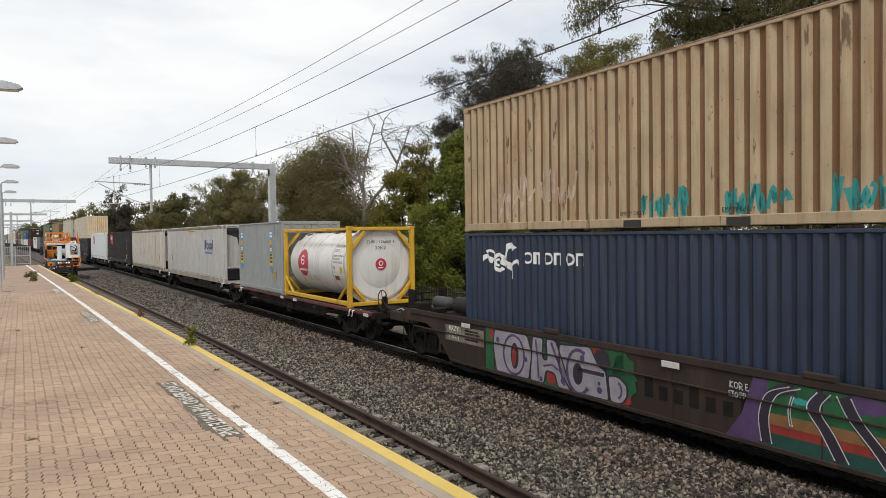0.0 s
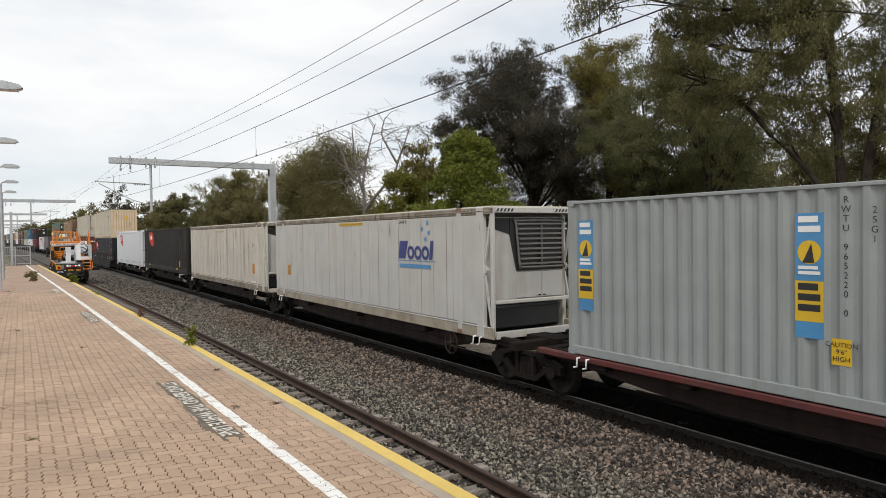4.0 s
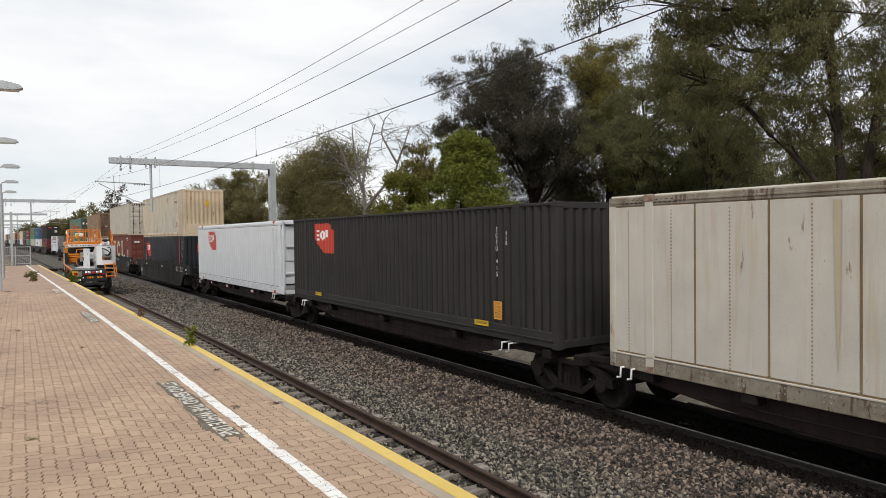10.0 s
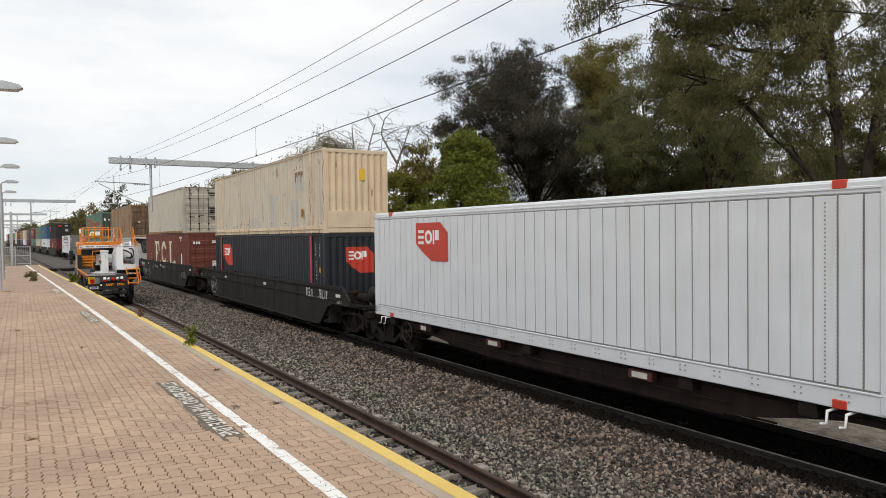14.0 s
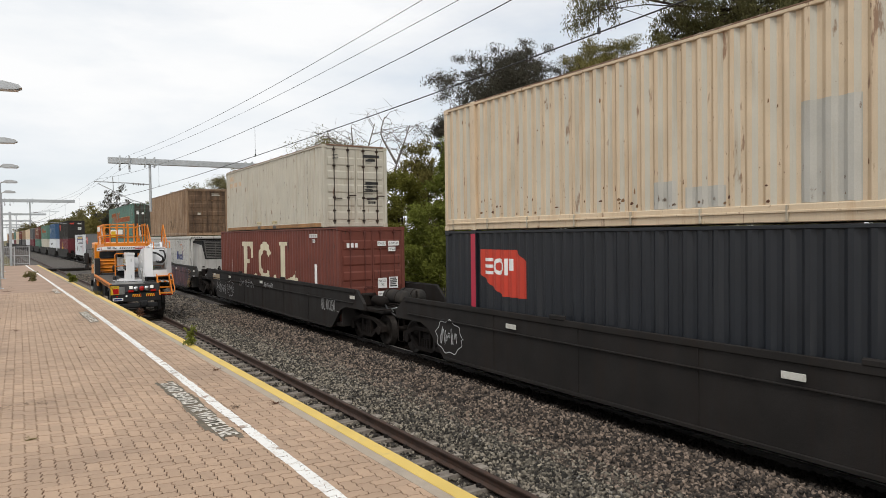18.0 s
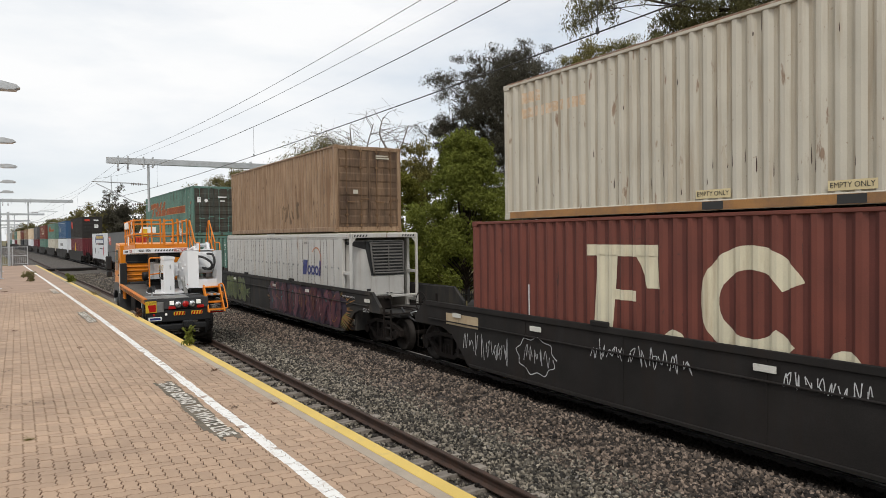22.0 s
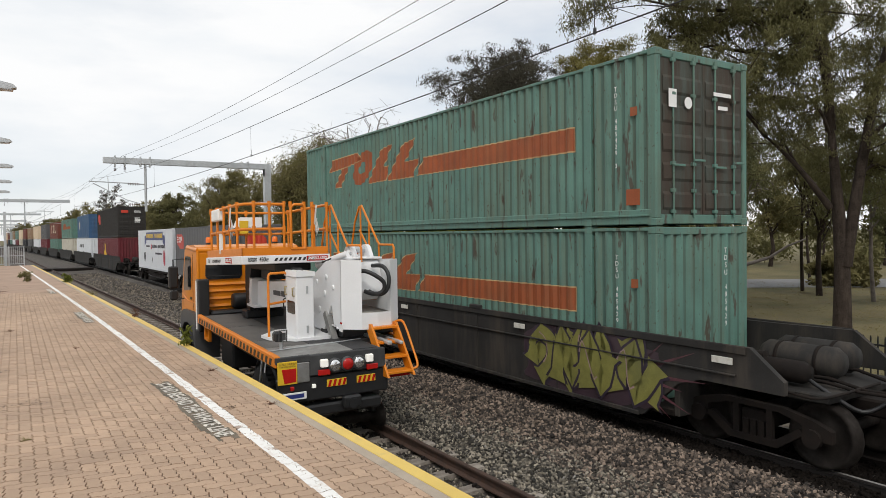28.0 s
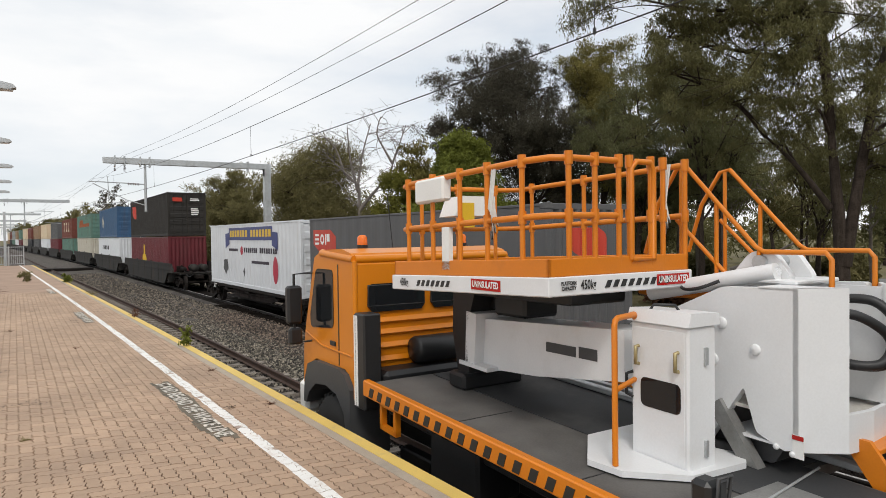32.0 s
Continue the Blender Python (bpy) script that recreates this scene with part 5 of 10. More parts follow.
def graffiti(parent, side, u0, u1, v0, v1, n, fill, line, rg, back=None, lw=.22, hi=None, edge=.075, fill2=None):
    """A sprayed piece: a blotted field, then thick overlapping strokes with dark rims and thin light lines."""
    kind, out = side[0], side[1]
    w = (u1 - u0) / n
    h = v1 - v0
    if back:
        pts = []
        for k in range(44):
            a = 6.28319 * k / 44
            r = 1 + .07 * math.sin(7 * a + rg.uniform(-.6, .6)) + rg.uniform(-.05, .05)
            cx, sx_ = math.cos(a), math.sin(a)
            pts.append(((u0 + u1) / 2 + (u1 - u0) * .54 * r * abs(cx) ** .5 * (1 if cx > 0 else -1), min(v1 + .05, max(v0 - .05, (v0 + v1) / 2 + h * .52 * r * abs(sx_) ** .5 * (1 if sx_ > 0 else -1)))))
        paint_on("graffiti_cloud", [pts], back, parent, side)
    last = -1
    for i in range(n):
        g = rg.randrange(len(STROKES))
        if g == last:
            g = (g + 2) % len(STROKES)
        last = g
        shear, wid, dx, dv = rg.uniform(-.2, .2), w * rg.uniform(.95, 1.3), rg.uniform(-.05, .05) * w, rg.uniform(-.03, .05) * h
        for k, st in enumerate((STROKES[g], STROKES[(g + rg.choice((1, 3, 5))) % len(STROKES)])):
            q = [(u0 + w * i + dx + wid * (.06 + .88 * x) + shear * (y - .5) * h, min(v1 - lw * .3, max(v0 + lw * .35, v0 + dv + lw * .4 + (h - lw * .8) * y))) for x, y in st]
            q = smooth(q, 4)
            base = out - .0022 - (i % 3) * .010 - k * .005
            o = paint_on("graffiti_outline", ribbon(q, lw + edge), line, parent, (kind, base, 0, 0, 0))
            paint_on("graffiti_fill", ribbon(q, lw), fill2 if fill2 and rg.random() < .3 else fill, o, (kind, base - .0022, 0, 0, 0))
            if hi:
                m = hi[rg.randrange(len(hi))]
                q2 = [(x - lw * .56, y + lw * .12) for x, y in q]
                paint_on("graffiti_highlight", ribbon(q2[len(q2) // 5: 4 * len(q2) // 5], .022), m, o, (kind, base - .0040, 0, 0, 0))


GLYPHS = {
    "O": [[(.5, .95), (.12, .75), (.1, .3), (.45, .05), (.85, .25), (.9, .7), (.5, .95)]],
    "H": [[(.18, 1), (.2, .5), (.12, .0)], [(.8, 1), (.78, .5), (.88, 0)], [(.2, .52), (.8, .47)]],
    "C": [[(.92, .8), (.55, .97), (.15, .7), (.12, .3), (.5, .03), (.92, .22)]],
    "B": [[(.2, .0), (.16, .5), (.2, 1)], [(.2, .95), (.75, .9), (.7, .58), (.2, .52)], [(.2, .52), (.9, .42), (.85, .06), (.2, .04)]],
    "S": [[(.9, .85), (.5, .98), (.15, .75), (.5, .52), (.88, .28), (.5, .02), (.1, .15)]],
    "!": [[(.62, 1), (.52, .75), (.45, .42)], [(.40, .14), (.44, .08), (.40, .04)]],
    "M": [[(.05, 0), (.2, 1), (.5, .3), (.8, 1), (.95, 0)]],
    "I": [[(.5, 1), (.45, 0)]],
    "R": [[(.15, 0), (.2, 1), (.8, .85), (.7, .5), (.2, .48), (.9, 0)]],
    "K": [[(.2, 1), (.15, 0)], [(.85, .95), (.2, .5), (.9, .05)]],
    "E": [[(.85, .9), (.3, .95), (.2, .5), (.3, .05), (.9, .1)], [(.2, .5), (.7, .52)]],
    "T": [[(.05, .95), (.95, .98)], [(.5, .95), (.45, .0)]],
    "P": [[(.2, 0), (.2, .95), (.8, .85), (.7, .5), (.2, .45)]],
    "A": [[(.05, 0), (.5, 1), (.9, 0)], [(.25, .35), (.75, .38)]],
    "J": [[(.3, .95), (.9, .98), (.6, .95), (.55, .1), (.1, .15)]],
    "L": [[(.25, 1), (.2, .05), (.85, .08)]],
    "W": [[(.05, 1), (.25, .05), (.5, .8), (.72, .05), (.98, 1)]],
    "/": [[(.4, 0), (.6, 1)]], ".": [[(.45, .0), (.55, .08)]]}


def sprayed(parent, side, word, u0, u1, v0, v1, fill, line, lw, rg, edge=.07, inner=None, dots=None, label=""):
    """A sprayed word: fat overlapping strokes with dark rims, inner lines and dots of colour."""
    kind, out = side[0], side[1]
    w, h = (u1 - u0) / len(word), v1 - v0
    for i, g in enumerate(word):
        dv, sh = rg.uniform(-.04, .04) * h, rg.uniform(-.12, .12)
        over = 1.12 if lw > .1 else .86
        for k, st in enumerate(GLYPHS[g]):
            q = [(u0 + w * (i + .02) + w * over * x + sh * (y - .5) * h, min(v1 - lw * .45, max(v0 + lw * .45, v0 + dv + lw * .5 + (h - lw) * y))) for x, y in st]
            q = smooth(q, 4) if len(q) > 2 else q
            base = out - .0022 - (i % 3) * .009 - k * .003
            if edge:
                o = paint_on("graffiti_outline", ribbon(q, lw + edge), line, parent, (kind, base, 0, 0, 0), label)
                paint_on("graffiti_fill", ribbon(q, lw), fill, o, (kind, base - .0012, 0, 0, 0))
            else:
                o = paint_on("graffiti_tag", ribbon(q, lw), fill, parent, (kind, base, 0, 0, 0), label)
            if inner:
                n = len(q)
                paint_on("graffiti_inner_line", ribbon([(a + lw * .16, b - lw * .08) for a, b in q[n // 6: 5 * n // 6]], lw * .2), inner, o, (kind, base - .0022, 0, 0, 0))
            if dots and len(q) > 4:
                a, b = q[len(q) // 3]
                paint_on("graffiti_dot", [disc(a, b, lw * .17, 12)], dots[(i + k) % len(dots)], o, (kind, base - .0026, 0, 0, 0))


def flare(parent, side, u, v, n, r0, r1, mat, rg, a0=-1.2, a1=1.2):
    """Sprayed streaks thrown out from the end of a piece."""
    for i in range(n):
        a = a0 + (a1 - a0) * (i + rg.uniform(.2, .8)) / n
        e = r1 * rg.uniform(.6, 1)
        x0, y0, x1, y1 = u + r0 * math.cos(a), v + r0 * .8 * math.sin(a), u + e * math.cos(a), v + e * .55 * math.sin(a)
        y0, y1 = max(.27, min(1.5, y0)), max(.27, min(1.5, y1))
        d = .05
        paint_on("graffiti_streak", [[(x0, y0 - d), (x1, y1), (x0, y0 + d)]], mat, parent, side)


m_lilac = surf("graffiti_lilac", (0.30, 0.282, 0.31), 0.55, var=.2, scale=4, dirt=(0.3, 0.28, 0.3), amount=.3)
m_ggreen = surf("graffiti_green", (0.016, 0.10, 0.036), 0.55, var=.25, scale=5)
m_gpurple = surf("graffiti_purple", (0.085, 0.045, 0.12), 0.55, var=.25, scale=4)
m_gred = surf("graffiti_red", (0.26, 0.03, 0.02), 0.55, var=.25, scale=4)
m_gorange = surf("graffiti_orange", (0.50, 0.14, 0.03), 0.55, var=.25, scale=4)
m_gochre = surf("graffiti_sandy_orange", (0.22, 0.11, 0.04), 0.6, var=.2, scale=4)
m_gteal = surf("graffiti_teal", (0.012, 0.06, 0.048), 0.6, var=.2, scale=4)
m_gdark = surf("graffiti_dark_line", (0.03, 0.02, 0.035), 0.55, var=.2)
m_gcyan = surf("graffiti_cyan", (0.03, 0.26, 0.25), 0.55, var=.2)
m_gfaint = surf("graffiti_worn_white", (0.30, 0.295, 0.29), 0.6, var=.3, dirt=(0.08, 0.075, 0.07), amount=.45, dscale=8)
m_gwhite = surf("graffiti_white", (0.55, 0.55, 0.55), 0.55, var=.2, dirt=(0.2, 0.2, 0.2), amount=.3)
m_gpale = surf("graffiti_faded_white", (0.52, 0.42, 0.34), 0.6, var=.2, dirt=(0.38, 0.25, 0.16), amount=.6, dscale=5)
m_gpink = surf("graffiti_burgundy", (0.090, 0.028, 0.037), 0.55, var=.3, scale=4, dirt=(0.05, 0.025, 0.03), amount=.4)
m_golive = surf("graffiti_olive", (0.1872, 0.1800, 0.0432), 0.55, var=.2, scale=4, dirt=(0.12, 0.12, 0.04), amount=.3)
m_gblue = surf("graffiti_blue", (0.016, 0.080, 0.22), 0.5, var=.2, scale=4, dirt=(0.02, 0.05, 0.18), amount=.3)
m_spill = surf("dark_dried_spill", (0.045, 0.022, 0.016), 0.7, var=.35, scale=5)
m_chiprust = surf("dark_rust", (0.11, 0.045, 0.022), 0.85, var=.35, scale=8)
m_gmauve = surf("graffiti_mauve", (0.145, 0.056, 0.075), 0.55, var=.3, scale=4, dirt=(0.07, 0.035, 0.045), amount=.4)
m_gmoss = surf("graffiti_moss", (0.10, 0.125, 0.045), 0.6, var=.3, scale=4, dirt=(0.045, 0.05, 0.025), amount=.4)
m_gplum = surf("graffiti_plum", (0.035, 0.018, 0.026), 0.6, var=.3, scale=3, dirt=(0.06, 0.04, 0.045), amount=.4)
m_gdust = surf("graffiti_dusty_pink", (0.30, 0.20, 0.19), 0.6, var=.25, scale=4)
m_gyellow = surf("graffiti_ochre", (0.24, 0.115, 0.03), 0.55, var=.2)
for a, b in ((-.86, .1), (.75, 1.75), (2.3, 3.4), (4.1, 5.0)):
    paint_on("graffiti_tag", [q for pts in scrawl(a, b, .15, .66, 6, rg, 1.8) for q in ribbon(pts, .055)], m_gcyan, cT, sdT, "turquoise spray tag")
paint_on("graffiti_tag", [q for pts in scrawl(-4.9, -2.4, .25, 1.25, 9, rg, 1.8) for q in ribbon(pts, .04)], m_gpale, cT, sdT, "faded white spray tag")
part("coupling_deck", Shape().box(-1.15, 1.15, 8.8, 9.95, .90, 1.02, .02).box(-1.22, -1.10, 8.6, 9.95, .82, 1.08, .02), m_brownsteel, wA, "rusty brown end deck")
part("air_reservoir", Shape().lathe([(0, -.42), (.13, -.40), (.185, -.32), (.185, .32), (.13, .40), (0, .42)], "y", (.25, 9.45, 1.23), 18), m_greyplastic, wA, "dusty grey brake air reservoir")
for x_ in (-.5, .55):
    part("end_bulkhead", Shape().box(x_, x_ + .08, 9.8, 10.18, 1.0, 1.62, .02), m_under, wA, "black upright end plate")
part("end_handrail", Shape().tube([(-.46, 9.9, 1.5), (.6, 9.95, 1.52)], .022, 6).tube([(-.46, 9.9, 1.3), (.6, 9.95, 1.32)], .022, 6), m_under, wA)
rg = random.Random(5)
def on_plate(name, polys, mat, k, label=""):
    """Paint on the leading wagon's side plate; k: the coat, counted from the steel out."""
    return paint_on(name, polys, mat, wA, ("side", sdA[1] - .002 - .0016 * k, 0, 0, 0), label)


def oval(u, v, rx, ry, w, a0=0.0, a1=6.28319, n=24):
    pts = [(u + rx * math.cos(a0 + (a1 - a0) * i / n), v + ry * math.sin(a0 + (a1 - a0) * i / n)) for i in range(n + 1)]
    if a1 - a0 > 6.28:
        pts[-1] = pts[0]
    return ribbon(pts, w)


# lilac bubble letters on a green, red and black ground
on_plate("graffiti_cloud", [rect(-4.97, -1.0, .25, 1.17), blob(-1.0, .72, .28, .42, rg)], m_ggreen, 0, "green sprayed ground")
for u_, v_, a_, b_ in ((-3.32, 1.05, .14, .11), (-1.62, 1.08, .22, .08), (-.98, .36, .16, .09), (-4.76, 1.05, .08, .12), (-2.82, .45, .14, .16)):
    on_plate("graffiti_cloud", [blob(u_, v_, a_, b_, rg)], m_gred, 1)
for u_, v_, a_, b_ in ((-3.42, .8, .16, .36), (-2.66, .9, .22, .3), (-1.5, .95, .2, .2), (-2.9, 1.0, .12, .2)):
    on_plate("graffiti_cloud", [blob(u_, v_, a_, b_, rg)], m_gdark, 2)
LETTERS = ([(-4.64, 1.16), (-4.70, .8), (-4.58, .27), (-3.5, .27), (-3.40, .8), (-3.55, 1.16)],
           [(-3.46, .27), (-3.04, .27), (-2.98, .54), (-2.72, .52), (-2.64, .27), (-2.25, .27), (-2.70, 1.16), (-2.96, 1.16), (-2.94, .74), (-3.08, .76), (-3.06, 1.16), (-3.38, 1.16)],
           [(-2.60, 1.10), (-1.78, 1.16), (-1.58, .85), (-1.40, .78), (-1.33, .27), (-2.28, .27), (-2.60, .6)],
           [(-1.36, .72), (-1.12, .74), (-.92, .62), (-.91, .42), (-1.05, .27), (-1.30, .27)])
for pl in LETTERS:
    pl = rounded(pl, .07, 3)
    o = on_plate("graffiti_letter", [pl], m_lilac, 3, "lilac sprayed bubble letter")
    on_plate("graffiti_outline", ribbon(pl + [pl[0]], .035), m_gdark, 4)
for pl in (disc(-3.95, .68, .13, 20, .27), disc(-2.1, .62, .13, 20, .2), rect(-2.1, -1.44, .67, .74)):
    on_plate("letter_counter", [pl], m_gdark, 4)
on_plate("letter_counter", [disc(-3.97, .66, .07, 16, .19)], m_gred, 5)
for q in (oval(-3.98, .70, .34, .40, .05), oval(-2.08, .66, .30, .40, .06, 1.0, 5.6), oval(-1.13, .50, .09, .13, .04, -1.4, 1.4),
          ribbon([(-3.28, 1.1), (-3.22, .7), (-3.2, .35)], .035), ribbon([(-2.82, 1.1), (-2.6, .7), (-2.45, .34)], .04), ribbon([(-3.05, .62), (-2.8, .68), (-2.62, .6)], .025)):
    on_plate("letter_line", q, m_gpurple, 6)
for u_, v_, r_ in ((-4.52, .95, .06), (-3.58, .66, .05), (-3.12, .35, .05), (-2.5, .42, .06), (-1.98, .92, .06), (-1.55, .42, .06), (-1.56, .54, .035)):
    on_plate("letter_dot", [disc(u_, v_, r_, 14)], m_gpurple, 7)
# dark strokes over bands of green, orange, red and teal
on_plate("graffiti_cloud", [[(.94, .26), (1.2, .62), (1.38, 1.16), (2.05, 1.16), (1.75, .26)]], m_gpurple, 0, "purple sprayed cloud")
for v0_, v1_, mt in ((.72, 1.16, m_ggreen), (.57, .72, m_gochre), (.45, .57, m_gred), (.26, .45, m_gteal)):
    on_plate("graffiti_band", [[(1.56, v0_), (4.2, v0_), (4.2, v1_), (1.60, v1_)]], mt, 1)
on_plate("graffiti_cloud", [blob(2.85, 1.06, .26, .12, rg)], m_gpurple, 2)
on_plate("graffiti_cloud", [blob(2.04, .95, .13, .045, rg)], m_gcyan, 2)
for k, (st, w_) in enumerate((([(1.98, 1.12), (1.66, .98), (1.54, .66), (1.58, .30)], .15), ([(1.95, 1.0), (1.9, .8), (1.93, .6)], .03), ([(2.36, 1.12), (2.22, .9), (2.40, .62), (2.58, .30)], .17), ([(2.60, 1.12), (2.74, .86), (3.0, .56), (3.2, .30)], .17), ([(3.5, 1.12), (3.3, .85), (3.42, .56), (3.7, .30)], .17))):
    q = smooth(st, 5)
    on_plate("graffiti_stroke", ribbon(q, w_), m_gdark, 3, "black sprayed stroke with white edge")
    for d in (-1, 1):
        on_plate("graffiti_edge", ribbon([(a + d * w_ * .5, b) for a, b in q], .014), m_gwhite, 4)
sprayed(wA, (sdA[0], sdA[1] - .02), "KORE", 1.02, 1.34, .95, 1.06, m_gwhite, m_gwhite, .012, rg, 0, None, None, "small white spray tag")
sprayed(wA, (sdA[0], sdA[1] - .02), "STOPP", 1.0, 1.30, .83, .92, m_gwhite, m_gwhite, .011, rg, 0, None, None, "small white spray tag")
for k in range(8):
    paint_on("faded_stencil_bar", [rect(-.55 + k * .29, -.38 + k * .29, .52, .52 + (.34 if k in (0, 3, 6) else .22))], m_under, wA, sdA, "faded dark stencil bar")
paint_on("wagon_data_panel", [rect(-6.62, -5.05, .70, 1.06)], m_railgrime, wA, sdA, "grimy pale data panel")
write_on("RRZY\n7022-J", -6.25, .90, .17, m_print, wA, (sdA[0], sdA[1] - .004))
paint_on("data_panel_print", bars(-5.5, .88, .6, .26, 4), m_brownsteel, wA, (sdA[0], sdA[1] - .004, 0, 0, 0))
reflectors(wA, (5.7, .0, -5.5), 1.12, -1.50)

# flat wagon with the tank and a grey box
wB, sdB, midB = flat_wagon("red-brown skeletal container wagon with a spoked handbrake wheel", 17.9, 33.2, m_redbrown, True, True, 20.0, wheel_at=25.4, junction=33.6)
handwheel(wB, -.85, -midB + 18.15, 1.25, .30, mat=m_brownsteel)
part("handbrake_stand", Shape().box(-.84, -.72, -midB + 18.1, -midB + 18.25, .86, 1.35, .02), m_under, wB)
reflectors(wB, (-midB + 24.58, -midB + 18.5, 26.04 - midB), .80, -1.245)
write_on("1116", midB - 23.4, .60, .13, m_gwhite, wB, ("side", -.963))


def tank_container(s, z0):
    c = thing("tank_container", "white cylindrical chemical tank in a yellow steel frame", "tank container", "containers on the freight train")
    h, w, H = 3.029, 1.219, 2.591
    for y in (-h, h):
        sy = 1 if y < 0 else -1
        e = part("end_frame", Shape(), m_yellow, c)
        f = Shape()
        y0, y1 = sorted((y, y + sy * .14))
        for x in (-w, w - .15):
            f.box(x, x + .15, y0, y1, .1, H - .1, .015)
        f.box(-w + .1, w - .1, y0, y1, .03, .15, .015).box(-w + .1, w - .1, y0, y1, H - .13, H - .02, .015)
        for sx in (-1, 1):
            for z, z2 in ((.1, .75), (H - .1, H - .75)):
                a = [(sx * (w - .12), z2 - .07), (sx * (w - .12), z2 + .07), (sx * (w - .62), z + (.06 if z < 1 else -.06) + .07), (sx * (w - .62), z + (.06 if z < 1 else -.06) - .07)]
                f.ext(a if sx > 0 else a[::-1], "y", y0 + .02, y1 - .02)
        e.data = f.mesh("end_frame")
        e.data.materials.append(m_yellow)
        for x in (-w + .09, w - .09):
            for z in (.06, H - .06):
                o = part("corner_casting", casting(m_yellow), m_yellow, c)
                o.matrix_basis = pose(x, y + sy * .09, z)
    for x in (-w, w - .1):
        part("bottom_rail", Shape().box(x, x + .1, -h + .1, h - .1, .05, .19, .015), m_yellow, c)
        part("top_rail", Shape().box(x + .01, x + .09, -h + .1, h - .1, H - .13, H - .04, .012), m_yellow, c)
        for sy in (-1, 1):
            part("diagonal_strut", Shape().tube([(x + .05, sy * (h - .12), .72), (x + .05, sy * (h - .95), .15)], .05, 6), m_yellow, c)
    R, zc = 1.13, 1.32
    part("tank_barrel", Shape().lathe([(0, -h + .12), (.35, -h + .125), (.70, -h + .17), (.96, -h + .27), (1.08, -h + .40), (R, -h + .55), (R, h - .55), (1.08, h - .40), (.96, h - .27), (.7, h - .17), (0, h - .12)], "y", (0, 0, zc), 48), m_tank, c, "white insulated tank barrel")
    part("end_cladding", Shape().lathe([(.98, -h + .23), (1.17, -h + .16), (1.17, -h + .5), (R, -h + .5)], "y", (0, 0, zc), 48), m_tank, c)
    for y in (-1.5, 0, 1.5):
        part("cladding_band", Shape().lathe([(R, y - .009), (R + .004, y - .009), (R + .004, y + .009), (R, y + .009)], "y", (0, 0, zc), 48), m_seamgrey, c)
    part("walkway", Shape().box(-.35, .35, -h + .2, h - .2, H - .11, H - .07).box(-.15, .15, -.3, .3, H - .16, H - .06, .02), m_galv, c)
    # round emblems: one bent on the barrel, one on the domed end
    def curved(polys, nm, mat, lift):
        bm = bmesh.new()
        for pl in polys:
            bm.faces.new([bm.verts.new((u, v, 0)) for u, v in pl])
        for k in range(-9, 22):
            bmesh.ops.bisect_plane(bm, geom=bm.verts[:] + bm.edges[:] + bm.faces[:], plane_co=(0, k * .08, 0), plane_no=(0, 1, 0))
        for v in bm.verts:
            a = v.co.y / R
            v.co = (-(R + lift) * math.cos(a), -v.co.x, zc + (R + lift) * math.sin(a))
        me = bpy.data.meshes.new(nm)
        bm.to_mesh(me)
        bm.free()
        part(nm, me, mat, c)
    curved([disc(-1.17, .0, .50)], "round_emblem", m_crimson, .009)
    curved(ring_polys(-1.17, .10, .13, .18, .5, 6.0, 20) + [rect(-1.32, -1.02, .075, .12)], "emblem_mark", m_print, .014)
    curved([rect(-1.52 + .095 * k, -1.45 + .095 * k, -.29, -.21) for k in range(8)], "emblem_word_shape", m_print, .014)
    rs_ = random.Random(3)
    for u, v, a, b in ((-2.1, 1.30, .30, .10), (-1.75, 1.48, .35, .06), (.35, 1.38, .22, .09), (.75, 1.46, .12, .05), (1.6, 1.42, .16, .05), (-.6, 1.50, .2, .04), (-2.35, 1.02, .10, .16)):
        curved([[(u + (p - u) * .9, q) for p, q in blob(u, v, a, b, rs_)]], "spill_stain", m_spill, .007)
    for body, u, v, size, wd in (("EURU 126650 4", 2.02, .66, .14, .86), ("22K2", 1.78, .49, .13, .36), ("UN PORTABLE TANK T11", 2.0, .31, .09, .82), ("IMDG-RID/ADR", 1.86, .20, .09, .54), ("TC IMPACT APPROVED", 1.98, .09, .09, .78), ("26", 1.68, -.08, .12, .15), ("4", 1.68, -.24, .12, .07)):
        me = text_mesh(body, size, wd)
        curved([[(u + me.vertices[k].co.x, v + me.vertices[k].co.y) for k in p.vertices] for p in me.polygons], "tank_print", m_ink, .006)
    curved([rect(2.16, 2.34, -.24, -.06)], "tank_label", m_label, .006)
    curved([rect(1.62, 1.98, -.52, -.36)], "tank_label", m_orangeband, .006)
    part("end_plate", Shape().ext([(-1.08, .42), (-.66, .12), (.66, .12), (1.08, .42), (1.08, 2.18), (.66, 2.48), (-.66, 2.48), (-1.08, 2.18)], "y", -h + .19, -h + .30), m_tank, c, "white octagonal end cladding")
    curved(ring_polys(-.25, -.55, .08, .10, 0, 6.28, 14), "tank_stencil", m_ink, .006)
    e0 = ("end", -h + .115, 0, 0, 0)
    paint_on("round_emblem", [disc(.0, zc + .02, .2)], m_crimson, c, e0)
    paint_on("emblem_mark", ring_polys(0, zc + .06, .055, .085, 0, 6.28319, 14) + bars(0, zc - .09, .2, .04, 1, .1), m_print, c, ("end", -h + .108, 0, 0, 0))
    write_on("EURU 126650 4", 0, zc + .76, .14, m_ink, c, ("end", -h + .11), width=1.0)
    write_on("22K2", 0, zc + .56, .14, m_ink, c, ("end", -h + .13), width=.4)
    on_train(c, (s, z0))


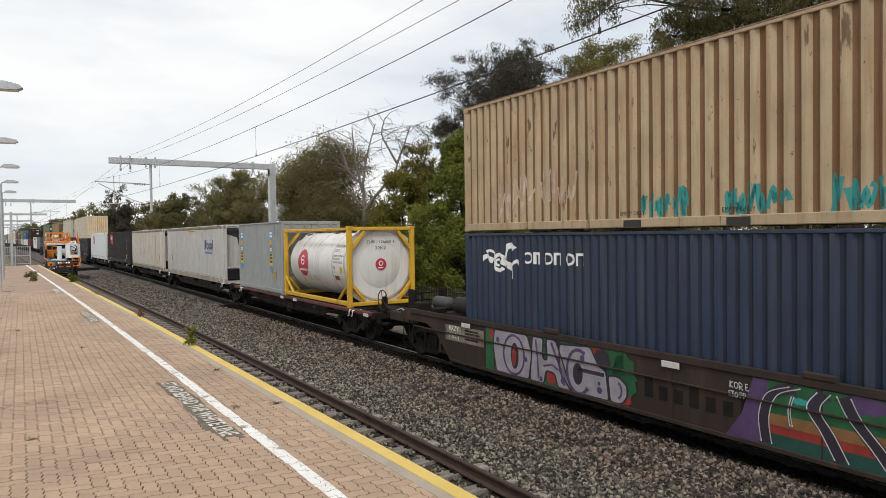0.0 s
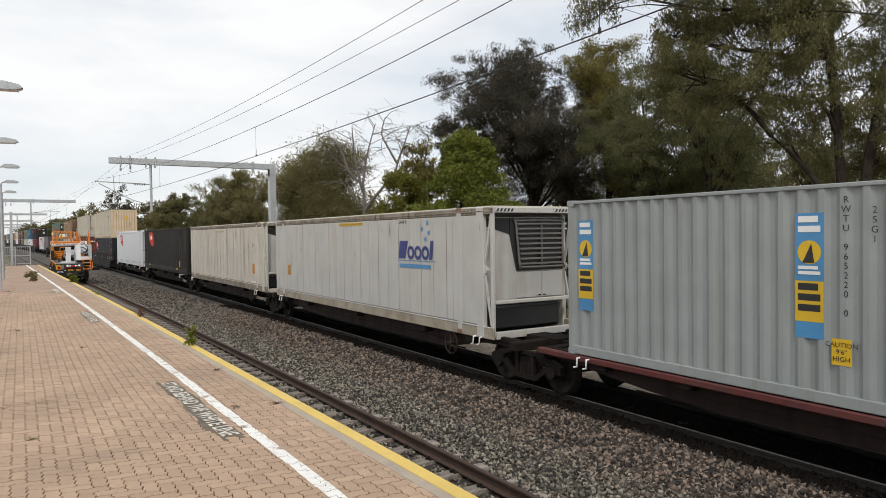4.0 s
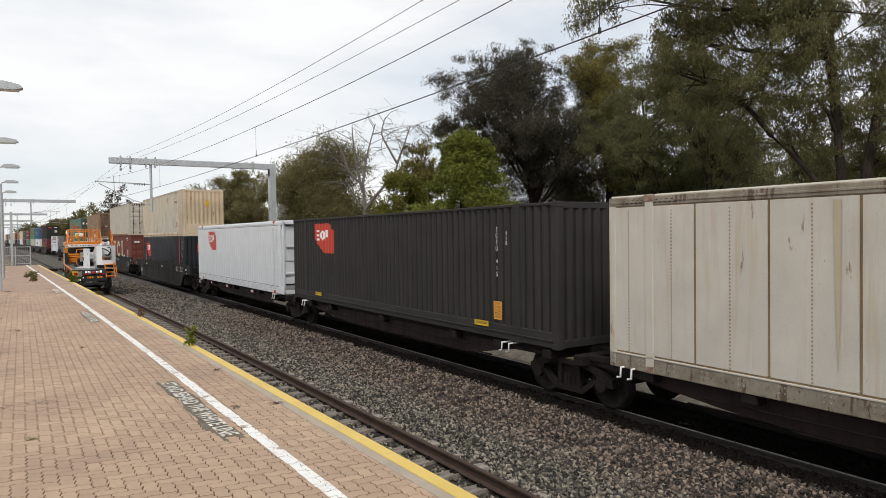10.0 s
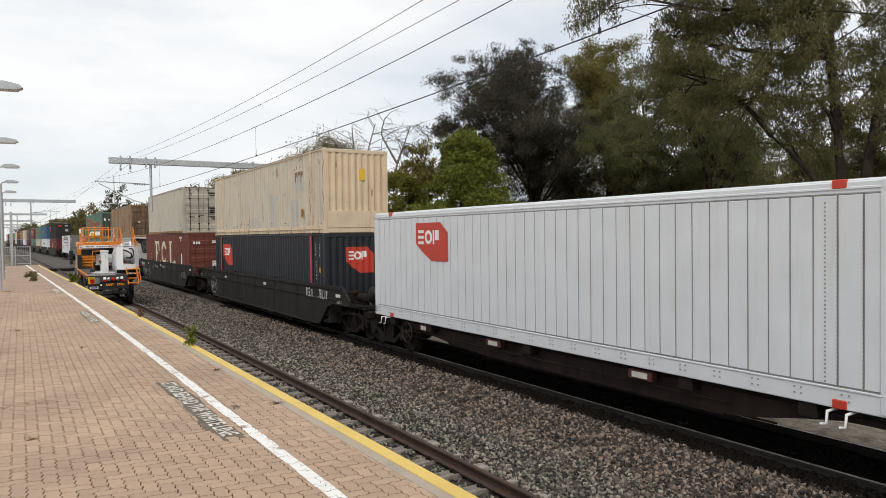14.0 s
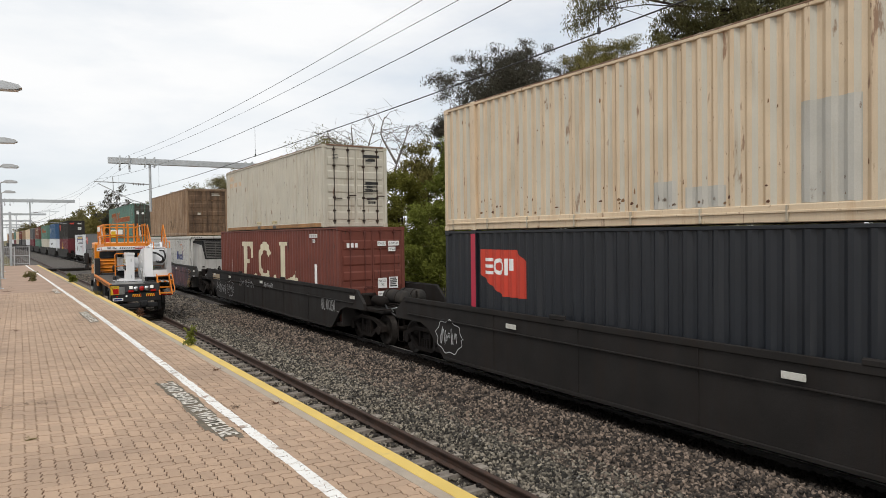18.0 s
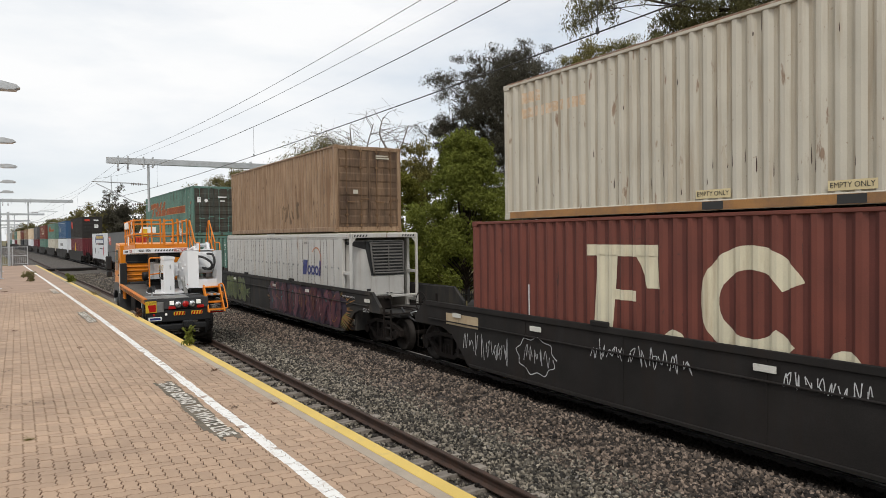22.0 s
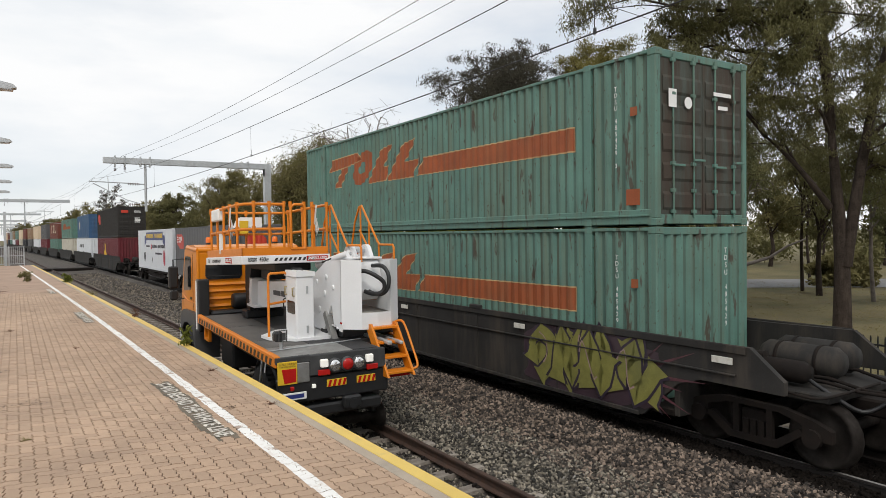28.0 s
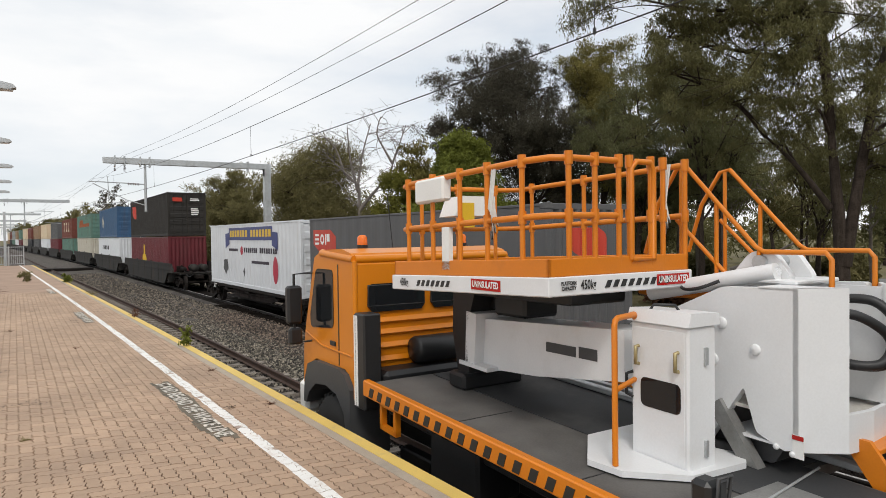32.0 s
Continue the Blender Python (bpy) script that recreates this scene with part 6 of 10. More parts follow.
tank_container(22.80, .90)
cR, sdR, _ = box_container("c", "light grey corrugated twenty foot container with hire stickers", 28.95, .90, 6.06, 2.9, m_grey, doors=True, bars_mat=m_grey)
for u0 in (-2.74, 1.42):
    st = paint_on("hire_sticker", [rect(u0, u0 + .38, .86, 2.52)], m_sky, cR, ("side", sdR[1], 0, 0, 0), "blue and yellow hire sticker")
    paint_on("sticker_field", [rect(u0, u0 + .38, 1.08, 1.62)], m_label, st, ("side", sdR[1] - .003, 0, 0, 0))
    paint_on("sticker_emblem", [disc(u0 + .19, 2.0, .16, 16)], m_label, st, ("side", sdR[1] - .003, 0, 0, 0))
    paint_on("sticker_figure", [[(u0 + .1, 1.86), (u0 + .26, 1.86), (u0 + .22, 2.12)]], m_ink, st, ("side", sdR[1] - .006, 0, 0, 0))
    for rows_, mt in ((bars(u0 + .19, 1.38, .3, .42, 3), m_ink), (bars(u0 + .19, 2.35, .3, .26, 2), m_print), (bars(u0 + .19, 1.75, .3, .14, 2), m_print)):
        for q in rows_:
            paint_on("sticker_print", [q], mt, st, ("side", sdR[1] - .006, 0, 0, 0))
paint_on("caution_label", [rect(1.9, 2.15, .56, .90)], m_label, cR, ("side", sdR[1], 0, 0, 0))
write_on("CAUTION\n9'6\"\nHIGH", 2.025, .73, .09, m_ink, cR, ("side", sdR[1] - .006))
write_on("RWTU 965220 0", 2.08, 1.95, .12, m_ink, cR, ("side", sdR[1]), upright=True)
write_on("25G1", 2.42, 2.35, .12, m_ink, cR, ("side", sdR[1]), upright=True)

# two riveted cooled boxes
wC, sdC, midC = flat_wagon("brown skeletal wagon under a white refrigerated container", 33.4, 50.0, m_under, wheel_at=36.2, junction=50.0, sill_x=1.02)
cC, sdc, enc, hC = reefer("white riveted refrigerated container with a blue brand word", 34.4, 49.05, .84, 2.98, m_offwhite, seam=m_seamgrey, frame_post=.5, posts=(-6.0, 6.45, 5.55))


def slant_word(u0, u1, v0, v1, n=4):
    """A bold slanted brand word as plain shapes: one tall block, three round ones, a tall last stem."""
    w, h = u1 - u0, v1 - v0
    k = .16 * h
    out = [[(u0, v0), (u0 + .20 * w, v0), (u0 + .24 * w + k, v1), (u0 + k, v1)]]
    for i in (0, 1, 2):
        c = u0 + w * (.36 + .20 * i)
        out += ring_polys(c, v0 + .34 * h, .05 * w, .098 * w, 0, 6.28319, 16)
    return out + [[(u0 + .86 * w, v0), (u0 + .94 * w, v0), (u0 + .94 * w + k, v1), (u0 + .86 * w + k, v1)]]


flatC = ("side", sdc[1], 0, 0, 0)
paint_on("logo_word_shape", slant_word(3.01, 4.89, 1.72, 2.2), m_randblue, cC, flatC, "dark blue slanted brand word as plain shapes")
paint_on("logo_line", [rect(2.97, 4.97, 1.66, 1.68)] + bars(3.97, 1.53, 1.8, .1, 1, .0), m_sky, cC, flatC)
paint_on("logo_star", [[(4.27 + .09 * (1 if i % 2 else .45) * math.cos(i * .628) + dx, 2.5 + dz + .09 * (1 if i % 2 else .45) * math.sin(i * .628)) for i in range(10)] for dx, dz in ((0, 0), (.28, .16), (.34, -.1), (.18, -.26))], m_sky, cC, flatC)
write_on("341", 3.27, 2.70, .13, m_ink, cC, flatC, width=.42)
paint_on("stacking_label", [rect(-.99, .77, 2.66, 2.75)], m_label, cC, flatC)
write_on("DO NOT STACK 20' CONTAINERS ON ROOF", -.11, 2.705, .075, m_ink, cC, ("side", sdc[1] - .003), width=1.7)
paint_on("caution_label", [rect(-5.93, -5.65, .88, 1.27)], m_orangelabel, cC, flatC)
write_on("CAUTION\n9'10\" HIGH\n2.5m WIDE\n48'6\" LONG\nCONTAINER", -5.79, 1.075, .07, m_ink, cC, ("side", sdc[1] - .003), width=.25)
paint_on("hazard_stripe", [[(5.97 + i * .16, 2.83), (6.05 + i * .16, 2.83), (6.13 + i * .16, 2.9), (6.05 + i * .16, 2.9)] for i in range(4)], m_ink, cC, flatC)
wD, sdD, midD = flat_wagon("brown skeletal wagon under a stained refrigerated container", 50.1, 65.6, m_under, wheel_at=52.6, junction=65.7, sill_x=1.02)
cD, sdd, end_, hD = reefer("ochre-stained white riveted refrigerated container", 50.3, 64.4, .84, 2.98, m_dirtwhite, seam=m_ochreseam, frame_post=.5, gap=.017, posts=(-5.75, 6.15, 5.26))
flatD = ("side", sdd[1], 0, 0, 0)
paint_on("stacking_label", [rect(-1.22, .46, 2.60, 2.69)], m_palelabel, cD, flatD)
write_on("DO NOT STACK 20' CONTAINERS ON ROOF", -.38, 2.645, .075, m_ink, cD, ("side", sdd[1] - .003), width=1.62)
paint_on("caution_label", [rect(5.08, 5.40, .72, 1.17)], m_orangelabel, cD, flatD)
write_on("CAUTION\n9'10\" HIGH\n2.5m WIDE\n48'6\" LONG\nCONTAINER", 5.24, .945, .08, m_ink, cD, ("side", sdd[1] - .003), width=.28)
paint_on("patent_plate", [rect(4.92, 5.5, .32, .41)], m_print, cD, flatD)
write_on("PATENT PENDING", 5.17, .365, .06, m_ink, cD, ("side", sdd[1] - .003), width=.44)
write_on("RFRG", 6.0, 2.3, .1, m_ink, cD, flatD, upright=True)
write_on("ARLS 493", 6.16, 2.15, .1, m_ink, cD, flatD, upright=True)
paint_on("plate_outline", [rect(5.16, 5.30, 1.93, 2.05)], m_grey, cD, flatD)
for u_ in (5.15, 6.25, -6.75, -6.05):
    paint_on("hazard_stripe", [[(u_ + i * .1, 2.83), (u_ + .06 + i * .1, 2.83), (u_ + .1 + i * .1, 2.89), (u_ + .04 + i * .1, 2.89)] for i in range(5)], m_ink, cD, ("side", sdd[1] - .004, 0, 0, 0))
for y_, wd in ((-3.75, .13), (1.05, .05), (-.95, .06), (3.1, .05)):
    paint_on("ochre_stain", [[(-y_ - wd, 2.74), (-y_ + wd, 2.74), (-y_ + wd * .8, 1.4), (-y_ + wd * .25, .5), (-y_ - wd * .2, .9)]], m_ochrestain, cD, flatD, "faint ochre run of old rust water")

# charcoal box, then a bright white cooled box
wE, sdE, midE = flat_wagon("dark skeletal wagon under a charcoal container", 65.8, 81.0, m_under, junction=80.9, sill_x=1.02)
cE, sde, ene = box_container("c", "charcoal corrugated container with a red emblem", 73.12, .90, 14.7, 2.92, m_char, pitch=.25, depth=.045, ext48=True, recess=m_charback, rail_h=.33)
fE = emblem_red(-5.23, 2.72, .75, 1.58)
paint_on("emblem_field", [fE], m_red, cE, sde, "red angular emblem field")
paint_on("emblem_mark", three_marks(-5.1, 2.14, 1.12, .36), m_print, cE, (sde[0], sde[1] - .003, *sde[2:]), "white block marks")
for u in (4.6, -5.1):
    paint_on("caution_label", [rect(u, u + .54, .24, .36)], m_label, cE, ("side", sde[1] - .06, 0, 0, 0))
    write_on("CAUTION", u + .27, .31, .09, m_ink, cE, ("side", sde[1] - .064), width=.42)
write_on("SCFU 415", 5.4, 1.9, .14, m_print, cE, ("side", sde[1]), upright=True)
write_on("41G", 5.74, 2.2, .11, m_print, cE, ("side", sde[1]), upright=True)
paint_on("caution_label", [rect(5.26, 5.56, .42, .82)], m_orangelabel, cE, ("side", sde[1], 0, 0, 0))
write_on("CAUTION\n9'10\" HIGH\n2.5m WIDE\n48'6\" LONG\nCONTAINER", 5.41, .62, .07, m_ink, cE, ("side", sde[1] - .003), width=.26)
wF, sdF, midF = flat_wagon("red-brown skeletal wagon under a white refrigerated container", 81.2, 97.0, m_under, junction=95.6, wheel_at=94.2, sill_x=1.02)
for y in (-3.0, 1.2, 4.2):
    part("marker_bracket", Shape().box(-1.16, -1.02, y - .26, y + .26, .68, .84, .01), m_redbrown, wF, "red painted bracket")
reflectors(wF, (4.2, -3.0, 1.2), .76, -1.16)
cF, sdf, enf, hF = reefer("bright white refrigerated container with a red emblem", 81.7, 96.0, .90, 2.93, m_reefer, frame_post=.45, ribs=44, seam=m_seamgrey, gap=.011, sleek=True)
flatF = ("side", sdf[1], 0, 0, 0)
paint_on("emblem_field", [emblem_red(-4.7, 2.6, .72, 1.55)], m_red, cF, flatF, "red angular emblem field")
paint_on("emblem_mark", three_marks(-4.58, 2.05, 1.1, .36), m_print, cF, ("side", sdf[1] - .003, 0, 0, 0))
write_on("REFRIGERATION UNIT THIS END", 6.68, 1.65, .075, m_ink, cF, flatF, upright=True)
for sx in (-1, 1):
    for y in (-6.1, 6.1):
        o = part("corner_casting", casting(m_red), m_red, cF, "red painted corner fitting")
        o.matrix_basis = pose(sx * 1.16, y, 2.87)
        o = part("corner_casting", casting(m_red), m_red, cF)
        o.matrix_basis = pose(sx * 1.16, y, .06)
for z in (2.62, 2.0):
    paint_on("hazard_stripe", [[(.2 + i * .14, z), (.27 + i * .14, z), (.33 + i * .14, z + .07), (.26 + i * .14, z + .07)] for i in range(6)], m_label, cF, ("end", -hF - .004, 0, 0, 0))

# four double-stacked wells
wG, sdG = well_wagon("black well wagon with small white tags", 107.0, 9.6, m_wellblack, coupler=True)
cG, sdg, eng = box_container("c", "dark navy corrugated container with red emblems", 107.1, .40, 14.63, 2.88, m_navy, ext48=True)
paint_on("emblem_field", [emblem_red(-5.85, 2.45, .75, 1.6)], m_red, cG, sdg, "red angular emblem field")
paint_on("emblem_mark", three_marks(-5.72, 1.9, 1.12, .36), m_print, cG, (sdg[0], sdg[1] - .003, *sdg[2:]))
for u_ in (-6.19, 6.0):
    paint_on("red_post_stripe", [rect(u_, u_ + .18, .9, 2.8)], m_crimson, cG, ("side", sdg[1] - .03, 0, 0, 0))
paint_on("emblem_field", [emblem_red(-.42, 2.40, .68, 1.05)], m_red, cG, eng, "red angular emblem field")
paint_on("emblem_mark", three_marks(-.34, 1.95, .74, .3), m_print, cG, (eng[0], eng[1] - .003, *eng[2:]))
write_on("SCFU 482084", 6.5, 1.9, .12, m_print, cG, ("side", sdg[1]), upright=True)
write_on("MEGB", 6.85, 2.3, .12, m_print, cG, ("side", sdg[1]), upright=True)
paint_on("yellow_label", [rect(6.80, 6.90, 1.52, 1.70)], m_orangelabel, cG, ("side", sdg[1], 0, 0, 0))
cG2, sdg2, eng2 = box_container("c", "cream corrugated container with rust-stained panels", 107.1, 3.28, 14.63, 2.92, m_cream, ext48=True, recess=m_creamshade, rail_h=.27)
for k in range(11):
    part("rail_gusset", Shape().box(-1.262, -1.20, -6.9 + 1.38 * k, -6.865 + 1.38 * k, .03, .26, .006), m_ivoryshade, cG2)
m_greypatch = surf("grey_touch_up_paint", (0.46, 0.445, 0.40), .6, var=.1, dirt=(0.36, 0.29, 0.2), amount=.3, streak=.9)
# highlight and shade as paint: ivory on light-facing slopes, dull cream on the others
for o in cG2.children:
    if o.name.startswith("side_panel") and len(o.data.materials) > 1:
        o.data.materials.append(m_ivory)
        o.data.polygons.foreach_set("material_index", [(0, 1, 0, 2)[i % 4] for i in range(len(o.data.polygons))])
for patch in (rect(1.52, 2.3, .28, 1.62), rect(4.06, 4.84, .28, 1.3), rect(-.95, -.5, .28, .72), rect(-.3, .38, .28, .6)):
    paint_on("paint_patch", [patch], m_greypatch, cG2, sdg2, "grey repainted patch")
paint_on("scorch_mark", [rect(4.47 + .14 * k, 4.59 + .14 * k, 2.16 - .05 * (k % 3) - .2 * (k in (0, 4)), 2.29) for k in range(6)], m_rustshade, cG2, sdg2, "dark brown smeared patch")
paint_on("paint_patch", [rect(4.55, 5.32, 1.58, 2.15)], m_greypatch, cG2, sdg2)
for k in range(8):
    part("ladder_rung", Shape().tube([(-1.215, -5.74, .5 + .27 * k), (-1.258, -5.77, .5 + .27 * k), (-1.258, -5.98, .5 + .27 * k), (-1.215, -6.01, .5 + .27 * k)], .007, 5), m_cream, cG2)
    part("ladder_rung", Shape().tube([(-1.215, -6.18, .5 + .27 * k), (-1.258, -6.21, .5 + .27 * k), (-1.258, -6.38, .5 + .27 * k), (-1.215, -6.41, .5 + .27 * k)], .007, 5), m_cream, cG2)
rq = random.Random(6)
for u0, n_, out_ in ((6.02, 16, -1.246), (7.2, 18, -1.232)):
    for k in range(n_):
        a_, v_, h_ = u0 + rq.uniform(0, .15), rq.uniform(.15, 2.5), rq.uniform(.05, .42)
        w_ = rq.uniform(.004, .011)
        paint_on("rust_streak", [[(a_ - w_, v_), (a_ + w_, v_ + .02), (a_ + w_ * 1.4, v_ + h_ * .6), (a_ + .003, v_ + h_), (a_ - w_ * .8, v_ + h_ * .5)]], rq.choice((m_chiprust, m_rustshade)), cG2, ("side", out_, 0, 0, 0))
for cc, ll in ((cG2, 7.2), (cT, 6.0)):
    for sx in (-1, 1):
        part("rusty_top_edge", Shape().box(*sorted((sx * 1.20, sx * 1.234)), -ll, ll, 2.90 if cc is cG2 else 2.84, 2.925 if cc is cG2 else 2.865, .006), m_rust_cast, cc, "rusted top rail edge")
for k in range(60):
    u_, v_, h_ = rq.uniform(-7, 7), rq.choice((rq.uniform(.2, .7), rq.uniform(.2, 2.5))), rq.uniform(.03, .14)
    paint_on("paint_chip", [[(u_ - .01, v_), (u_ + .012, v_ + h_ * .15), (u_ + rq.uniform(.006, .016), v_ + h_ * .6), (u_, v_ + h_), (u_ - rq.uniform(.006, .014), v_ + h_ * .5)]], m_rustshade, cG2, sdg2)
part("lower_end_panel", Shape().box(-1.08, 1.08, -7.32, -7.295, .19, .78, .01), m_cream, cG2)
for k in range(46):
    u_, v_, w_, h_ = rq.uniform(-6.6, 7.0), .30 + abs(rq.gauss(0, .1)), rq.uniform(.012, .05), rq.uniform(.015, .06)
    paint_on("paint_chip", [[(u_ - w_, v_), (u_ + w_ * .3, v_ - h_ * .2), (u_ + w_, v_ + h_ * .4), (u_ + w_ * .2, v_ + h_), (u_ - w_ * .7, v_ + h_ * .6)]], rq.choice((m_chiprust, m_rustshade)), cG2, sdg2)
write_on("SCFU", 5.12, 2.74, .15, m_ink, cG2, ("side", sdg2[1]))
paint_on("yellow_label", [rect(5.13, 5.42, .58, .92)], m_orangelabel, cG2, ("side", sdg2[1], 0, 0, 0))
paint_on("label_print", bars(5.275, .75, .23, .28, 4), m_ink, cG2, ("side", sdg2[1] - .003, 0, 0, 0))
paint_on("yellow_label", [rect(.1, .33, 1.85, 2.25)], m_label, cG2, ("end", eng2[1], 0, 0, 0))
reflectors(wG, (4.5, -1.5, -8.9), 1.28, -1.50)
sprayed(wG, (sdG[0], sdG[1] - .05), "TERO...JBL//", 6.15, 8.15, 1.10, 1.42, m_gwhite, m_gwhite, .034, rg, 0, None, None, "white spray tag")
paint_on("graffiti_tag", [q for pts in scrawl(-7.35, -6.55, .55, .98, 5, rg, 1.9) for q in ribbon(pts, .018)] + ribbon(smooth(blob(-6.95, .76, .56, .38, rg), 3), .02), m_gwhite, wG, sdG, "white spray tag")
write_on("5009-1", 8.9, 1.07, .14, m_gwhite, wG, sdG)
write_on("5009-2", 8.9, 1.07, .14, m_gwhite, wG, ("side", -1.40))
wH, sdH = well_wagon("black well wagon with white scrawled tags", 128.2, 9.6, m_wellblack)
cH, sdh, enh = box_container("c", "brick red corrugated container with cream block letters shapes", 128.2, .40, 14.63, 3.08, m_fcl, recess=m_redshade, doors=True, bars_mat=m_redshade, ext48=False)
f1 = [[(-3.55, .9), (-3.05, .9), (-2.95, 2.4), (-3.42, 2.4)], rect(-3.66, -2.05, 2.38, 2.58), [(-2.26, 1.86), (-2.0, 1.86), (-2.07, 2.4), (-2.5, 2.4)], rect(-3.02, -2.5, 1.62, 1.80)]
f2 = ring_polys(-.4, 1.74, .50, .85, .42, 5.6, 24)
f3 = [[(1.62, .95), (2.06, .95), (2.14, 2.5), (1.66, 2.5)], rect(1.42, 2.42, 2.44, 2.58), [(1.3, .95), (3.15, .95), (3.3, 1.5), (3.0, 1.28), (2.3, 1.14), (1.3, 1.12)]]
dots = [disc(-1.74, 1.03, .2, 14), disc(.91, 1.03, .22, 14), disc(3.3, 1.03, .22, 14)]
for shapes in (f1, f2, f3, dots[:1], dots[1:2], dots[2:]):
    paint_on("block_shape", shapes, m_letter, cH, sdh, "large cream brand shape")
paint_on("white_bar", [rect(-5.40, -5.31, 1.0, 1.75)], m_print, cH, sdh)
paint_on("white_bar", [rect(5.2, 5.32, 1.1, 1.8)], m_print, cH, sdh)
paint_on("number_label", [rect(4.75, 5.5, 2.74, 2.86), rect(5.05, 5.3, 2.56, 2.68)], m_print, cH, ("side", sdh[1], 0, 0, 0))
write_on("FXGU 3230363", 5.125, 2.80, .1, m_ink, cH, ("side", sdh[1] - .003), width=.68)
write_on("MFG1", 5.175, 2.62, .1, m_ink, cH, ("side", sdh[1] - .003), width=.21)
for lab_, (a_, b_, c_, d_), n_ in (("FXGU", (.16, .48, 2.44, 2.60), 0), ("328036", (.56, .98, 2.44, 2.60), 0), ("MFG1", (.56, .84, 2.25, 2.40), 0), ("MAXGROSS\nTARE", (.16, .50, 1.02, 1.36), 0), ("", (.58, .92, 1.0, 1.38), 5), ("PAYLOAD\nCUBCAP", (.16, .50, .58, .92), 0), ("", (.58, .92, .62, .92), 4)):
    lb = paint_on("number_label", [rect(a_, b_, c_, d_)], m_print, cH, ("end", -7.36, 0, 0, 0), "white data label")
    if n_:
        paint_on("label_print", bars((a_ + b_) / 2, (c_ + d_) / 2, b_ - a_ - .08, d_ - c_ - .06, n_), m_ink, lb, ("end", -7.364, 0, 0, 0))
    else:
        write_on(lab_, (a_ + b_) / 2, (c_ + d_) / 2, .12, m_ink, lb, ("end", -7.362), width=b_ - a_ - .05)
paint_on("small_brand_shape", [rect(-.95, -.85, 2.4, 2.55), rect(-.8, -.7, 2.4, 2.55), rect(-.65, -.55, 2.4, 2.55)], m_print, cH, ("end", -7.33, 0, 0, 0))
cH2, sdh2, enh2 = box_container("c", "ivory white corrugated container with orange end rails", 128.2, 3.485, 12.19, 2.84, m_ivory, recess=m_ivoryshade, doors=True, bars_mat=m_brownsteel, pitch=.245)
part("orange_rail_strip", Shape().box(-1.236, -1.228, -5.9, 5.9, .03, .16), surf("faded_orange_rail", (0.34, 0.17, 0.055), .65, var=.2, dirt=(.2, .12, .07), amount=.5, dscale=2), cH2, "faded orange bottom rail")
paint_on("door_print", bars(.5, 2.47, .5, .07, 1, 0) + bars(.5, 2.34, .28, .07, 1, 0) + bars(.45, 1.35, .36, .5, 6, .7) + bars(-.78, 2.4, .22, .2, 4, .7), m_ink, cH2, ("end", -6.14, 0, 0, 0))
m_fadedorange = surf("sun_bleached_orange_print", (0.53, 0.37, 0.235), .6, var=.2, dirt=(0.56, 0.525, 0.44), amount=.55, dscale=9)
for i in range(10):
    paint_on("faded_brand_shape", [rect(-5.5 + i * .185, -5.37 + i * .185, 2.06, 2.26)], m_fadedorange, cH2, sdh2)
for i in range(3):
    paint_on("faded_brand_shape", [rect(-5.5 + i * .2, -5.36 + i * .2, 2.36, 2.58)], m_fadedorange, cH2, sdh2)
for u_ in (-1.0, 1.0):
    paint_on("fork_label", [rect(u_ - .3, u_ + .3, .205, .335)], m_palelabel, cH2, ("side", -1.222, 0, 0, 0))
    write_on("EMPTY ONLY", u_, .27, .10, m_ink, cH2, ("side", -1.226), width=.54)
    part("fork_pocket", Shape().box(-1.240, -1.20, -u_ - .18, -u_ + .18, .035, .155), m_ink, cH2, "dark fork pocket opening")
for sx in (-1, 1):
    part("rusty_top_edge", Shape().box(*sorted((sx * 1.20, sx * 1.228)), -6.0, 6.0, 2.795, 2.852, .006), m_rust_cast, cH2, "rusted top rail edge")
part("rusty_top_edge", Shape().box(-1.1, 1.1, -6.105, -6.08, 2.795, 2.852, .006), m_rust_cast, cH2)
for z_, w_ in ((2.5, .62), (2.36, .3), (1.55, .5), (1.42, .42), (1.29, .5), (1.0, .42), (.87, .3)):
    paint_on("door_print", [rect(.62 - w_ / 2, .62 + w_ / 2, z_ - .045, z_ + .045)], m_ink, cH2, ("end", enh2[1], 0, 0, 0))
rq = random.Random(17)
for k in range(54):
    u_, v_, h_ = rq.choice((rq.uniform(-1.6, 5.6), rq.uniform(-5.6, 5.6))), rq.choice((rq.uniform(.25, .7), rq.uniform(.3, 2.5))), rq.uniform(.05, .30)
    paint_on("paint_chip", [[(u_ - .005, v_), (u_ + .007, v_ + h_ * .15), (u_ + rq.uniform(.003, .009), v_ + h_ * .6), (u_, v_ + h_), (u_ - rq.uniform(.003, .008), v_ + h_ * .5)]], m_spill, cH2, sdh2)
write_on("SCFU 410278 6", 4.65, 1.6, .13, m_ink, cH2, ("side", sdh2[1]), upright=True)
rg = random.Random(8)
sprayed(wH, (sdH[0], sdH[1] - .002), "ABL//CREW...", 6.35, 7.93, 0.76, 1.15, m_gfaint, m_gfaint, 0.026, rg, 0, None, None, "white spray tag")
for a, b, c0, c1, n in ((-7.4, -5.7, .38, 1.1, 4), (-3.4, -1.2, .9, 1.4, 5), (.2, 1.4, 1.05, 1.4, 4)):
    paint_on("graffiti_tag", [q for pts in scrawl(a, b, c0 + .04, c1 - .06, n * 2, rg, 1.9) for q in ribbon(pts, .014)], m_gwhite, wH, sdH, "white spray tag")
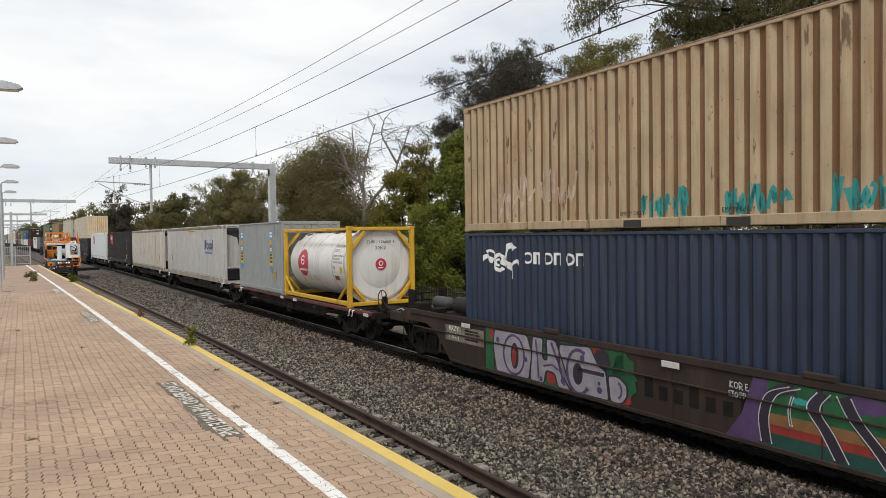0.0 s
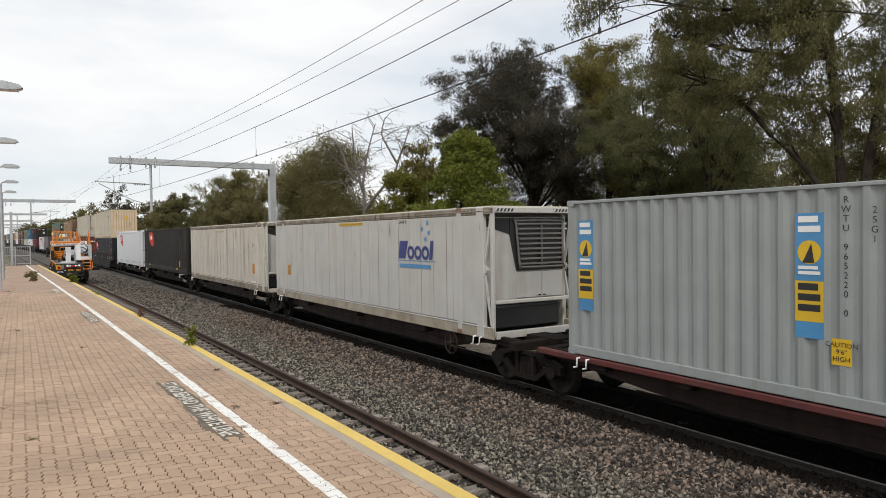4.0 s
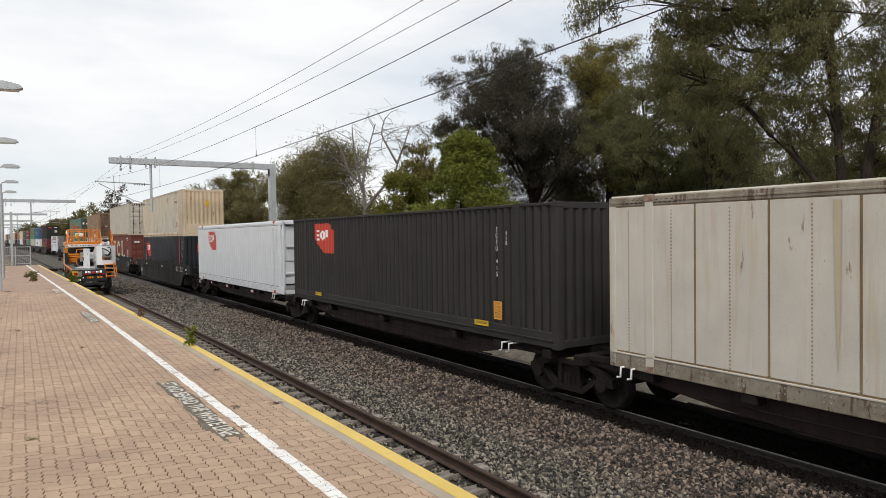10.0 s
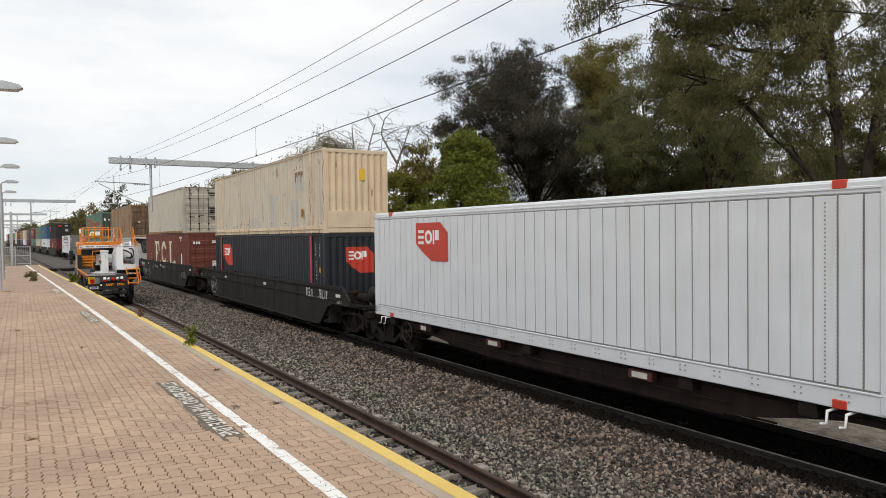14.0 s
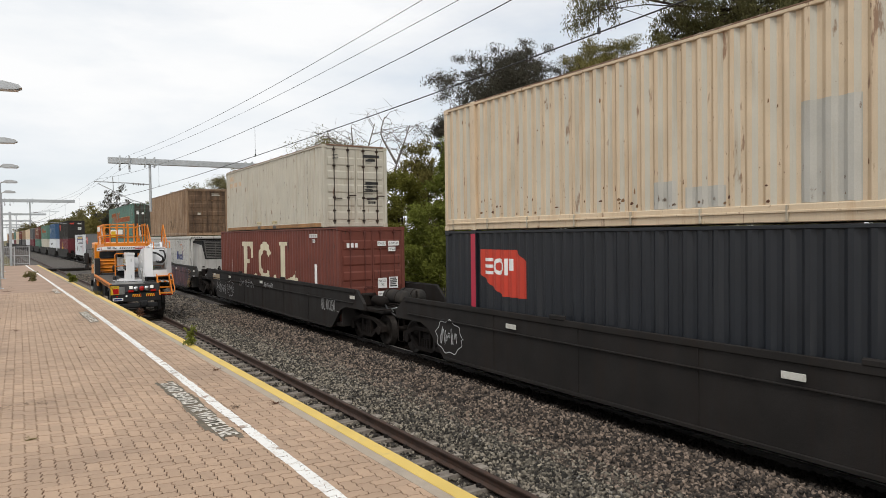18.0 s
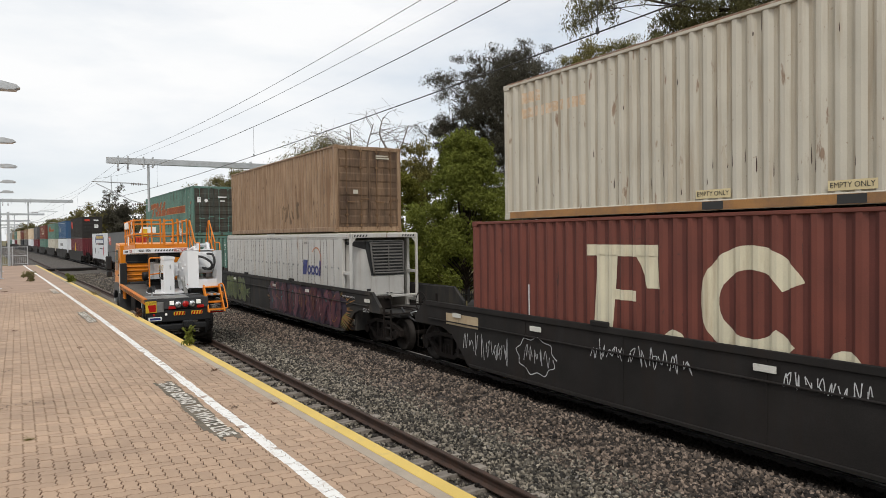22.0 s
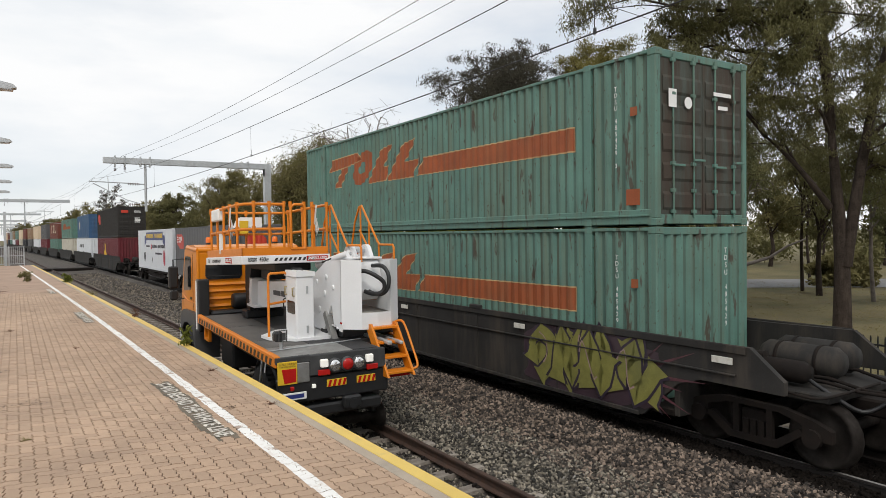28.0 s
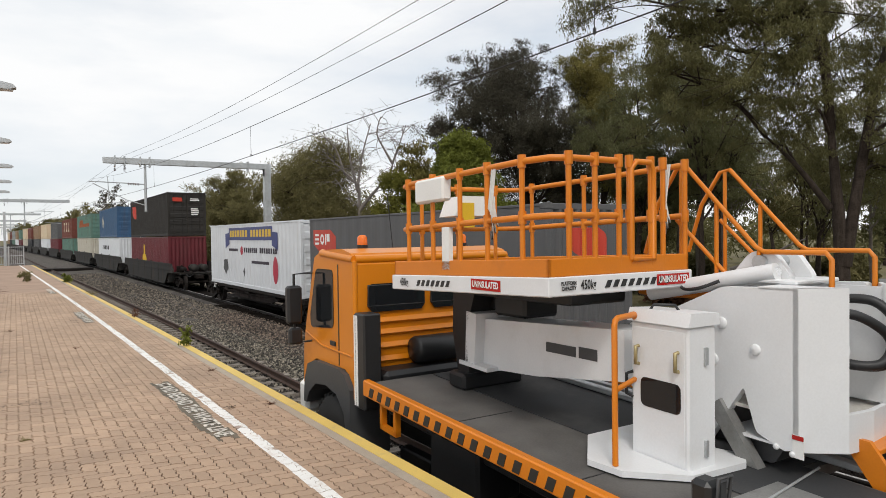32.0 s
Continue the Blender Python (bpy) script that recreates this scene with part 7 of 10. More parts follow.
paint_on("graffiti_tag", [q for pts in scrawl(-5.25, -4.45, .58, .98, 5, rg, 1.9) for q in ribbon(pts, .016)] + ribbon(smooth(blob(-4.85, .77, .56, .36, rg), 3), .018), m_gwhite, wH, sdH, "white spray tag")
reflectors(wH, (4.8, 0, -8.9, 7.6), 1.32, -1.50)
part("rust_panel", Shape().box(-1.475, -1.462, 6.8, 8.1, 1.08, 1.34), m_tan, wH, "bare rusty patch")

wI, sdI = well_wagon("grey well wagon under burgundy graffiti", 149.4, 9.6, m_wellgrey, tanks=False)
handwheel(wI, -.35, -10.0, 1.28, .28, mat=m_under)
part("handbrake_stand", Shape().box(-.24, -.12, -10.06, -9.94, .9, 1.34, .02), m_under, wI)
for k in range(3):
    part("end_step", Shape().box(-1.42, -1.30, -10.15, -9.75, .30 + .3 * k, .33 + .3 * k, .006), m_under, wI)
part("end_ladder_side", Shape().box(-1.42, -1.38, -10.17, -10.13, .28, 1.15, .006).box(-1.42, -1.38, -9.77, -9.73, .28, 1.15, .006), m_under, wI)
cI, sdi, eni, hI = reefer("white riveted refrigerated container in a well wagon", 142.2, 156.4, .40, 2.88, m_offwhite, ribs=24, seam=m_seam, gap=.017, bay=True)
flatI = ("side", sdi[1], 0, 0, 0)
paint_on("logo_word_shape", slant_word(3.0, 4.75, 1.42, 1.95), m_randblue, cI, flatI, "dark blue slanted brand word as plain shapes")
paint_on("logo_arc", ring_polys(4.3, 1.95, .42, .46, -.9, 2.4, 18), m_gorange, cI, flatI, "thin orange arc")
write_on("183", 3.4, 2.55, .12, m_ink, cI, flatI, width=.4)
write_on("DO NOT STACK 20' CONTAINERS ON ROOF", -.15, 2.70, .07, m_ink, cI, flatI, width=1.7)
rv = Shape()
for i in range(24):
    rv.cyl((-1.232, -6.2 + i * .52, 1.75), (-1.255, -6.2 + i * .52, 1.75), .03, 8)
tagged(part("vent_plug", rv, m_grey, cI), kind="stuff")
cI2, sdi2, eni2 = box_container("c", "weathered brown corrugated container on a white cooled one", 149.4, 3.31, 12.19, 2.86, m_brown, recess=m_brownshade, doors=True, doorpaint=surf("rusted_brown_door", (0.175, 0.108, 0.062), .7, var=.25, dirt=(.04, .024, .017), amount=.62, streak=.6, dscale=1.1), bars_mat=m_brownshade, pitch=.26)
paint_on("graffiti_tag", [q for pts in scrawl(.9, 2.9, .25, 1.2, 4, rg, 1.2) for q in ribbon(pts, .06)], surf("faded_dark_tag", (0.14, 0.09, 0.05), .65, var=.2), cI2, sdi2, "faded dark spray tag")
write_on("AUSU 411271 2", 5.2, 1.7, .13, m_ink, cI2, ("side", sdi2[1]), upright=True)
paint_on("door_print", bars(.5, 2.5, .5, .15, 2) + bars(-.5, 1.3, .2, .2, 1), m_ivory, cI2, ("end", -6.14, 0, 0, 0))
rg = random.Random(21)
flare(wI, sdI, 6.6, .85, 14, .3, 1.9, m_gyellow, rg)
flare(wI, (sdI[0], sdI[1] - .001, 0, 0, 0), 6.5, .85, 8, .3, 1.5, m_golive, rg)
flare(wI, sdI, .5, .85, 9, .3, .9, m_gyellow, rg, 2.0, 4.2)
graffiti(wI, (sdI[0], sdI[1] - .002, 0, 0, 0), .2, 6.9, .28, 1.44, 11, m_gpink, m_gdark, rg, m_gdark, .26, [m_gyellow, m_gcyan, m_gdust, m_gyellow], .1, m_gmauve)
graffiti(wI, sdI, -6.3, -3.3, .32, 1.4, 5, m_gmoss, m_gdark, rg, None, .17, [m_golive], .06)
flare(wI, sdI, -3.4, .8, 6, .1, 1.1, m_gmoss, rg, -.7, .5)
reflectors(wI, (-.7, 4.8, -4.2, -8.9), 1.30, -1.50)
write_on("5035-2", 8.75, 1.0, .15, m_gwhite, wI, sdI)
write_on("MAX 920MM WHEELS", 7.6, 1.33, .075, m_gwhite, wI, ("side", sdI[1] - .04), width=.9)

wJ, sdJ = well_wagon("dark grey well wagon with olive and blue graffiti", 171.0, 9.6, m_wellgrey)
for z0, H in ((.40, 2.88), (3.30, 2.90)):
    c, sdj, enj = box_container("c", "faded green corrugated container with an orange band" + (", stacked on top" if z0 > 1 else ", in a well wagon"), 171.33, z0, 15.29, H, m_teal, recess=m_tealshade, ext48=True, doors=z0 > 1, doorpaint=m_tealdark, bars_mat=m_teal, pitch=.24, rail_h=.27)
    k = .0 if z0 > 1 else -.08
    t1 = [[(-6.0, .55), (-5.75, .93), (-3.85, .99), (-3.65, .74), (-4.5, .64)], [(-5.0, .6), (-4.5, .64), (-5.15, .02), (-5.62, .02)]]
    oval = [[(-3.58 + .62 * f_ * math.cos(a_) + .26 * f_ * math.sin(a_), .50 + .50 * f_ * math.sin(a_)) for a_ in [6.28319 * j / 22 for j in range(22)]] for f_ in (1.0, .36)]
    t1 += [[oval[0][j], oval[0][(j + 1) % 22], oval[1][(j + 1) % 22], oval[1][j]] for j in range(22)]
    t1 += [[(-3.2, .0), (-2.62, .64), (-2.32, .92), (-1.72, 1.0), (-2.02, .62), (-2.24, .4), (-1.9, .42), (-2.1, .02)],
           [(-2.02, .0), (-1.4, .64), (-1.1, .92), (-.44, 1.0), (-.78, .62), (-1.02, .43), (-.26, .45), (-.60, .0)],
           [(-.40, .02), (-.04, .45), (5.4, .45), (5.4, .0)]]
    t1 = [[(u, 1.41 + .99 * v + k) for u, v in pl] for pl in t1]
    t1 = [[(u + .33, v) for u, v in pl] for pl in t1]
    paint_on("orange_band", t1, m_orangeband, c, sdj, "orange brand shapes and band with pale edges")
    ed = []
    for pl in t1[-3:] + t1[:2]:
        ed += ribbon(pl + [pl[0]], .026)
    paint_on("band_edge", ed, m_bandedge, c, (sdj[0], sdj[1] - .003, *sdj[2:]))
    write_on("TDSU 485429 3", 6.78, 1.7, .11, m_print, c, ("side", sdj[1]), upright=True)
    paint_on("rust_patch", [rect(7.0, 7.3, .35, .62), rect(7.1, 7.25, 1.85, 2.0)], m_orangeband, c, ("side", sdj[1], 0, 0, 0))
    if z0 > 1:
        paint_on("door_print", [disc(-.45, 2.05, .1, 14), rect(-.95, -.75, 1.95, 2.25)] + bars(.5, 2.25, .55, .1, 1) + bars(.5, 2.02, .3, .1, 1), m_print, c, ("end", -7.67, 0, 0, 0))
    else:
        write_on("TDSU 485429", .6, 1.8, .13, m_print, c, ("end", enj[1]), upright=True)
rg = random.Random(31)
graffiti(wJ, sdJ, 4.35, 7.4, .28, 1.44, 4, m_golive, m_gdark, rg, m_gplum, .30, [m_gdust, m_golive], .09)
flare(wJ, sdJ, 7.0, .85, 6, .2, 1.6, m_gpink, rg)
paint_on("graffiti_cloud", [blob(-3.7, .85, 2.3, .60, rg)], m_gplum, wJ, sdJ)
sprayed(wJ, (sdJ[0], sdJ[1] - .002), "OABS!", -5.7, -1.75, .30, 1.44, m_gblue, m_gdark, .27, rg, .07, None, [m_gyellow, m_sky, m_gwhite], "blue bubble letters with dark rims")
sprayed(wJ, (sdJ[0], sdJ[1] - .004), "MIR", -1.45, -.95, 1.0, 1.3, m_gwhite, m_gwhite, .035, rg, 0, None, None, "white spray tag")
paint_on("graffiti_cloud", [blob(-1.62, .78, .16, .12, rg)], m_gyellow, wJ, (sdJ[0], sdJ[1] - .0005, 0, 0, 0))
reflectors(wJ, (3.2, -4.1, -8.7, .6), 1.34, -1.50)

# further back: two flats, then doubled wells that dwindle with distance
wK, sdK, midK = flat_wagon("dark skeletal wagon under a dark grey curtain-sided container", 187.8, 201.5, m_under, True, True, 189.6, spin=False)
cK, sdk, enk = box_container("c", "dark grey container with a red emblem and pale corrugated end", 194.9, .90, 12.4, 2.9, m_darkgrey, depth=.008, pitch=.6, rails_mat=m_darkgrey)
paint_on("emblem_field", [emblem_red(-5.9, 2.5, .65, 1.9)], m_red, cK, sdk)
paint_on("emblem_mark", three_marks(-5.75, 2.0, 1.35, .36), m_print, cK, (sdk[0], sdk[1] - .003, *sdk[2:]))
paint_on("emblem_field", [emblem_red(-.5, 2.4, .6, 1.0)], m_red, cK, enk)
wL, sdL, midL = flat_wagon("black skeletal wagon under a white signwritten container", 201.6, 215.4, m_under, True, True, 203.5, spin=False)
cL, sdl, enl = box_container("c", "white ribbed container with a gold and dark blue transport banner", 208.4, .90, 12.7, 2.9, m_reefer, pitch=.42, depth=.018, doors=True, bars_mat=m_galv)
fl = ("side", sdl[1], 0, 0, 0)
paint_on("banner", [rect(-3.0, 3.3, 2.15, 2.72), [(-3.6, 1.75), (-2.9, 1.95), (-2.9, 2.5), (-3.6, 2.45)], [(3.2, 1.95), (3.9, 1.75), (3.9, 2.45), (3.2, 2.5)]], m_randblue, cL, fl, "dark blue banner")
paint_on("banner_word_shape", [rect(-2.8 + i * .4, -2.5 + i * .4, 2.3, 2.6) for i in range(15) if i != 7], m_label, cL, ("side", sdl[1] - .003, 0, 0, 0))
paint_on("brand_shapes", [rect(-.6 + i * .28, -.4 + i * .28, 1.6, 1.82) for i in range(16) if i != 7] + bars(-2.2, 1.7, 1.6, .12, 1, 0) + bars(1.8, 1.2, 2.6, .12, 1, 0), m_gdark, cL, fl)
paint_on("round_emblem", [disc(-.95, 1.68, .2, 16), disc(3.6, .95, .3, 20, .55)], m_crimson, cL, fl)
paint_on("crest_shape", [[(-3.9, 1.2), (-3.3, 1.25), (-3.2, .8), (-3.6, .5), (-4.0, .8)], [(-.6, .95), (-.45, .75), (-.6, .5), (-.75, .75)]], m_greyplastic, cL, fl)
back = [(233.0, m_maroon, m_char, "maroon container below a charcoal one"), (254.4, m_reefer, m_seablue, "white container below a blue one"), (275.7, m_ivory, m_teal, "pale container below a green one"),
        (297.0, m_teal, m_fcl, "green container below a red one"), (318.3, m_maroon, m_darkgrey, "maroon container below a grey one"), (339.6, m_reefer, m_cream, "white container below a cream one"),
        (361, m_darkgrey, m_brown, "grey container below a brown one"), (382, m_navy, m_fcl, "navy container below a red one"), (403.5, m_ivory, m_cream, "ivory container below a cream one"), (425, m_maroon, m_teal, "maroon container below a green one"),
        (446, m_reefer, m_brown, "white container below a brown one"), (467.5, m_teal, m_grey, "green container below a grey one"), (489, m_navy, m_fcl, "navy container below a red one"), (510, m_brown, m_cream, "brown container below a cream one")]
for i, (s0, lo, up, lab) in enumerate(back):
    w, sdw = well_wagon("grey well wagon carrying a " + lab, s0, 9.6, m_wellgrey, spin=False)
    a, sda, ena = box_container("c", lab.split(" below")[0] + " in a well wagon", s0, .40, 14.63, 2.88, lo, ext48=False)
    b, sdb, enb = box_container("c", lab.split("below a ")[1].replace(" one", "") + " corrugated container stacked on another", s0, 3.30, 14.63 if i % 3 != 1 else 12.19, 2.90, up, doors=True, bars_mat=up)
    if i == 0:
        paint_on("gold_crest", [[(-2.6, .9), (-.5, .9), (-.9, 1.5), (-1.2, 1.6), (-1.3, 2.2), (-1.55, 2.4), (-1.8, 2.2), (-1.9, 1.6), (-2.2, 1.5)]], m_label, a, sda)
        paint_on("emblem_field", [emblem_red(-6.6, 2.45, .75, 1.9)], m_red, b, sdb)
        paint_on("emblem_field", [rect(-.9, -.3, 2.3, 2.55)], m_red, b, ("end", -7.36, 0, 0, 0))
        paint_on("door_print", bars(.5, 2.4, .6, .2, 2) + bars(.5, 1.6, .5, .5, 4), m_print, b, ("end", -7.36, 0, 0, 0))
    elif i == 1:
        paint_on("crest_shape", [disc(-3.5, 1.6, .35, 14, .6)], m_letter, b, sdb)
        paint_on("brand_shapes", [rect(-4 + k * .5, -3.65 + k * .5, 1.7, 2.1) for k in range(9)], m_greyplastic, a, sda)
    elif i == 2:
        paint_on("orange_band", [[(-5, 1.4), (-4, 2.3), (-1, 2.3), (-.5, 1.8), (5.7, 1.8), (5.7, 1.4)]], m_orangeband, b, sdb)
    elif i == 3:
        paint_on("block_shapes", [rect(-4, -3.5, 1, 2.4), rect(-4, -2.6, 2.1, 2.4), rect(-1, -.5, 1, 2.4), rect(-1, .4, 2.1, 2.4), rect(-1, .4, 1, 1.3), rect(2, 2.5, 1, 2.4), rect(2, 3.4, 1, 1.3)], m_letter, b, sdb)


# ---- the road-rail work truck on the near track; local x across, y ahead of its tail, z up from the rails ----
TRUCK_Y0 = 63.7
truck = thing("work_truck", "orange road-rail truck with a white boom, backing along the track", "truck")
T = truck
part("chassis", Shape().box(-.42, -.30, .1, 6.4, .72, .98, .02).box(.30, .42, .1, 6.4, .72, .98, .02).box(-.42, .42, .3, .5, .72, .98).box(-.42, .42, 3.2, 3.4, .72, .98), m_plastic, T)
deck = part("deck", Shape().ext([(-1.16, .02), (.50, .02), (.50, .80), (1.16, .80), (1.16, 4.75), (-1.16, 4.75)], "z", 1.40, 1.485), m_deck, T, "worn grey steel deck")
for y in (1.55, 3.1):
    part("deck_seam", Shape().box(-1.15, -.5, y - .006, y + .006, 1.484, 1.488), m_plastic, deck)
part("deck_mat", Shape().ext([(-.38, .05), (.46, .05), (.46, .86), (1.1, .86), (1.1, 4.70), (-.38, 4.70)], "z", 1.487, 1.496), m_deckmat, T, "dark rubber deck mat")
part("tail_plate", Shape().box(-1.15, .02, .03, .78, 1.489, 1.499), m_plate, T, "worn checker plate tread strip")
part("side_rail", Shape().box(-1.24, -1.155, .0, 4.78, 1.345, 1.52, .012), m_orange, T, "orange deck edge with black chevrons")
part("side_rail", Shape().box(1.155, 1.24, .75, 4.78, 1.345, 1.52, .012), m_orange, T)
for i in range(24):
    y = .18 + i * .19
    part("chevron", Shape().ext([(y, 1.37), (y + .085, 1.37), (y + .045, 1.47), (y - .04, 1.47)][::-1], "x", -1.246, -1.238), m_ink, T)
for y in (.1, 1.2, 2.3, 3.4, 4.5):
    part("deck_beam", Shape().box(-1.1, 1.1 if y > 1 else .44, y, y + .12, 1.25, 1.4), m_plastic, T)
part("underbody", Shape().box(-.98, 1.0, .9, 4.7, 1.12, 1.3, .03), m_plastic, T)
# tail
part("tail_frame", Shape().box(-.72, .56, -.03, .04, 1.18, 1.49, .012).box(-1.24, -.70, -.03, .04, 1.40, 1.50, .01), m_deckmat, T, "dark steel tail panel")
part("tail_beam", Shape().box(-1.2, .62, -.01, .12, .80, 1.16, .02), m_plastic, T, "black rear under-run beam")
part("tail_side", Shape().box(-.92, -.72, -.035, .02, 1.10, 1.40, .01), m_plate, T)
sg = part("rear_marker_plate", Shape().box(-1.22, -.92, -.05, -.036, 1.10, 1.44, .004), m_label, T, "yellow and red rear marker plate")
part("marker_field", Shape().ext([(-1.12, 1.12), (-.94, 1.13), (-.94, 1.33), (-1.16, 1.33)], "y", -.054, -.048), m_taillamp, sg)
o = part("lettering", text_mesh("DO NOT OVERTAKE\nTURNING VEHICLE", .036, .27), m_ink, sg)
o.matrix_basis = pose(-1.07, -.054, 1.385, 90, 0, 0)
part("number_plate", Shape().box(-1.15, -.78, -.05, -.036, .86, .97, .004), m_print, T, "white number plate")
part("plate_bars", Shape().box(-1.11, -.82, -.054, -.049, .885, .945), m_randblue, T)
for x, z in ((-.50, 1.36), (.26, 1.36)):
    part("work_lamp", Shape().box(x - .06, x + .06, -.10, -.03, z - .06, z + .06, .012), m_headlight, T, "lit square rear lamp")
for x, mt in ((-.32, m_chrome), (-.11, m_taillamp), (.08, m_chrome)):
    l = part("round_lamp", Shape().lathe([(0, -.10), (.07, -.098), (.092, -.08), (.10, -.06), (.10, .0)], "y", (x, 0, 1.31), 20), mt, T)
    part("lamp_rim", Shape().lathe([(.095, -.085), (.112, -.08), (.112, .0), (.1, .0)], "y", (x, 0, 1.31), 20), m_greyplastic, l)
for x in (-.49, .32):
    part("tail_lamp", Shape().box(x - .1, x + .1, -.06, -.01, 1.17, 1.26, .012), m_taillamp, T, "red tail lamp")
for x in (-.66, -1.0):
    part("marker_lamp", Shape().box(x - .03, x + .03, -.06, -.02, 1.0, 1.06, .008), m_headlight if x > -.8 else m_taillamp, T)
for x in (-.28, .22):
    b = part("reflective_board", Shape().box(x - .16, x + .16, -.03, -.008, .98, 1.09, .004), m_label, T, "red and yellow striped board")
    st = Shape()
    for i in range(4):
        a = x - .15 + i * .08
        st.ext([(a, .985), (a + .04, .985), (a + .07, 1.085), (a + .03, 1.085)], "y", -.034, -.029)
    part("board_stripe", st, m_taillamp, b)
part("tow_gear", Shape().box(-.2, .1, -.12, .0, .62, .82, .03).box(-.9, .5, .0, .2, .55, .72, .03).cyl((-.05, -.14, .7), (-.05, .0, .7), .08, 10), m_plastic, T)
# running gear


def tyre(x, y, r=.48, w=.28, name="wheel"):
    t = part(name, Shape().lathe([(.26, -w / 2), (r - .05, -w / 2), (r, -w / 2 + .04), (r, w / 2 - .04), (r - .05, w / 2), (.26, w / 2)], "x", (0, 0, 0), 28), m_rubber, T, "black road tyre")
    tr = Shape()
    for i in range(28):
        a = 6.28319 * i / 28
        tr.box(-w * .42, w * .42, r * math.cos(a) - .02, r * math.cos(a) + .02, r * math.sin(a) - .02, r * math.sin(a) + .02)
    part("tread", tr, m_rubber, t)
    part("rim", Shape().lathe([(0, -w * .35), (.1, -w * .38), (.12, -w * .2), (.22, -w * .2), (.27, -w * .46), (.27, w * .4), (0, w * .4)], "x", (0, 0, 0), 24), m_greyplastic, t)
    t.matrix_basis = pose(x, y, r + .06)
    WHEELS.append((t, (x, y, r + .06), TRUCK_SPEED / r))


for x in (-.85, .85):
    tyre(x * 1.13, 5.95, .57, .30)
    tyre(x, 1.55)
for y in (.55, 4.35):
    w = part("rail_wheel", Shape().lathe([(0, -.86), (.1, -.86), (.12, -.76), (.21, -.76), (.21, -.73), (.18, -.72), (.178, -.62), (.08, -.62), (.08, .62), (.178, .62), (.18, .72), (.21, .73), (.21, .76), (.12, .76), (0, .86)], "x", (0, 0, 0), 20), m_wheel, T, "small steel guide wheels")
    w.matrix_basis = pose(0, y, .18)
    WHEELS.append((w, (0, y, .18), TRUCK_SPEED / .18))
    for xa in (-.7, .55):
        part("guide_arm", Shape().box(xa, xa + .15, y - .1, y + .6, .25, .75, .02), m_plastic, T)
for x in (-1, 1):
    part("mudguard", Shape().tube([(x * .85, 1.55 + .62 * math.cos(a), .56 + .62 * math.sin(a)) for a in [i * .35 for i in range(10)]], .05, 6), m_plastic, T)
    part("front_mudguard", Shape().ext([(5.22, .62), (5.24, 1.40), (5.40, 1.56), (5.6, 1.60), (6.3, 1.60), (6.55, 1.52), (6.66, 1.30), (6.70, 1.0), (6.60, 1.0), (6.50, 1.16), (6.28, 1.30), (5.95, 1.34), (5.62, 1.28), (5.42, 1.10), (5.36, .85), (5.36, .62)][::-1], "x", *sorted((x * .68, x * 1.19))), m_greyplastic, T, "dark grey plastic mudguard")
part("side_locker", Shape().box(-1.05, -.55, 2.9, 3.7, .75, 1.25, .03), m_plastic, T)
part("toolbox_frame", Shape().box(-1.18, -1.12, 4.15, 4.5, 1.05, 1.1).box(-1.18, -1.12, 4.15, 4.5, 1.3, 1.35).box(-1.18, -1.12, 4.15, 4.2, 1.05, 1.35).box(-1.18, -1.12, 4.45, 4.5, 1.05, 1.35), m_orange, T)
part("side_guard", Shape().tube([(-1.1, 1.0, 1.3), (-1.1, 1.2, .75), (-1.1, 2.0, .70)], .025, 6), m_galv, T)
# cab
cab = part("cab", Shape().ext([(5.2, 1.25), (5.2, 2.86), (5.30, 2.99), (5.55, 3.04), (6.15, 3.02), (6.42, 2.92), (6.74, 2.05), (6.84, 1.70), (6.86, 1.22), (6.66, 1.22), (6.60, 1.52), (6.4, 1.60), (5.5, 1.60), (5.38, 1.52), (5.30, 1.25)][::-1], "x", -1.12, 1.12), m_cab, T, "orange lorry cab")
bpy.context.view_layer.update()
part("cab_roof_edge", Shape().tube([(-1.10, 5.24, 2.92), (-1.10, 6.2, 2.98)], .05, 8).tube([(1.10, 5.24, 2.92), (1.10, 6.2, 2.98)], .05, 8).tube([(-1.10, 5.24, 2.92), (1.10, 5.24, 2.92)], .05, 8), m_cab, cab)
part("cab_corner", Shape().tube([(-1.11, 5.22, 1.3), (-1.11, 5.22, 2.9)], .035, 8).tube([(1.11, 5.22, 1.3), (1.11, 5.22, 2.9)], .035, 8), m_cab, cab)
for x0, x1 in ((-.96, -.20), (-.10, .62)):
    a = part("rear_window", Shape().ext([(x0 + .05, 2.30), (x1 - .05, 2.30), (x1, 2.36), (x1, 2.58), (x1 - .05, 2.63), (x0 + .05, 2.63), (x0, 2.58), (x0, 2.36)], "y", 5.17, 5.195), m_glass, cab, "dark tinted rear window")
    part("window_seal", Shape().tube([(x0, 5.18, 2.33), (x1, 5.18, 2.33), (x1, 5.18, 2.60), (x0, 5.18, 2.60), (x0, 5.18, 2.33)], .014, 6), m_plastic, a)
for z in (1.72, 1.88, 2.04, 2.18):
    part("panel_rib", Shape().ext([(5.16, z), (5.2, z - .03), (5.2, z + .05)], "x", -1.0 if z > 1.8 else -.95, 1.0), m_cab, cab)
part("side_window", Shape().ext(rounded([(5.82, 2.06), (6.56, 2.0), (6.58, 2.16), (6.36, 2.78), (5.82, 2.78)], .08), "x", -1.128, -1.118), m_glass, cab, "cab side window")
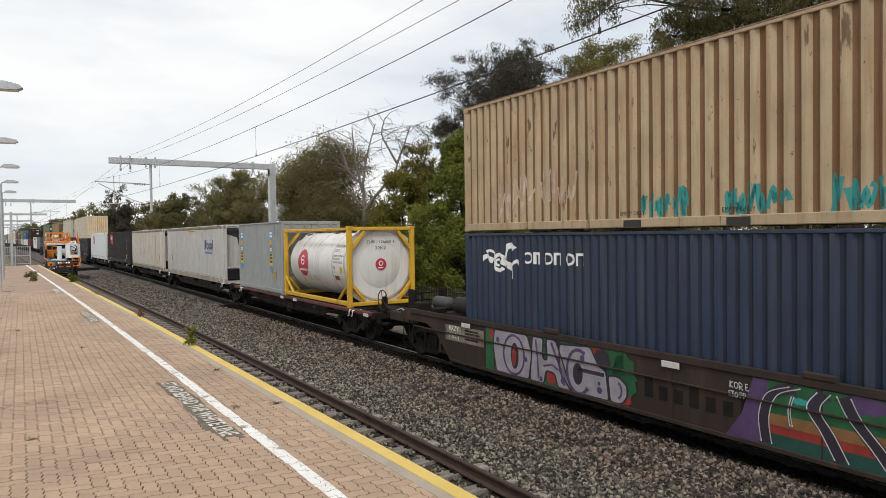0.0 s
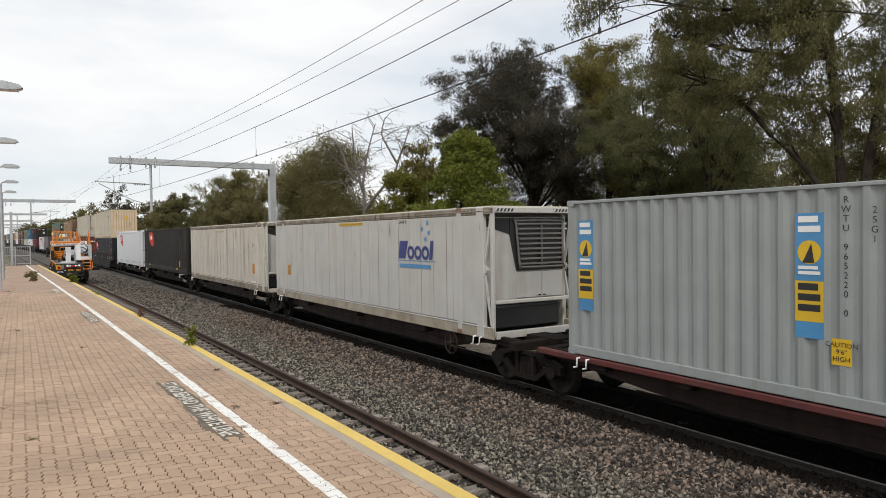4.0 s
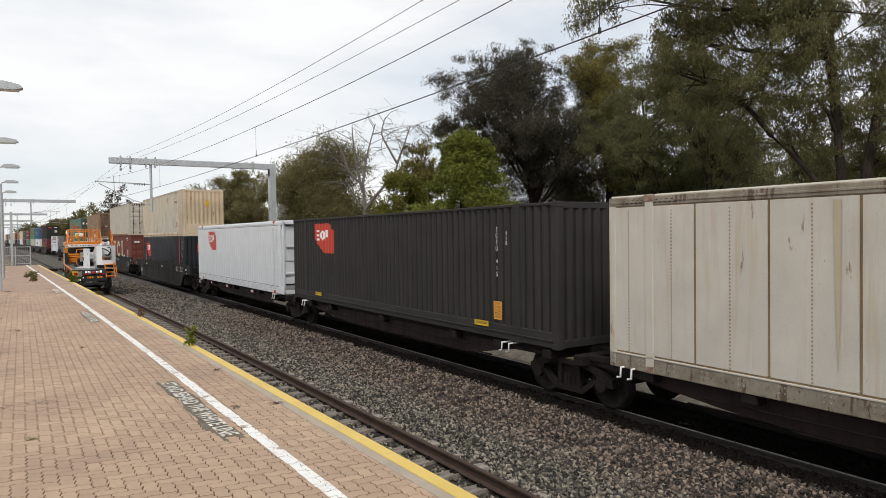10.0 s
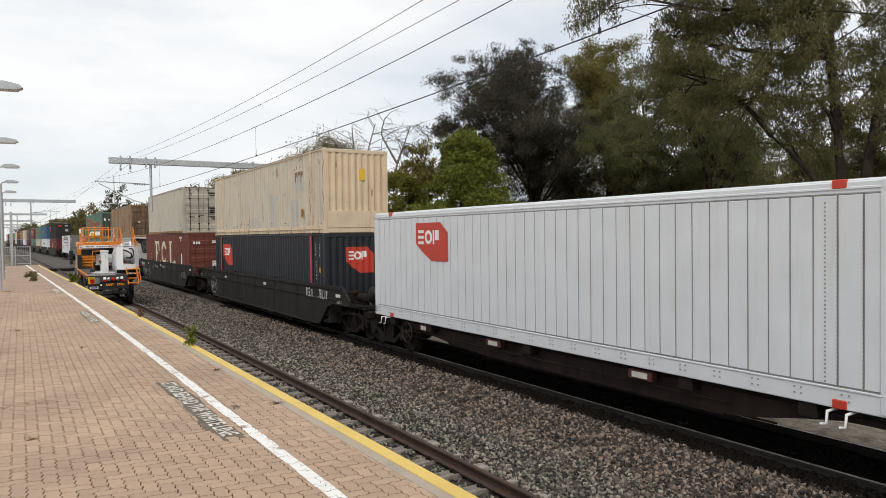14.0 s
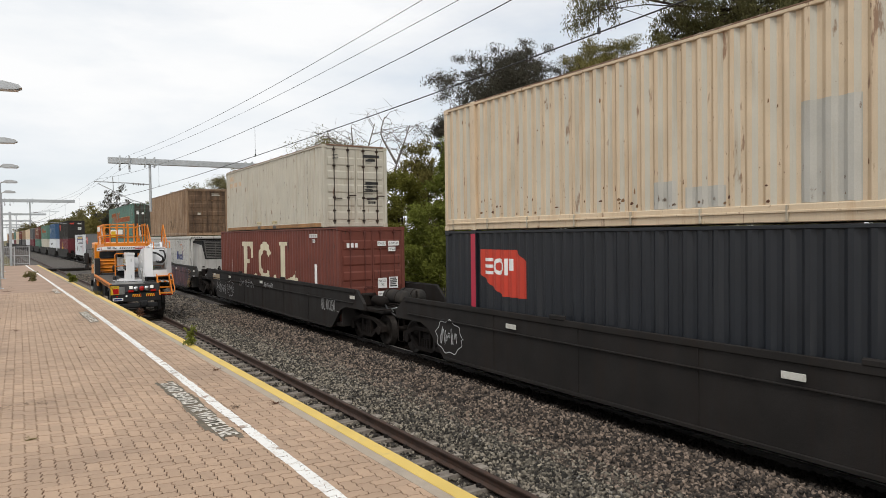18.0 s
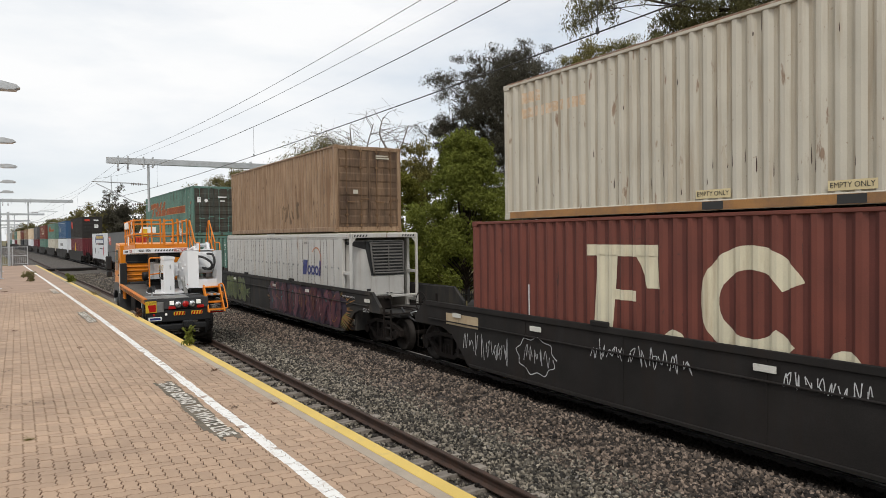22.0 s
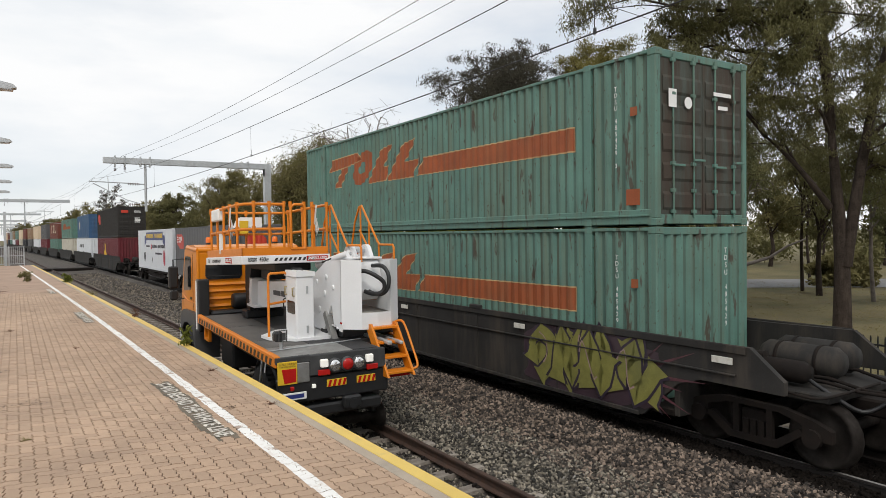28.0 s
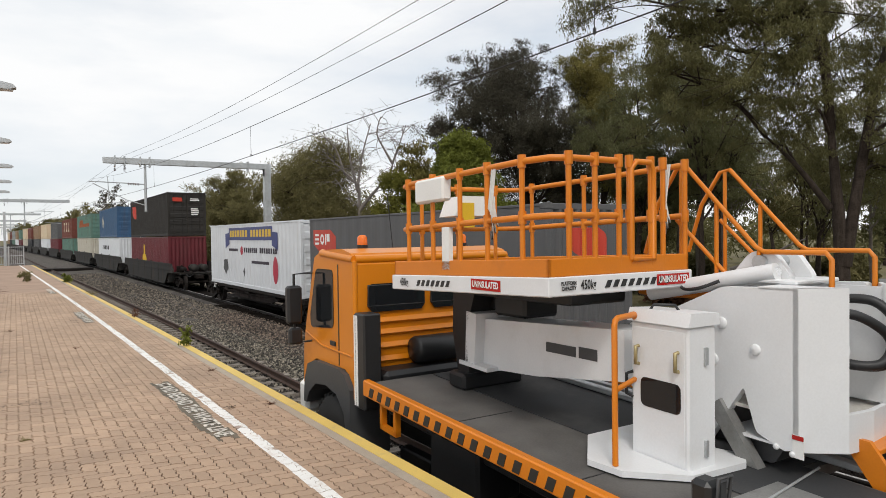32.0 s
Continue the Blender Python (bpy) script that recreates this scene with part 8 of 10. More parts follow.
part("door_gap", Shape().box(-1.124, -1.119, 5.66, 5.685, 1.62, 2.85), m_plastic, cab)
part("door_handle", Shape().box(-1.14, -1.118, 5.76, 5.92, 1.84, 1.90, .01), m_plastic, cab)
part("side_crease", Shape().tube([(-1.12, 5.3, 1.78), (-1.125, 6.2, 1.80), (-1.12, 6.75, 1.92)], .014, 6), m_cab, cab)
part("windscreen", Shape().ext([(6.44, 2.86), (6.70, 2.1), (6.73, 2.1), (6.47, 2.86)], "x", -1.0, 1.0), m_glass, cab)
part("front_bumper", Shape().box(-1.15, 1.15, 6.72, 6.98, .82, 1.24, .05), m_print, T, "pale front bumper")
for x in (-1, 1):
    mr = part("mirror", Shape().box(*sorted((x * 1.24, x * 1.44)), 6.55, 6.68, 2.05, 2.55, .03).box(*sorted((x * 1.24, x * 1.42)), 6.55, 6.66, 1.78, 2.0, .03), m_plastic, cab, "black door mirror")
    part("mirror_arm", Shape().tube([(x * 1.1, 6.5, 2.72), (x * 1.34, 6.6, 2.70), (x * 1.34, 6.6, 1.7), (x * 1.1, 6.55, 1.72)], .018, 6), m_plastic, mr)
    bc = part("beacon", Shape().cyl((x * .75, 5.75, 3.02), (x * .75, 5.75, 3.08), .07, 12), m_plastic, cab)
    part("beacon_lens", Shape().lathe([(.065, 0), (.062, .09), (.04, .12), (0, .125)], "z", (x * .75, 5.75, 3.08), 16), m_amber, bc, "amber flashing beacon")
part("aerial", Shape().cyl((-.4, 5.6, 3.02), (-.42, 5.7, 3.75), .006, 5), m_plastic, cab)
part("air_filter", Shape().lathe([(0, -.32), (.15, -.3), (.17, -.26), (.17, .26), (.15, .3), (0, .32)], "x", (-.15, 5.02, 1.74), 20), m_plastic, T, "black cylindrical air reservoir")
part("exhaust_shield", Shape().box(-1.2, -.98, 4.82, 5.08, 1.15, 2.28, .02), m_plastic, T, "tall black stack guard with white stripes")
part("stack_stripe", Shape().box(-1.206, -1.199, 4.98, 5.02, 1.18, 2.25).box(-1.206, -1.199, 5.04, 5.07, 1.18, 2.25), m_print, T)
part("engine_cover", Shape().box(-.95, .9, 4.8, 5.18, 1.3, 1.56, .05), m_plastic, T)
# work platform (cage)
cage = part("platform_skirt", Shape().box(-1.19, .42, 1.78, 4.16, 2.70, 2.845, .008), m_boom, T, "white platform skirt with black stripes")
part("toe_board", Shape().box(-1.17, .40, 1.80, 1.83, 2.845, 2.98, .006).box(-1.17, -1.14, 1.80, 4.14, 2.845, 2.98, .006).box(.37, .40, 1.8, 4.14, 2.845, 2.98, .006).box(-1.17, .4, 4.11, 4.14, 2.845, 2.98, .006), m_orange, cage)
part("platform_floor", Shape().box(-1.14, .37, 1.83, 4.11, 2.84, 2.86), m_plate, cage)
sk = Shape()
for i in range(7):
    y = 3.62 - i * .085
    sk.ext([(y, 2.745), (y + .045, 2.745), (y + .015, 2.80), (y - .03, 2.80)][::-1], "x", -1.196, -1.188)
for i in range(9):
    x = -.62 + i * .085
    sk.ext([(x, 2.745), (x + .045, 2.745), (x + .075, 2.80), (x + .03, 2.80)], "y", 1.772, 1.782)
part("skirt_stripe", sk, m_ink, cage)
for body, wdt, m, z, bg in (("UNINSULATED", .36, pose(-1.197, 2.55, 2.775, 90, 0, -90), 0, True), ("UNINSULATED", .36, pose(.17, 1.772, 2.775, 90, 0, 0), 0, True), ("450kg", .16, pose(-.80, 1.774, 2.775, 90, 0, 0), 0, False), ("PLATFORM\nCAPACITY", .15, pose(-1.0, 1.774, 2.775, 90, 0, 0), 0, False), ("450kg", .16, pose(-1.195, 3.9, 2.775, 90, 0, -90), 0, False)):
    if bg:
        b = Shape().box(-.2, .2, -.045, .045, -.006, -.001)
        o = part("warning_sticker", b, m_taillamp, cage, "red warning sticker")
        o.matrix_basis = m
    o = part("lettering", text_mesh(body, .075 if wdt > .3 else (.10 if "kg" in body else .038), wdt, bold=.002), m_print if bg else m_ink, cage)
    o.matrix_basis = m @ pose(0, 0, .003)


def rail_run(pts, r=.026):
    return Shape().tube(pts, r, 8)


X0, X1, Y0, Y1, ZT, ZM, ZB = -1.15, .38, 1.82, 4.12, 3.73, 3.30, 2.9
for z in (ZT, ZM):
    part("guard_rail", rail_run([(X0 + .25, Y0, z), (X0 + .07, Y0 + .06, z), (X0, Y0 + .3, z), (X0, Y1 - .3, z), (X0 + .07, Y1 - .06, z), (X0 + .25, Y1, z), (X1 - .25, Y1, z), (X1, Y1 - .1, z), (X1, Y0, z)]), m_orange, T, "orange tubular guard rail")
    part("guard_rail", rail_run([(X0 + .2, Y0, z), (-.42, Y0, z)]), m_orange, T)
for x, y in [(X0, Y0 + .3), (X0, Y0 + .75), (X0, Y0 + 1.15), (X0, Y0 + 1.6), (X0, Y1 - .25), (X0 + .2, Y0), (-.68, Y0), (-.42, Y0), (-.3, Y0), (-.05, Y0), (.1, Y0), (X1, Y0), (X1, Y0 + .6), (X1, Y0 + 1.2), (X1, Y1 - .3), (X0 + .3, Y1), (-.4, Y1), (.1, Y1)]:
    p = part("guard_post", Shape().cyl((x, y, ZB), (x, y, ZT), .022, 8), m_orange, T)
    for z in (ZT, ZM):
        part("pipe_joint", Shape().cyl((x, y, z - .05), (x, y, z + .05), .033, 8), m_orange, p)
part("gate", rail_run([(-.30, Y0 - .02, ZB + .05), (-.30, Y0 - .02, ZT - .06), (-.24, Y0 - .02, ZT), (-.08, Y0 - .02, ZT), (-.04, Y0 - .02, ZT - .06), (-.04, Y0 - .02, ZB + .05), (-.30, Y0 - .02, ZB + .05)], .025), m_orange, T, "orange gate of the work platform")
part("document_box", Shape().box(X0 - .05, X0 + .05, Y0 + 1.35, Y0 + 1.85, 3.52, 3.74, .02), m_print, T, "white box on the guard rail")
part("foam_pad", Shape().box(X0 - .02, X0 + .02, Y0 + 1.3, Y0 + 1.42, 2.9, 3.28), m_print, T)
part("control_console", Shape().ext([(-.7, 3.42), (-.2, 3.42), (-.2, 3.62), (-.62, 3.62)], "y", Y1 - .4, Y1 - .1), m_print, T, "white control console")
part("caution_placard", Shape().box(-.65, -.48, Y1 - .42, Y1 - .4, 3.3, 3.55), m_label, T)
for xx, yy in ((X0 + .02, Y0 + .62), (.22, Y0)):
    rp = Shape()
    for k in range(3):
        rp.tube([(xx - .03, yy + .02 * k, ZT), (xx - .05, yy + .03 + .02 * k, 3.4), (xx - .03 + .03 * k, yy + .05, 3.15 + .05 * k), (xx, yy + .07 + .01 * k, 3.5)], .008, 5)
    part("rope", rp, m_rope, T, "hanging white rope")
# stair rails at the side of the cage
for x in (.5, 1.12):
    part("stair_rail", rail_run([(x, 2.35, 3.0), (x, 2.2, 3.45), (x, 2.0, 3.74), (x, 1.9, 3.76), (x, 1.25, 3.07), (x, 1.18, 3.03), (x, .70, 3.03), (x, .66, 2.98), (x, .66, 2.75)], .02), m_orange, T, "orange stair handrail")
    part("stair_rail", rail_run([(x, 2.0, 3.3), (x, 1.25, 2.6)], .018), m_orange, T)
    for y, za, zb in ((1.95, 2.75, 3.75), (1.6, 2.5, 3.42), (1.22, 2.2, 3.04)):
        part("rail_post", Shape().cyl((x, y, za), (x, y, zb), .018, 8), m_orange, T)
part("stair_landing", Shape().box(.45, 1.15, 1.6, 2.4, 2.62, 2.70, .01), m_orange, T)
for i in range(5):
    part("stair_tread", Shape().box(.5, 1.12, 1.45 - i * .14, 1.62 - i * .14, 2.45 - i * .2, 2.48 - i * .2, .005), m_orange, T)
# rear ladder
for x in (.53, 1.0):
    part("ladder_stile", Shape().ext([(-.17, 1.02), (.05, 1.02), (.64, 1.79), (.42, 1.79)], "x", x, x + .04), m_orange, T, "orange rear ladder side")
for i in range(4):
    part("ladder_step", Shape().box(.56, 1.02, -.13 + i * .165, .09 + i * .165, 1.06 + i * .215, 1.10 + i * .215, .006), m_orange, T)
part("ladder_rail", rail_run(smooth([(1.04, .50, 1.79), (1.12, .36, 1.79), (1.12, .06, 1.42), (1.12, -.10, 1.15), (1.04, -.06, 1.10)], 4), .02), m_orange, T)
part("chain", Shape().box(.52, 1.04, .02, .06, .98, 1.02), m_taillamp, T)
# turret and boom
part("base_plate", Shape().ext([(-.86, 1.40), (-.50, 1.08), (.05, 1.04), (.3, 1.2), (.3, 2.1), (-.5, 2.1), (-.90, 1.70)], "z", 1.50, 1.545), m_boom, T, "white turret base plate")
cabn = part("control_cabinet", Shape().box(-.47, -.16, 1.14, 1.66, 1.52, 2.53, .015), m_boom, T, "white control cabinet")
part("cabinet_lid", Shape().ext([(-.49, 2.53), (-.14, 2.53), (-.15, 2.61), (-.46, 2.625)], "y", 1.12, 1.68), m_boom, cabn)
part("cabinet_window", Shape().ext(rounded([(1.20, 1.92), (1.56, 1.92), (1.56, 2.13), (1.20, 2.13)], .05), "x", -.480, -.474), m_glass, cabn, "dark cabinet window")
part("cabinet_door", Shape().box(-.476, -.469, 1.17, 1.63, 1.56, 2.49, .003), m_boom, cabn)
for y in (1.22, 1.58):
    part("latch_handle", Shape().tube([(-.475, y, 2.22), (-.51, y, 2.22), (-.51, y, 2.35), (-.475, y, 2.35)], .014, 6), m_brass, cabn, "brass latch handle")
part("lid_handle", Shape().tube([(-.42, 1.52, 2.61), (-.40, 1.50, 2.655), (-.28, 1.40, 2.65), (-.26, 1.38, 2.605)], .012, 6), m_plastic, cabn)
part("grab_handle", Shape().tube([(-.47, 1.64, 1.96), (-.50, 1.68, 1.98), (-.50, 1.68, 2.13), (-.47, 1.64, 2.15)], .013, 6), m_plastic, cabn)
part("cabinet_hinge", Shape().box(-.30, -.27, 1.12, 1.145, 1.62, 1.74).box(-.30, -.27, 1.12, 1.145, 2.26, 2.38), m_galv, cabn)
part("access_rail", rail_run([(-.83, 1.49, 1.55), (-.83, 1.49, 2.53), (-.815, 1.496, 2.565), (-.78, 1.51, 2.58), (-.50, 1.60, 2.58), (-.47, 1.62, 2.55)], .022), m_orange, T, "orange access rail")
part("access_rail", rail_run([(-.83, 1.49, 2.08), (-.50, 1.60, 2.10)], .02), m_orange, T)


def bent_wall(path, z0, z1, w=.04):
    """An upright plate folded along points in plan."""
    s = Shape()
    for (xa, ya), (xb, yb) in zip(path, path[1:]):
        s.ext([(xa, ya), (xb, yb), (xb, yb + w), (xa, ya + w)], "z", z0, z1)
    return s


CHEEK = rounded([(.70, 2.79), (.70, 1.72), (.80, 1.68), (1.02, 1.76), (1.12, 2.06), (1.44, 1.57), (2.0, 1.58), (2.28, 1.95), (2.22, 2.40), (1.75, 2.57), (1.3, 2.77)], .03, 3)
tur = part("turret_cheek", Shape().ext(CHEEK[::-1], "x", .14, .22), m_boom, T, "white steel turret")
part("turret_cheek", Shape().ext(CHEEK[::-1], "x", 1.08, 1.16), m_boom, T)
part("turret_post", bent_wall([(.14, .70), (.42, .50)], 1.96, 2.79), m_boom, T, "white upright turret plate")
part("turret_post", bent_wall([(.96, .50), (1.16, .62)], 1.96, 2.79), m_boom, T)
part("turret_tray", bent_wall([(.14, .70), (.42, .50), (.70, .47), (.96, .50), (1.16, .62)], 1.70, 1.96), m_boom, T)
part("post_cap", Shape().ext([(.14, .71), (.42, .51), (.42, 1.0), (.14, 1.0)], "z", 2.77, 2.79), m_boom, T)
part("post_inner_wall", Shape().box(.38, .42, .53, 1.0, 1.96, 2.77), m_boom, T)
part("post_inner_wall", Shape().box(.96, .99, .53, 1.0, 1.96, 2.77), m_boom, T)
part("tray_floor", Shape().ext([(.18, .72), (.42, .53), (.96, .53), (1.12, .64), (1.12, 1.7), (.18, 1.7)], "z", 1.90, 1.925), m_deckpale, T, "dusty white tray floor")
part("tray_bottom", Shape().ext([(.15, .71), (.42, .51), (.96, .51), (1.15, .63), (1.15, 1.3), (.15, 1.3)], "z", 1.70, 1.72), m_boom, T)
part("turret_pedestal", Shape().ext(rounded([(.95, 1.52), (2.0, 1.52), (2.1, 1.7), (.85, 1.7)], .04)[::-1], "x", .26, 1.2), m_greyplastic, T, "dark turret pedestal")
part("turret_brace", Shape().ext([(.98, 1.50), (1.12, 1.50), (1.40, 1.86), (1.30, 1.94)][::-1], "x", .10, .20), m_plate, T, "bare steel diagonal brace")
part("slew_gear", Shape().lathe([(.50, 1.50), (.50, 1.60), (.42, 1.60)], "z", (.62, 1.45, 0), 28), m_plastic, T, "greasy black slewing ring")
part("boom_pivot_housing", Shape().ext(rounded([(.74, 2.26), (1.0, 2.10), (1.5, 2.1), (1.7, 2.62), (1.2, 2.84), (.95, 2.78), (.86, 2.70)], .05)[::-1], "x", .46, .94), m_boom, T)
part("housing_top", Shape().box(.40, 1.0, .86, 1.5, 2.79, 2.825, .01), m_boom, T)
for x in (.52, .82):
    part("pivot_lug", Shape().ext(rounded([(.95, 2.81), (1.50, 2.81), (1.30, 3.04), (1.12, 3.04)], .08)[::-1], "x", x, x + .07), m_boom, T)
part("lug_pin", Shape().cyl((.47, 1.21, 2.95), (.94, 1.21, 2.95), .055, 14), m_galv, T)
part("lift_cylinder", Shape().cyl((.46, 1.05, 2.88), (.34, 2.15, 2.66), .07, 16), m_boom, T, "white hydraulic lift cylinder")
part("cylinder_rod", Shape().cyl((.66, 1.2, 2.94), (.46, 1.05, 2.88), .035, 10), m_chrome, T)
part("cylinder_hose", Shape().tube(smooth([(.33, 1.85, 2.76), (.24, 1.72, 2.72), (.20, 1.55, 2.74), (.28, 1.42, 2.80)], 4), .014, 6), m_hose, T)
for y, z, r_ in ((1.02, 2.34, .04), (1.30, 2.50, .045), (1.38, 2.22, .05), (1.72, 2.40, .04), (1.62, 1.92, .06), (1.95, 2.16, .045), (1.90, 1.80, .04), (.74, 1.68, .022), (.86, 1.70, .022)):
    part("pivot_pin", Shape().lathe([(0, -.022), (r_ * .8, -.02), (r_, -.012), (r_, 0)], "x", (.14, y, z), 14), m_boom, tur)
part("warning_label", Shape().box(.132, .139, .66, .74, 1.66, 1.82), m_print, tur)
part("label_head", Shape().box(.128, .133, .66, .74, 1.79, 1.82), m_taillamp, tur)
part("hydraulic_hose", Shape().tube(smooth([(.42, .66, 2.62), (.54, .52, 2.60), (.68, .43, 2.52), (.78, .40, 2.43), (.79, .41, 2.33), (.73, .46, 2.26), (.64, .60, 2.25), (.60, .80, 2.28)], 5), .034, 10), m_hose, T, "ribbed black hydraulic hose")
part("hydraulic_hose", Shape().tube(smooth([(.76, .78, 2.68), (.83, .56, 2.68), (.87, .44, 2.59), (.88, .40, 2.46), (.85, .41, 2.33), (.78, .46, 2.25), (.71, .62, 2.24), (.68, .80, 2.28)], 5), .034, 10), m_hose, T, "ribbed black hydraulic hose")
part("telescopic_boom", Shape().ext([(1.9, 1.98), (1.9, 2.40), (3.95, 2.30), (4.05, 1.80), (3.95, 1.78), (3.0, 1.84)][::-1], "x", -.28, .12), m_boom, T, "white telescopic boom section")
part("boom_brand_bars", Shape().box(-.286, -.281, 2.2, 2.42, 2.10, 2.20).box(-.286, -.281, 2.46, 2.85, 2.10, 2.19), m_greyplastic, T)
part("boom_support", Shape().ext(rounded([(3.80, 2.66), (4.22, 2.66), (4.25, 2.1), (4.12, 1.49), (3.92, 1.49), (4.0, 2.1)], .04), "x", -.40, .24).box(-.5, .3, 3.9, 4.2, 1.49, 1.66, .03), m_plastic, T, "black boom rest")
part("boom_head_plate", Shape().ext([(3.85, 1.76), (4.02, 1.78), (3.98, 2.36), (3.80, 2.34)][::-1], "x", -.40, .2).box(-.42, .3, 3.6, 4.1, 1.74, 1.78), m_boom, T)
part("levelling_gear", Shape().box(-.4, .3, 2.4, 3.9, 2.56, 2.70, .02).box(-.25, .2, 3.2, 3.7, 2.36, 2.58, .03).cyl((-.1, 3.9, 2.45), (-.1, 3.3, 2.62), .06, 10), m_plastic, T)
part("tool_rail", Shape().box(.66, .74, .05, 3.9, 1.50, 1.56, .01).box(.86, .92, .0, 3.8, 1.50, 1.55, .01), m_galv, T, "bright steel rail lengths on the deck")
fl = part("work_light", Shape().box(-1.05, -.90, .56, .70, 1.62, 1.78, .03), m_plastic, T, "black portable work light")
part("light_guard", Shape().tube([(-.98, .56, 1.63), (-.98, .54, 1.80), (-.86, .54, 1.80), (-.86, .56, 1.63)], .012, 6).box(-.97, -.87, .565, .575, 1.64, 1.76), m_greyplastic, fl)
part("light_stand", Shape().cyl((-.92, .65, 1.49), (-.92, .65, 1.63), .03, 8), m_galv, fl)
part("deck_strap", Shape().tube([(-1.2, .45, 1.52), (-.4, .62, 1.505), (.5, .75, 1.51)], .01, 5).tube([(-1.22, .45, 1.5), (-1.25, .45, 1.2)], .01, 5), m_galv, T)


# the deck rises a little towards the cab; the work platform hangs nearly level
CAGE = ("platform_skirt", "toe_board", "platform_floor", "skirt_stripe", "warning_sticker", "guard_rail", "guard_post", "pipe_joint", "gate", "document_box", "foam_pad", "control_console", "caution_placard", "rope")
LEVEL = ("wheel", "rail_wheel", "tyre", "tread", "rim", "guide_arm", "mudguard", "front_mudguard", "chassis", "cab", "telescopic_boom", "boom_brand_bars", "levelling_gear", "stair_rail", "rail_post", "stair_landing", "stair_tread", "front_bumper")
for ob in truck.children_recursive:
    kind_name = ob.name.split(".")[0]
    if kind_name in LEVEL or (ob.parent is not truck and ob.parent.name.split(".")[0] in LEVEL):
        continue
    at = ob.matrix_basis.translation.copy()
    on_cage = kind_name in CAGE or (kind_name == "lettering" and at.z > 2)

    def rise(y, z):
        if on_cage:
            return .03 - .034 * (y - 1.8)
        return (-.085 + .038 * min(y, 4.8)) * min(1.0, max(0.0, (2.7 - z) / .9))
    if at.length > 0:
        ob.matrix_basis.translation.z = at.z + rise(at.y, at.z)
        ob.location.z = at.z + rise(at.y, at.z)
    else:
        for v in ob.data.vertices:
            v.co.z += rise(v.co.y, v.co.z)


# ---- line-side: overhead wires, gantries, lamps, fences ----
def sag(y, low, rise):
    """Height of a slung wire: lowest in mid-span, with supports at -20, 42 and every 48 m from there."""
    if y < 11:
        return low + rise * min(1.3, 3 * ((y - 11) / 31) ** 2)
    if y < 42:
        return low + rise * ((y - 11) / 31) ** 2
    a = ((y - 42) % 48) / 48
    return low + rise * (1 - .6 * (1 - (2 * a - 1) ** 2))


def wire(name, label, line, low, rise, r, y0=-20, y1=330, group="overhead wires"):
    pts = []
    y = y0
    while y <= y1:
        pts.append((line(y), y, sag(y, low, rise)))
        y += 2 if y < 100 else 8
    return tagged(part(name, Shape().tube(pts, r, 5), m_wire), label, "wire", group)


wire("contact_wire", "dark contact wire over the near track", lambda y: near_x(y) + .03, 4.96, .30, .0072)
wire("catenary_wire", "dark sagging catenary wire above the contact wire", lambda y: near_x(y) + .03, 5.585, .95, .0058)
wire("feeder_wire", "thin feeder wire slung along the gantries", lambda y: near_x(y) + 1.5, 7.2, .66, .006)
wire("feeder_wire", "thin feeder wire slung along the gantries", lambda y: near_x(y) + 2.12, 7.25, .60, .006)
for y in (4.45, 14.75, 25.8, 35, 52, 62, 72):
    zt, zb = sag(y, 5.585, .95), sag(y, 4.96, .30)
    x = near_x(y) + .03
    s = Shape().cyl((x, y, zb), (x, y, zt), .0028, 5).box(x - .008, x + .008, y - .014, y + .014, zb - .012, zb + .045).tube([(x, y, zb + .04), (x + .02, y + .03, zb + .1), (x, y, zb + .16)], .003, 4)
    tagged(part("dropper_wire", s, m_wire), "thin dropper hung between the overhead wires", "wire", "droppers")


def registration(parent, x, y, z, reach):
    """Hanging stalk with a steady arm, struts and a ribbed insulator."""
    part("drop_stalk", Shape().cyl((x, y, z - 2.75), (x, y, z), .07, 12), m_galv, parent, "hanging steel tube")
    s = Shape().tube([(x, y, z - 1.2), (x - 1.0 * reach, y, z - 1.15), (x - 2.9 * reach, y, z - 1.1)], .03, 6).tube([(x, y, z - 2.4), (x - 1.0 * reach, y, z - 2.1), (x - 2.7 * reach, y, z - 1.2)], .025, 6)
    s.tube([(x - 1.9 * reach, y, z - 2.2), (x - 1.95 * reach, y, z - .8)], .02, 6).tube([(x - .9 * reach, y, z - 2.2), (x - 3.6 * reach, y, z - 2.5)], .018, 6)
    part("steady_arm", s, m_galv, parent)
    n = Shape()
    for zz in (-1.2, -2.35):
        for k in range(7):
            u = .35 + k * .09
            n.lathe([(.03, -.02), (.085, 0), (.03, .02)], "x", (x - u * reach, y, z + zz), 10)
    part("insulator", n, m_insul, parent, "ribbed brown insulator")


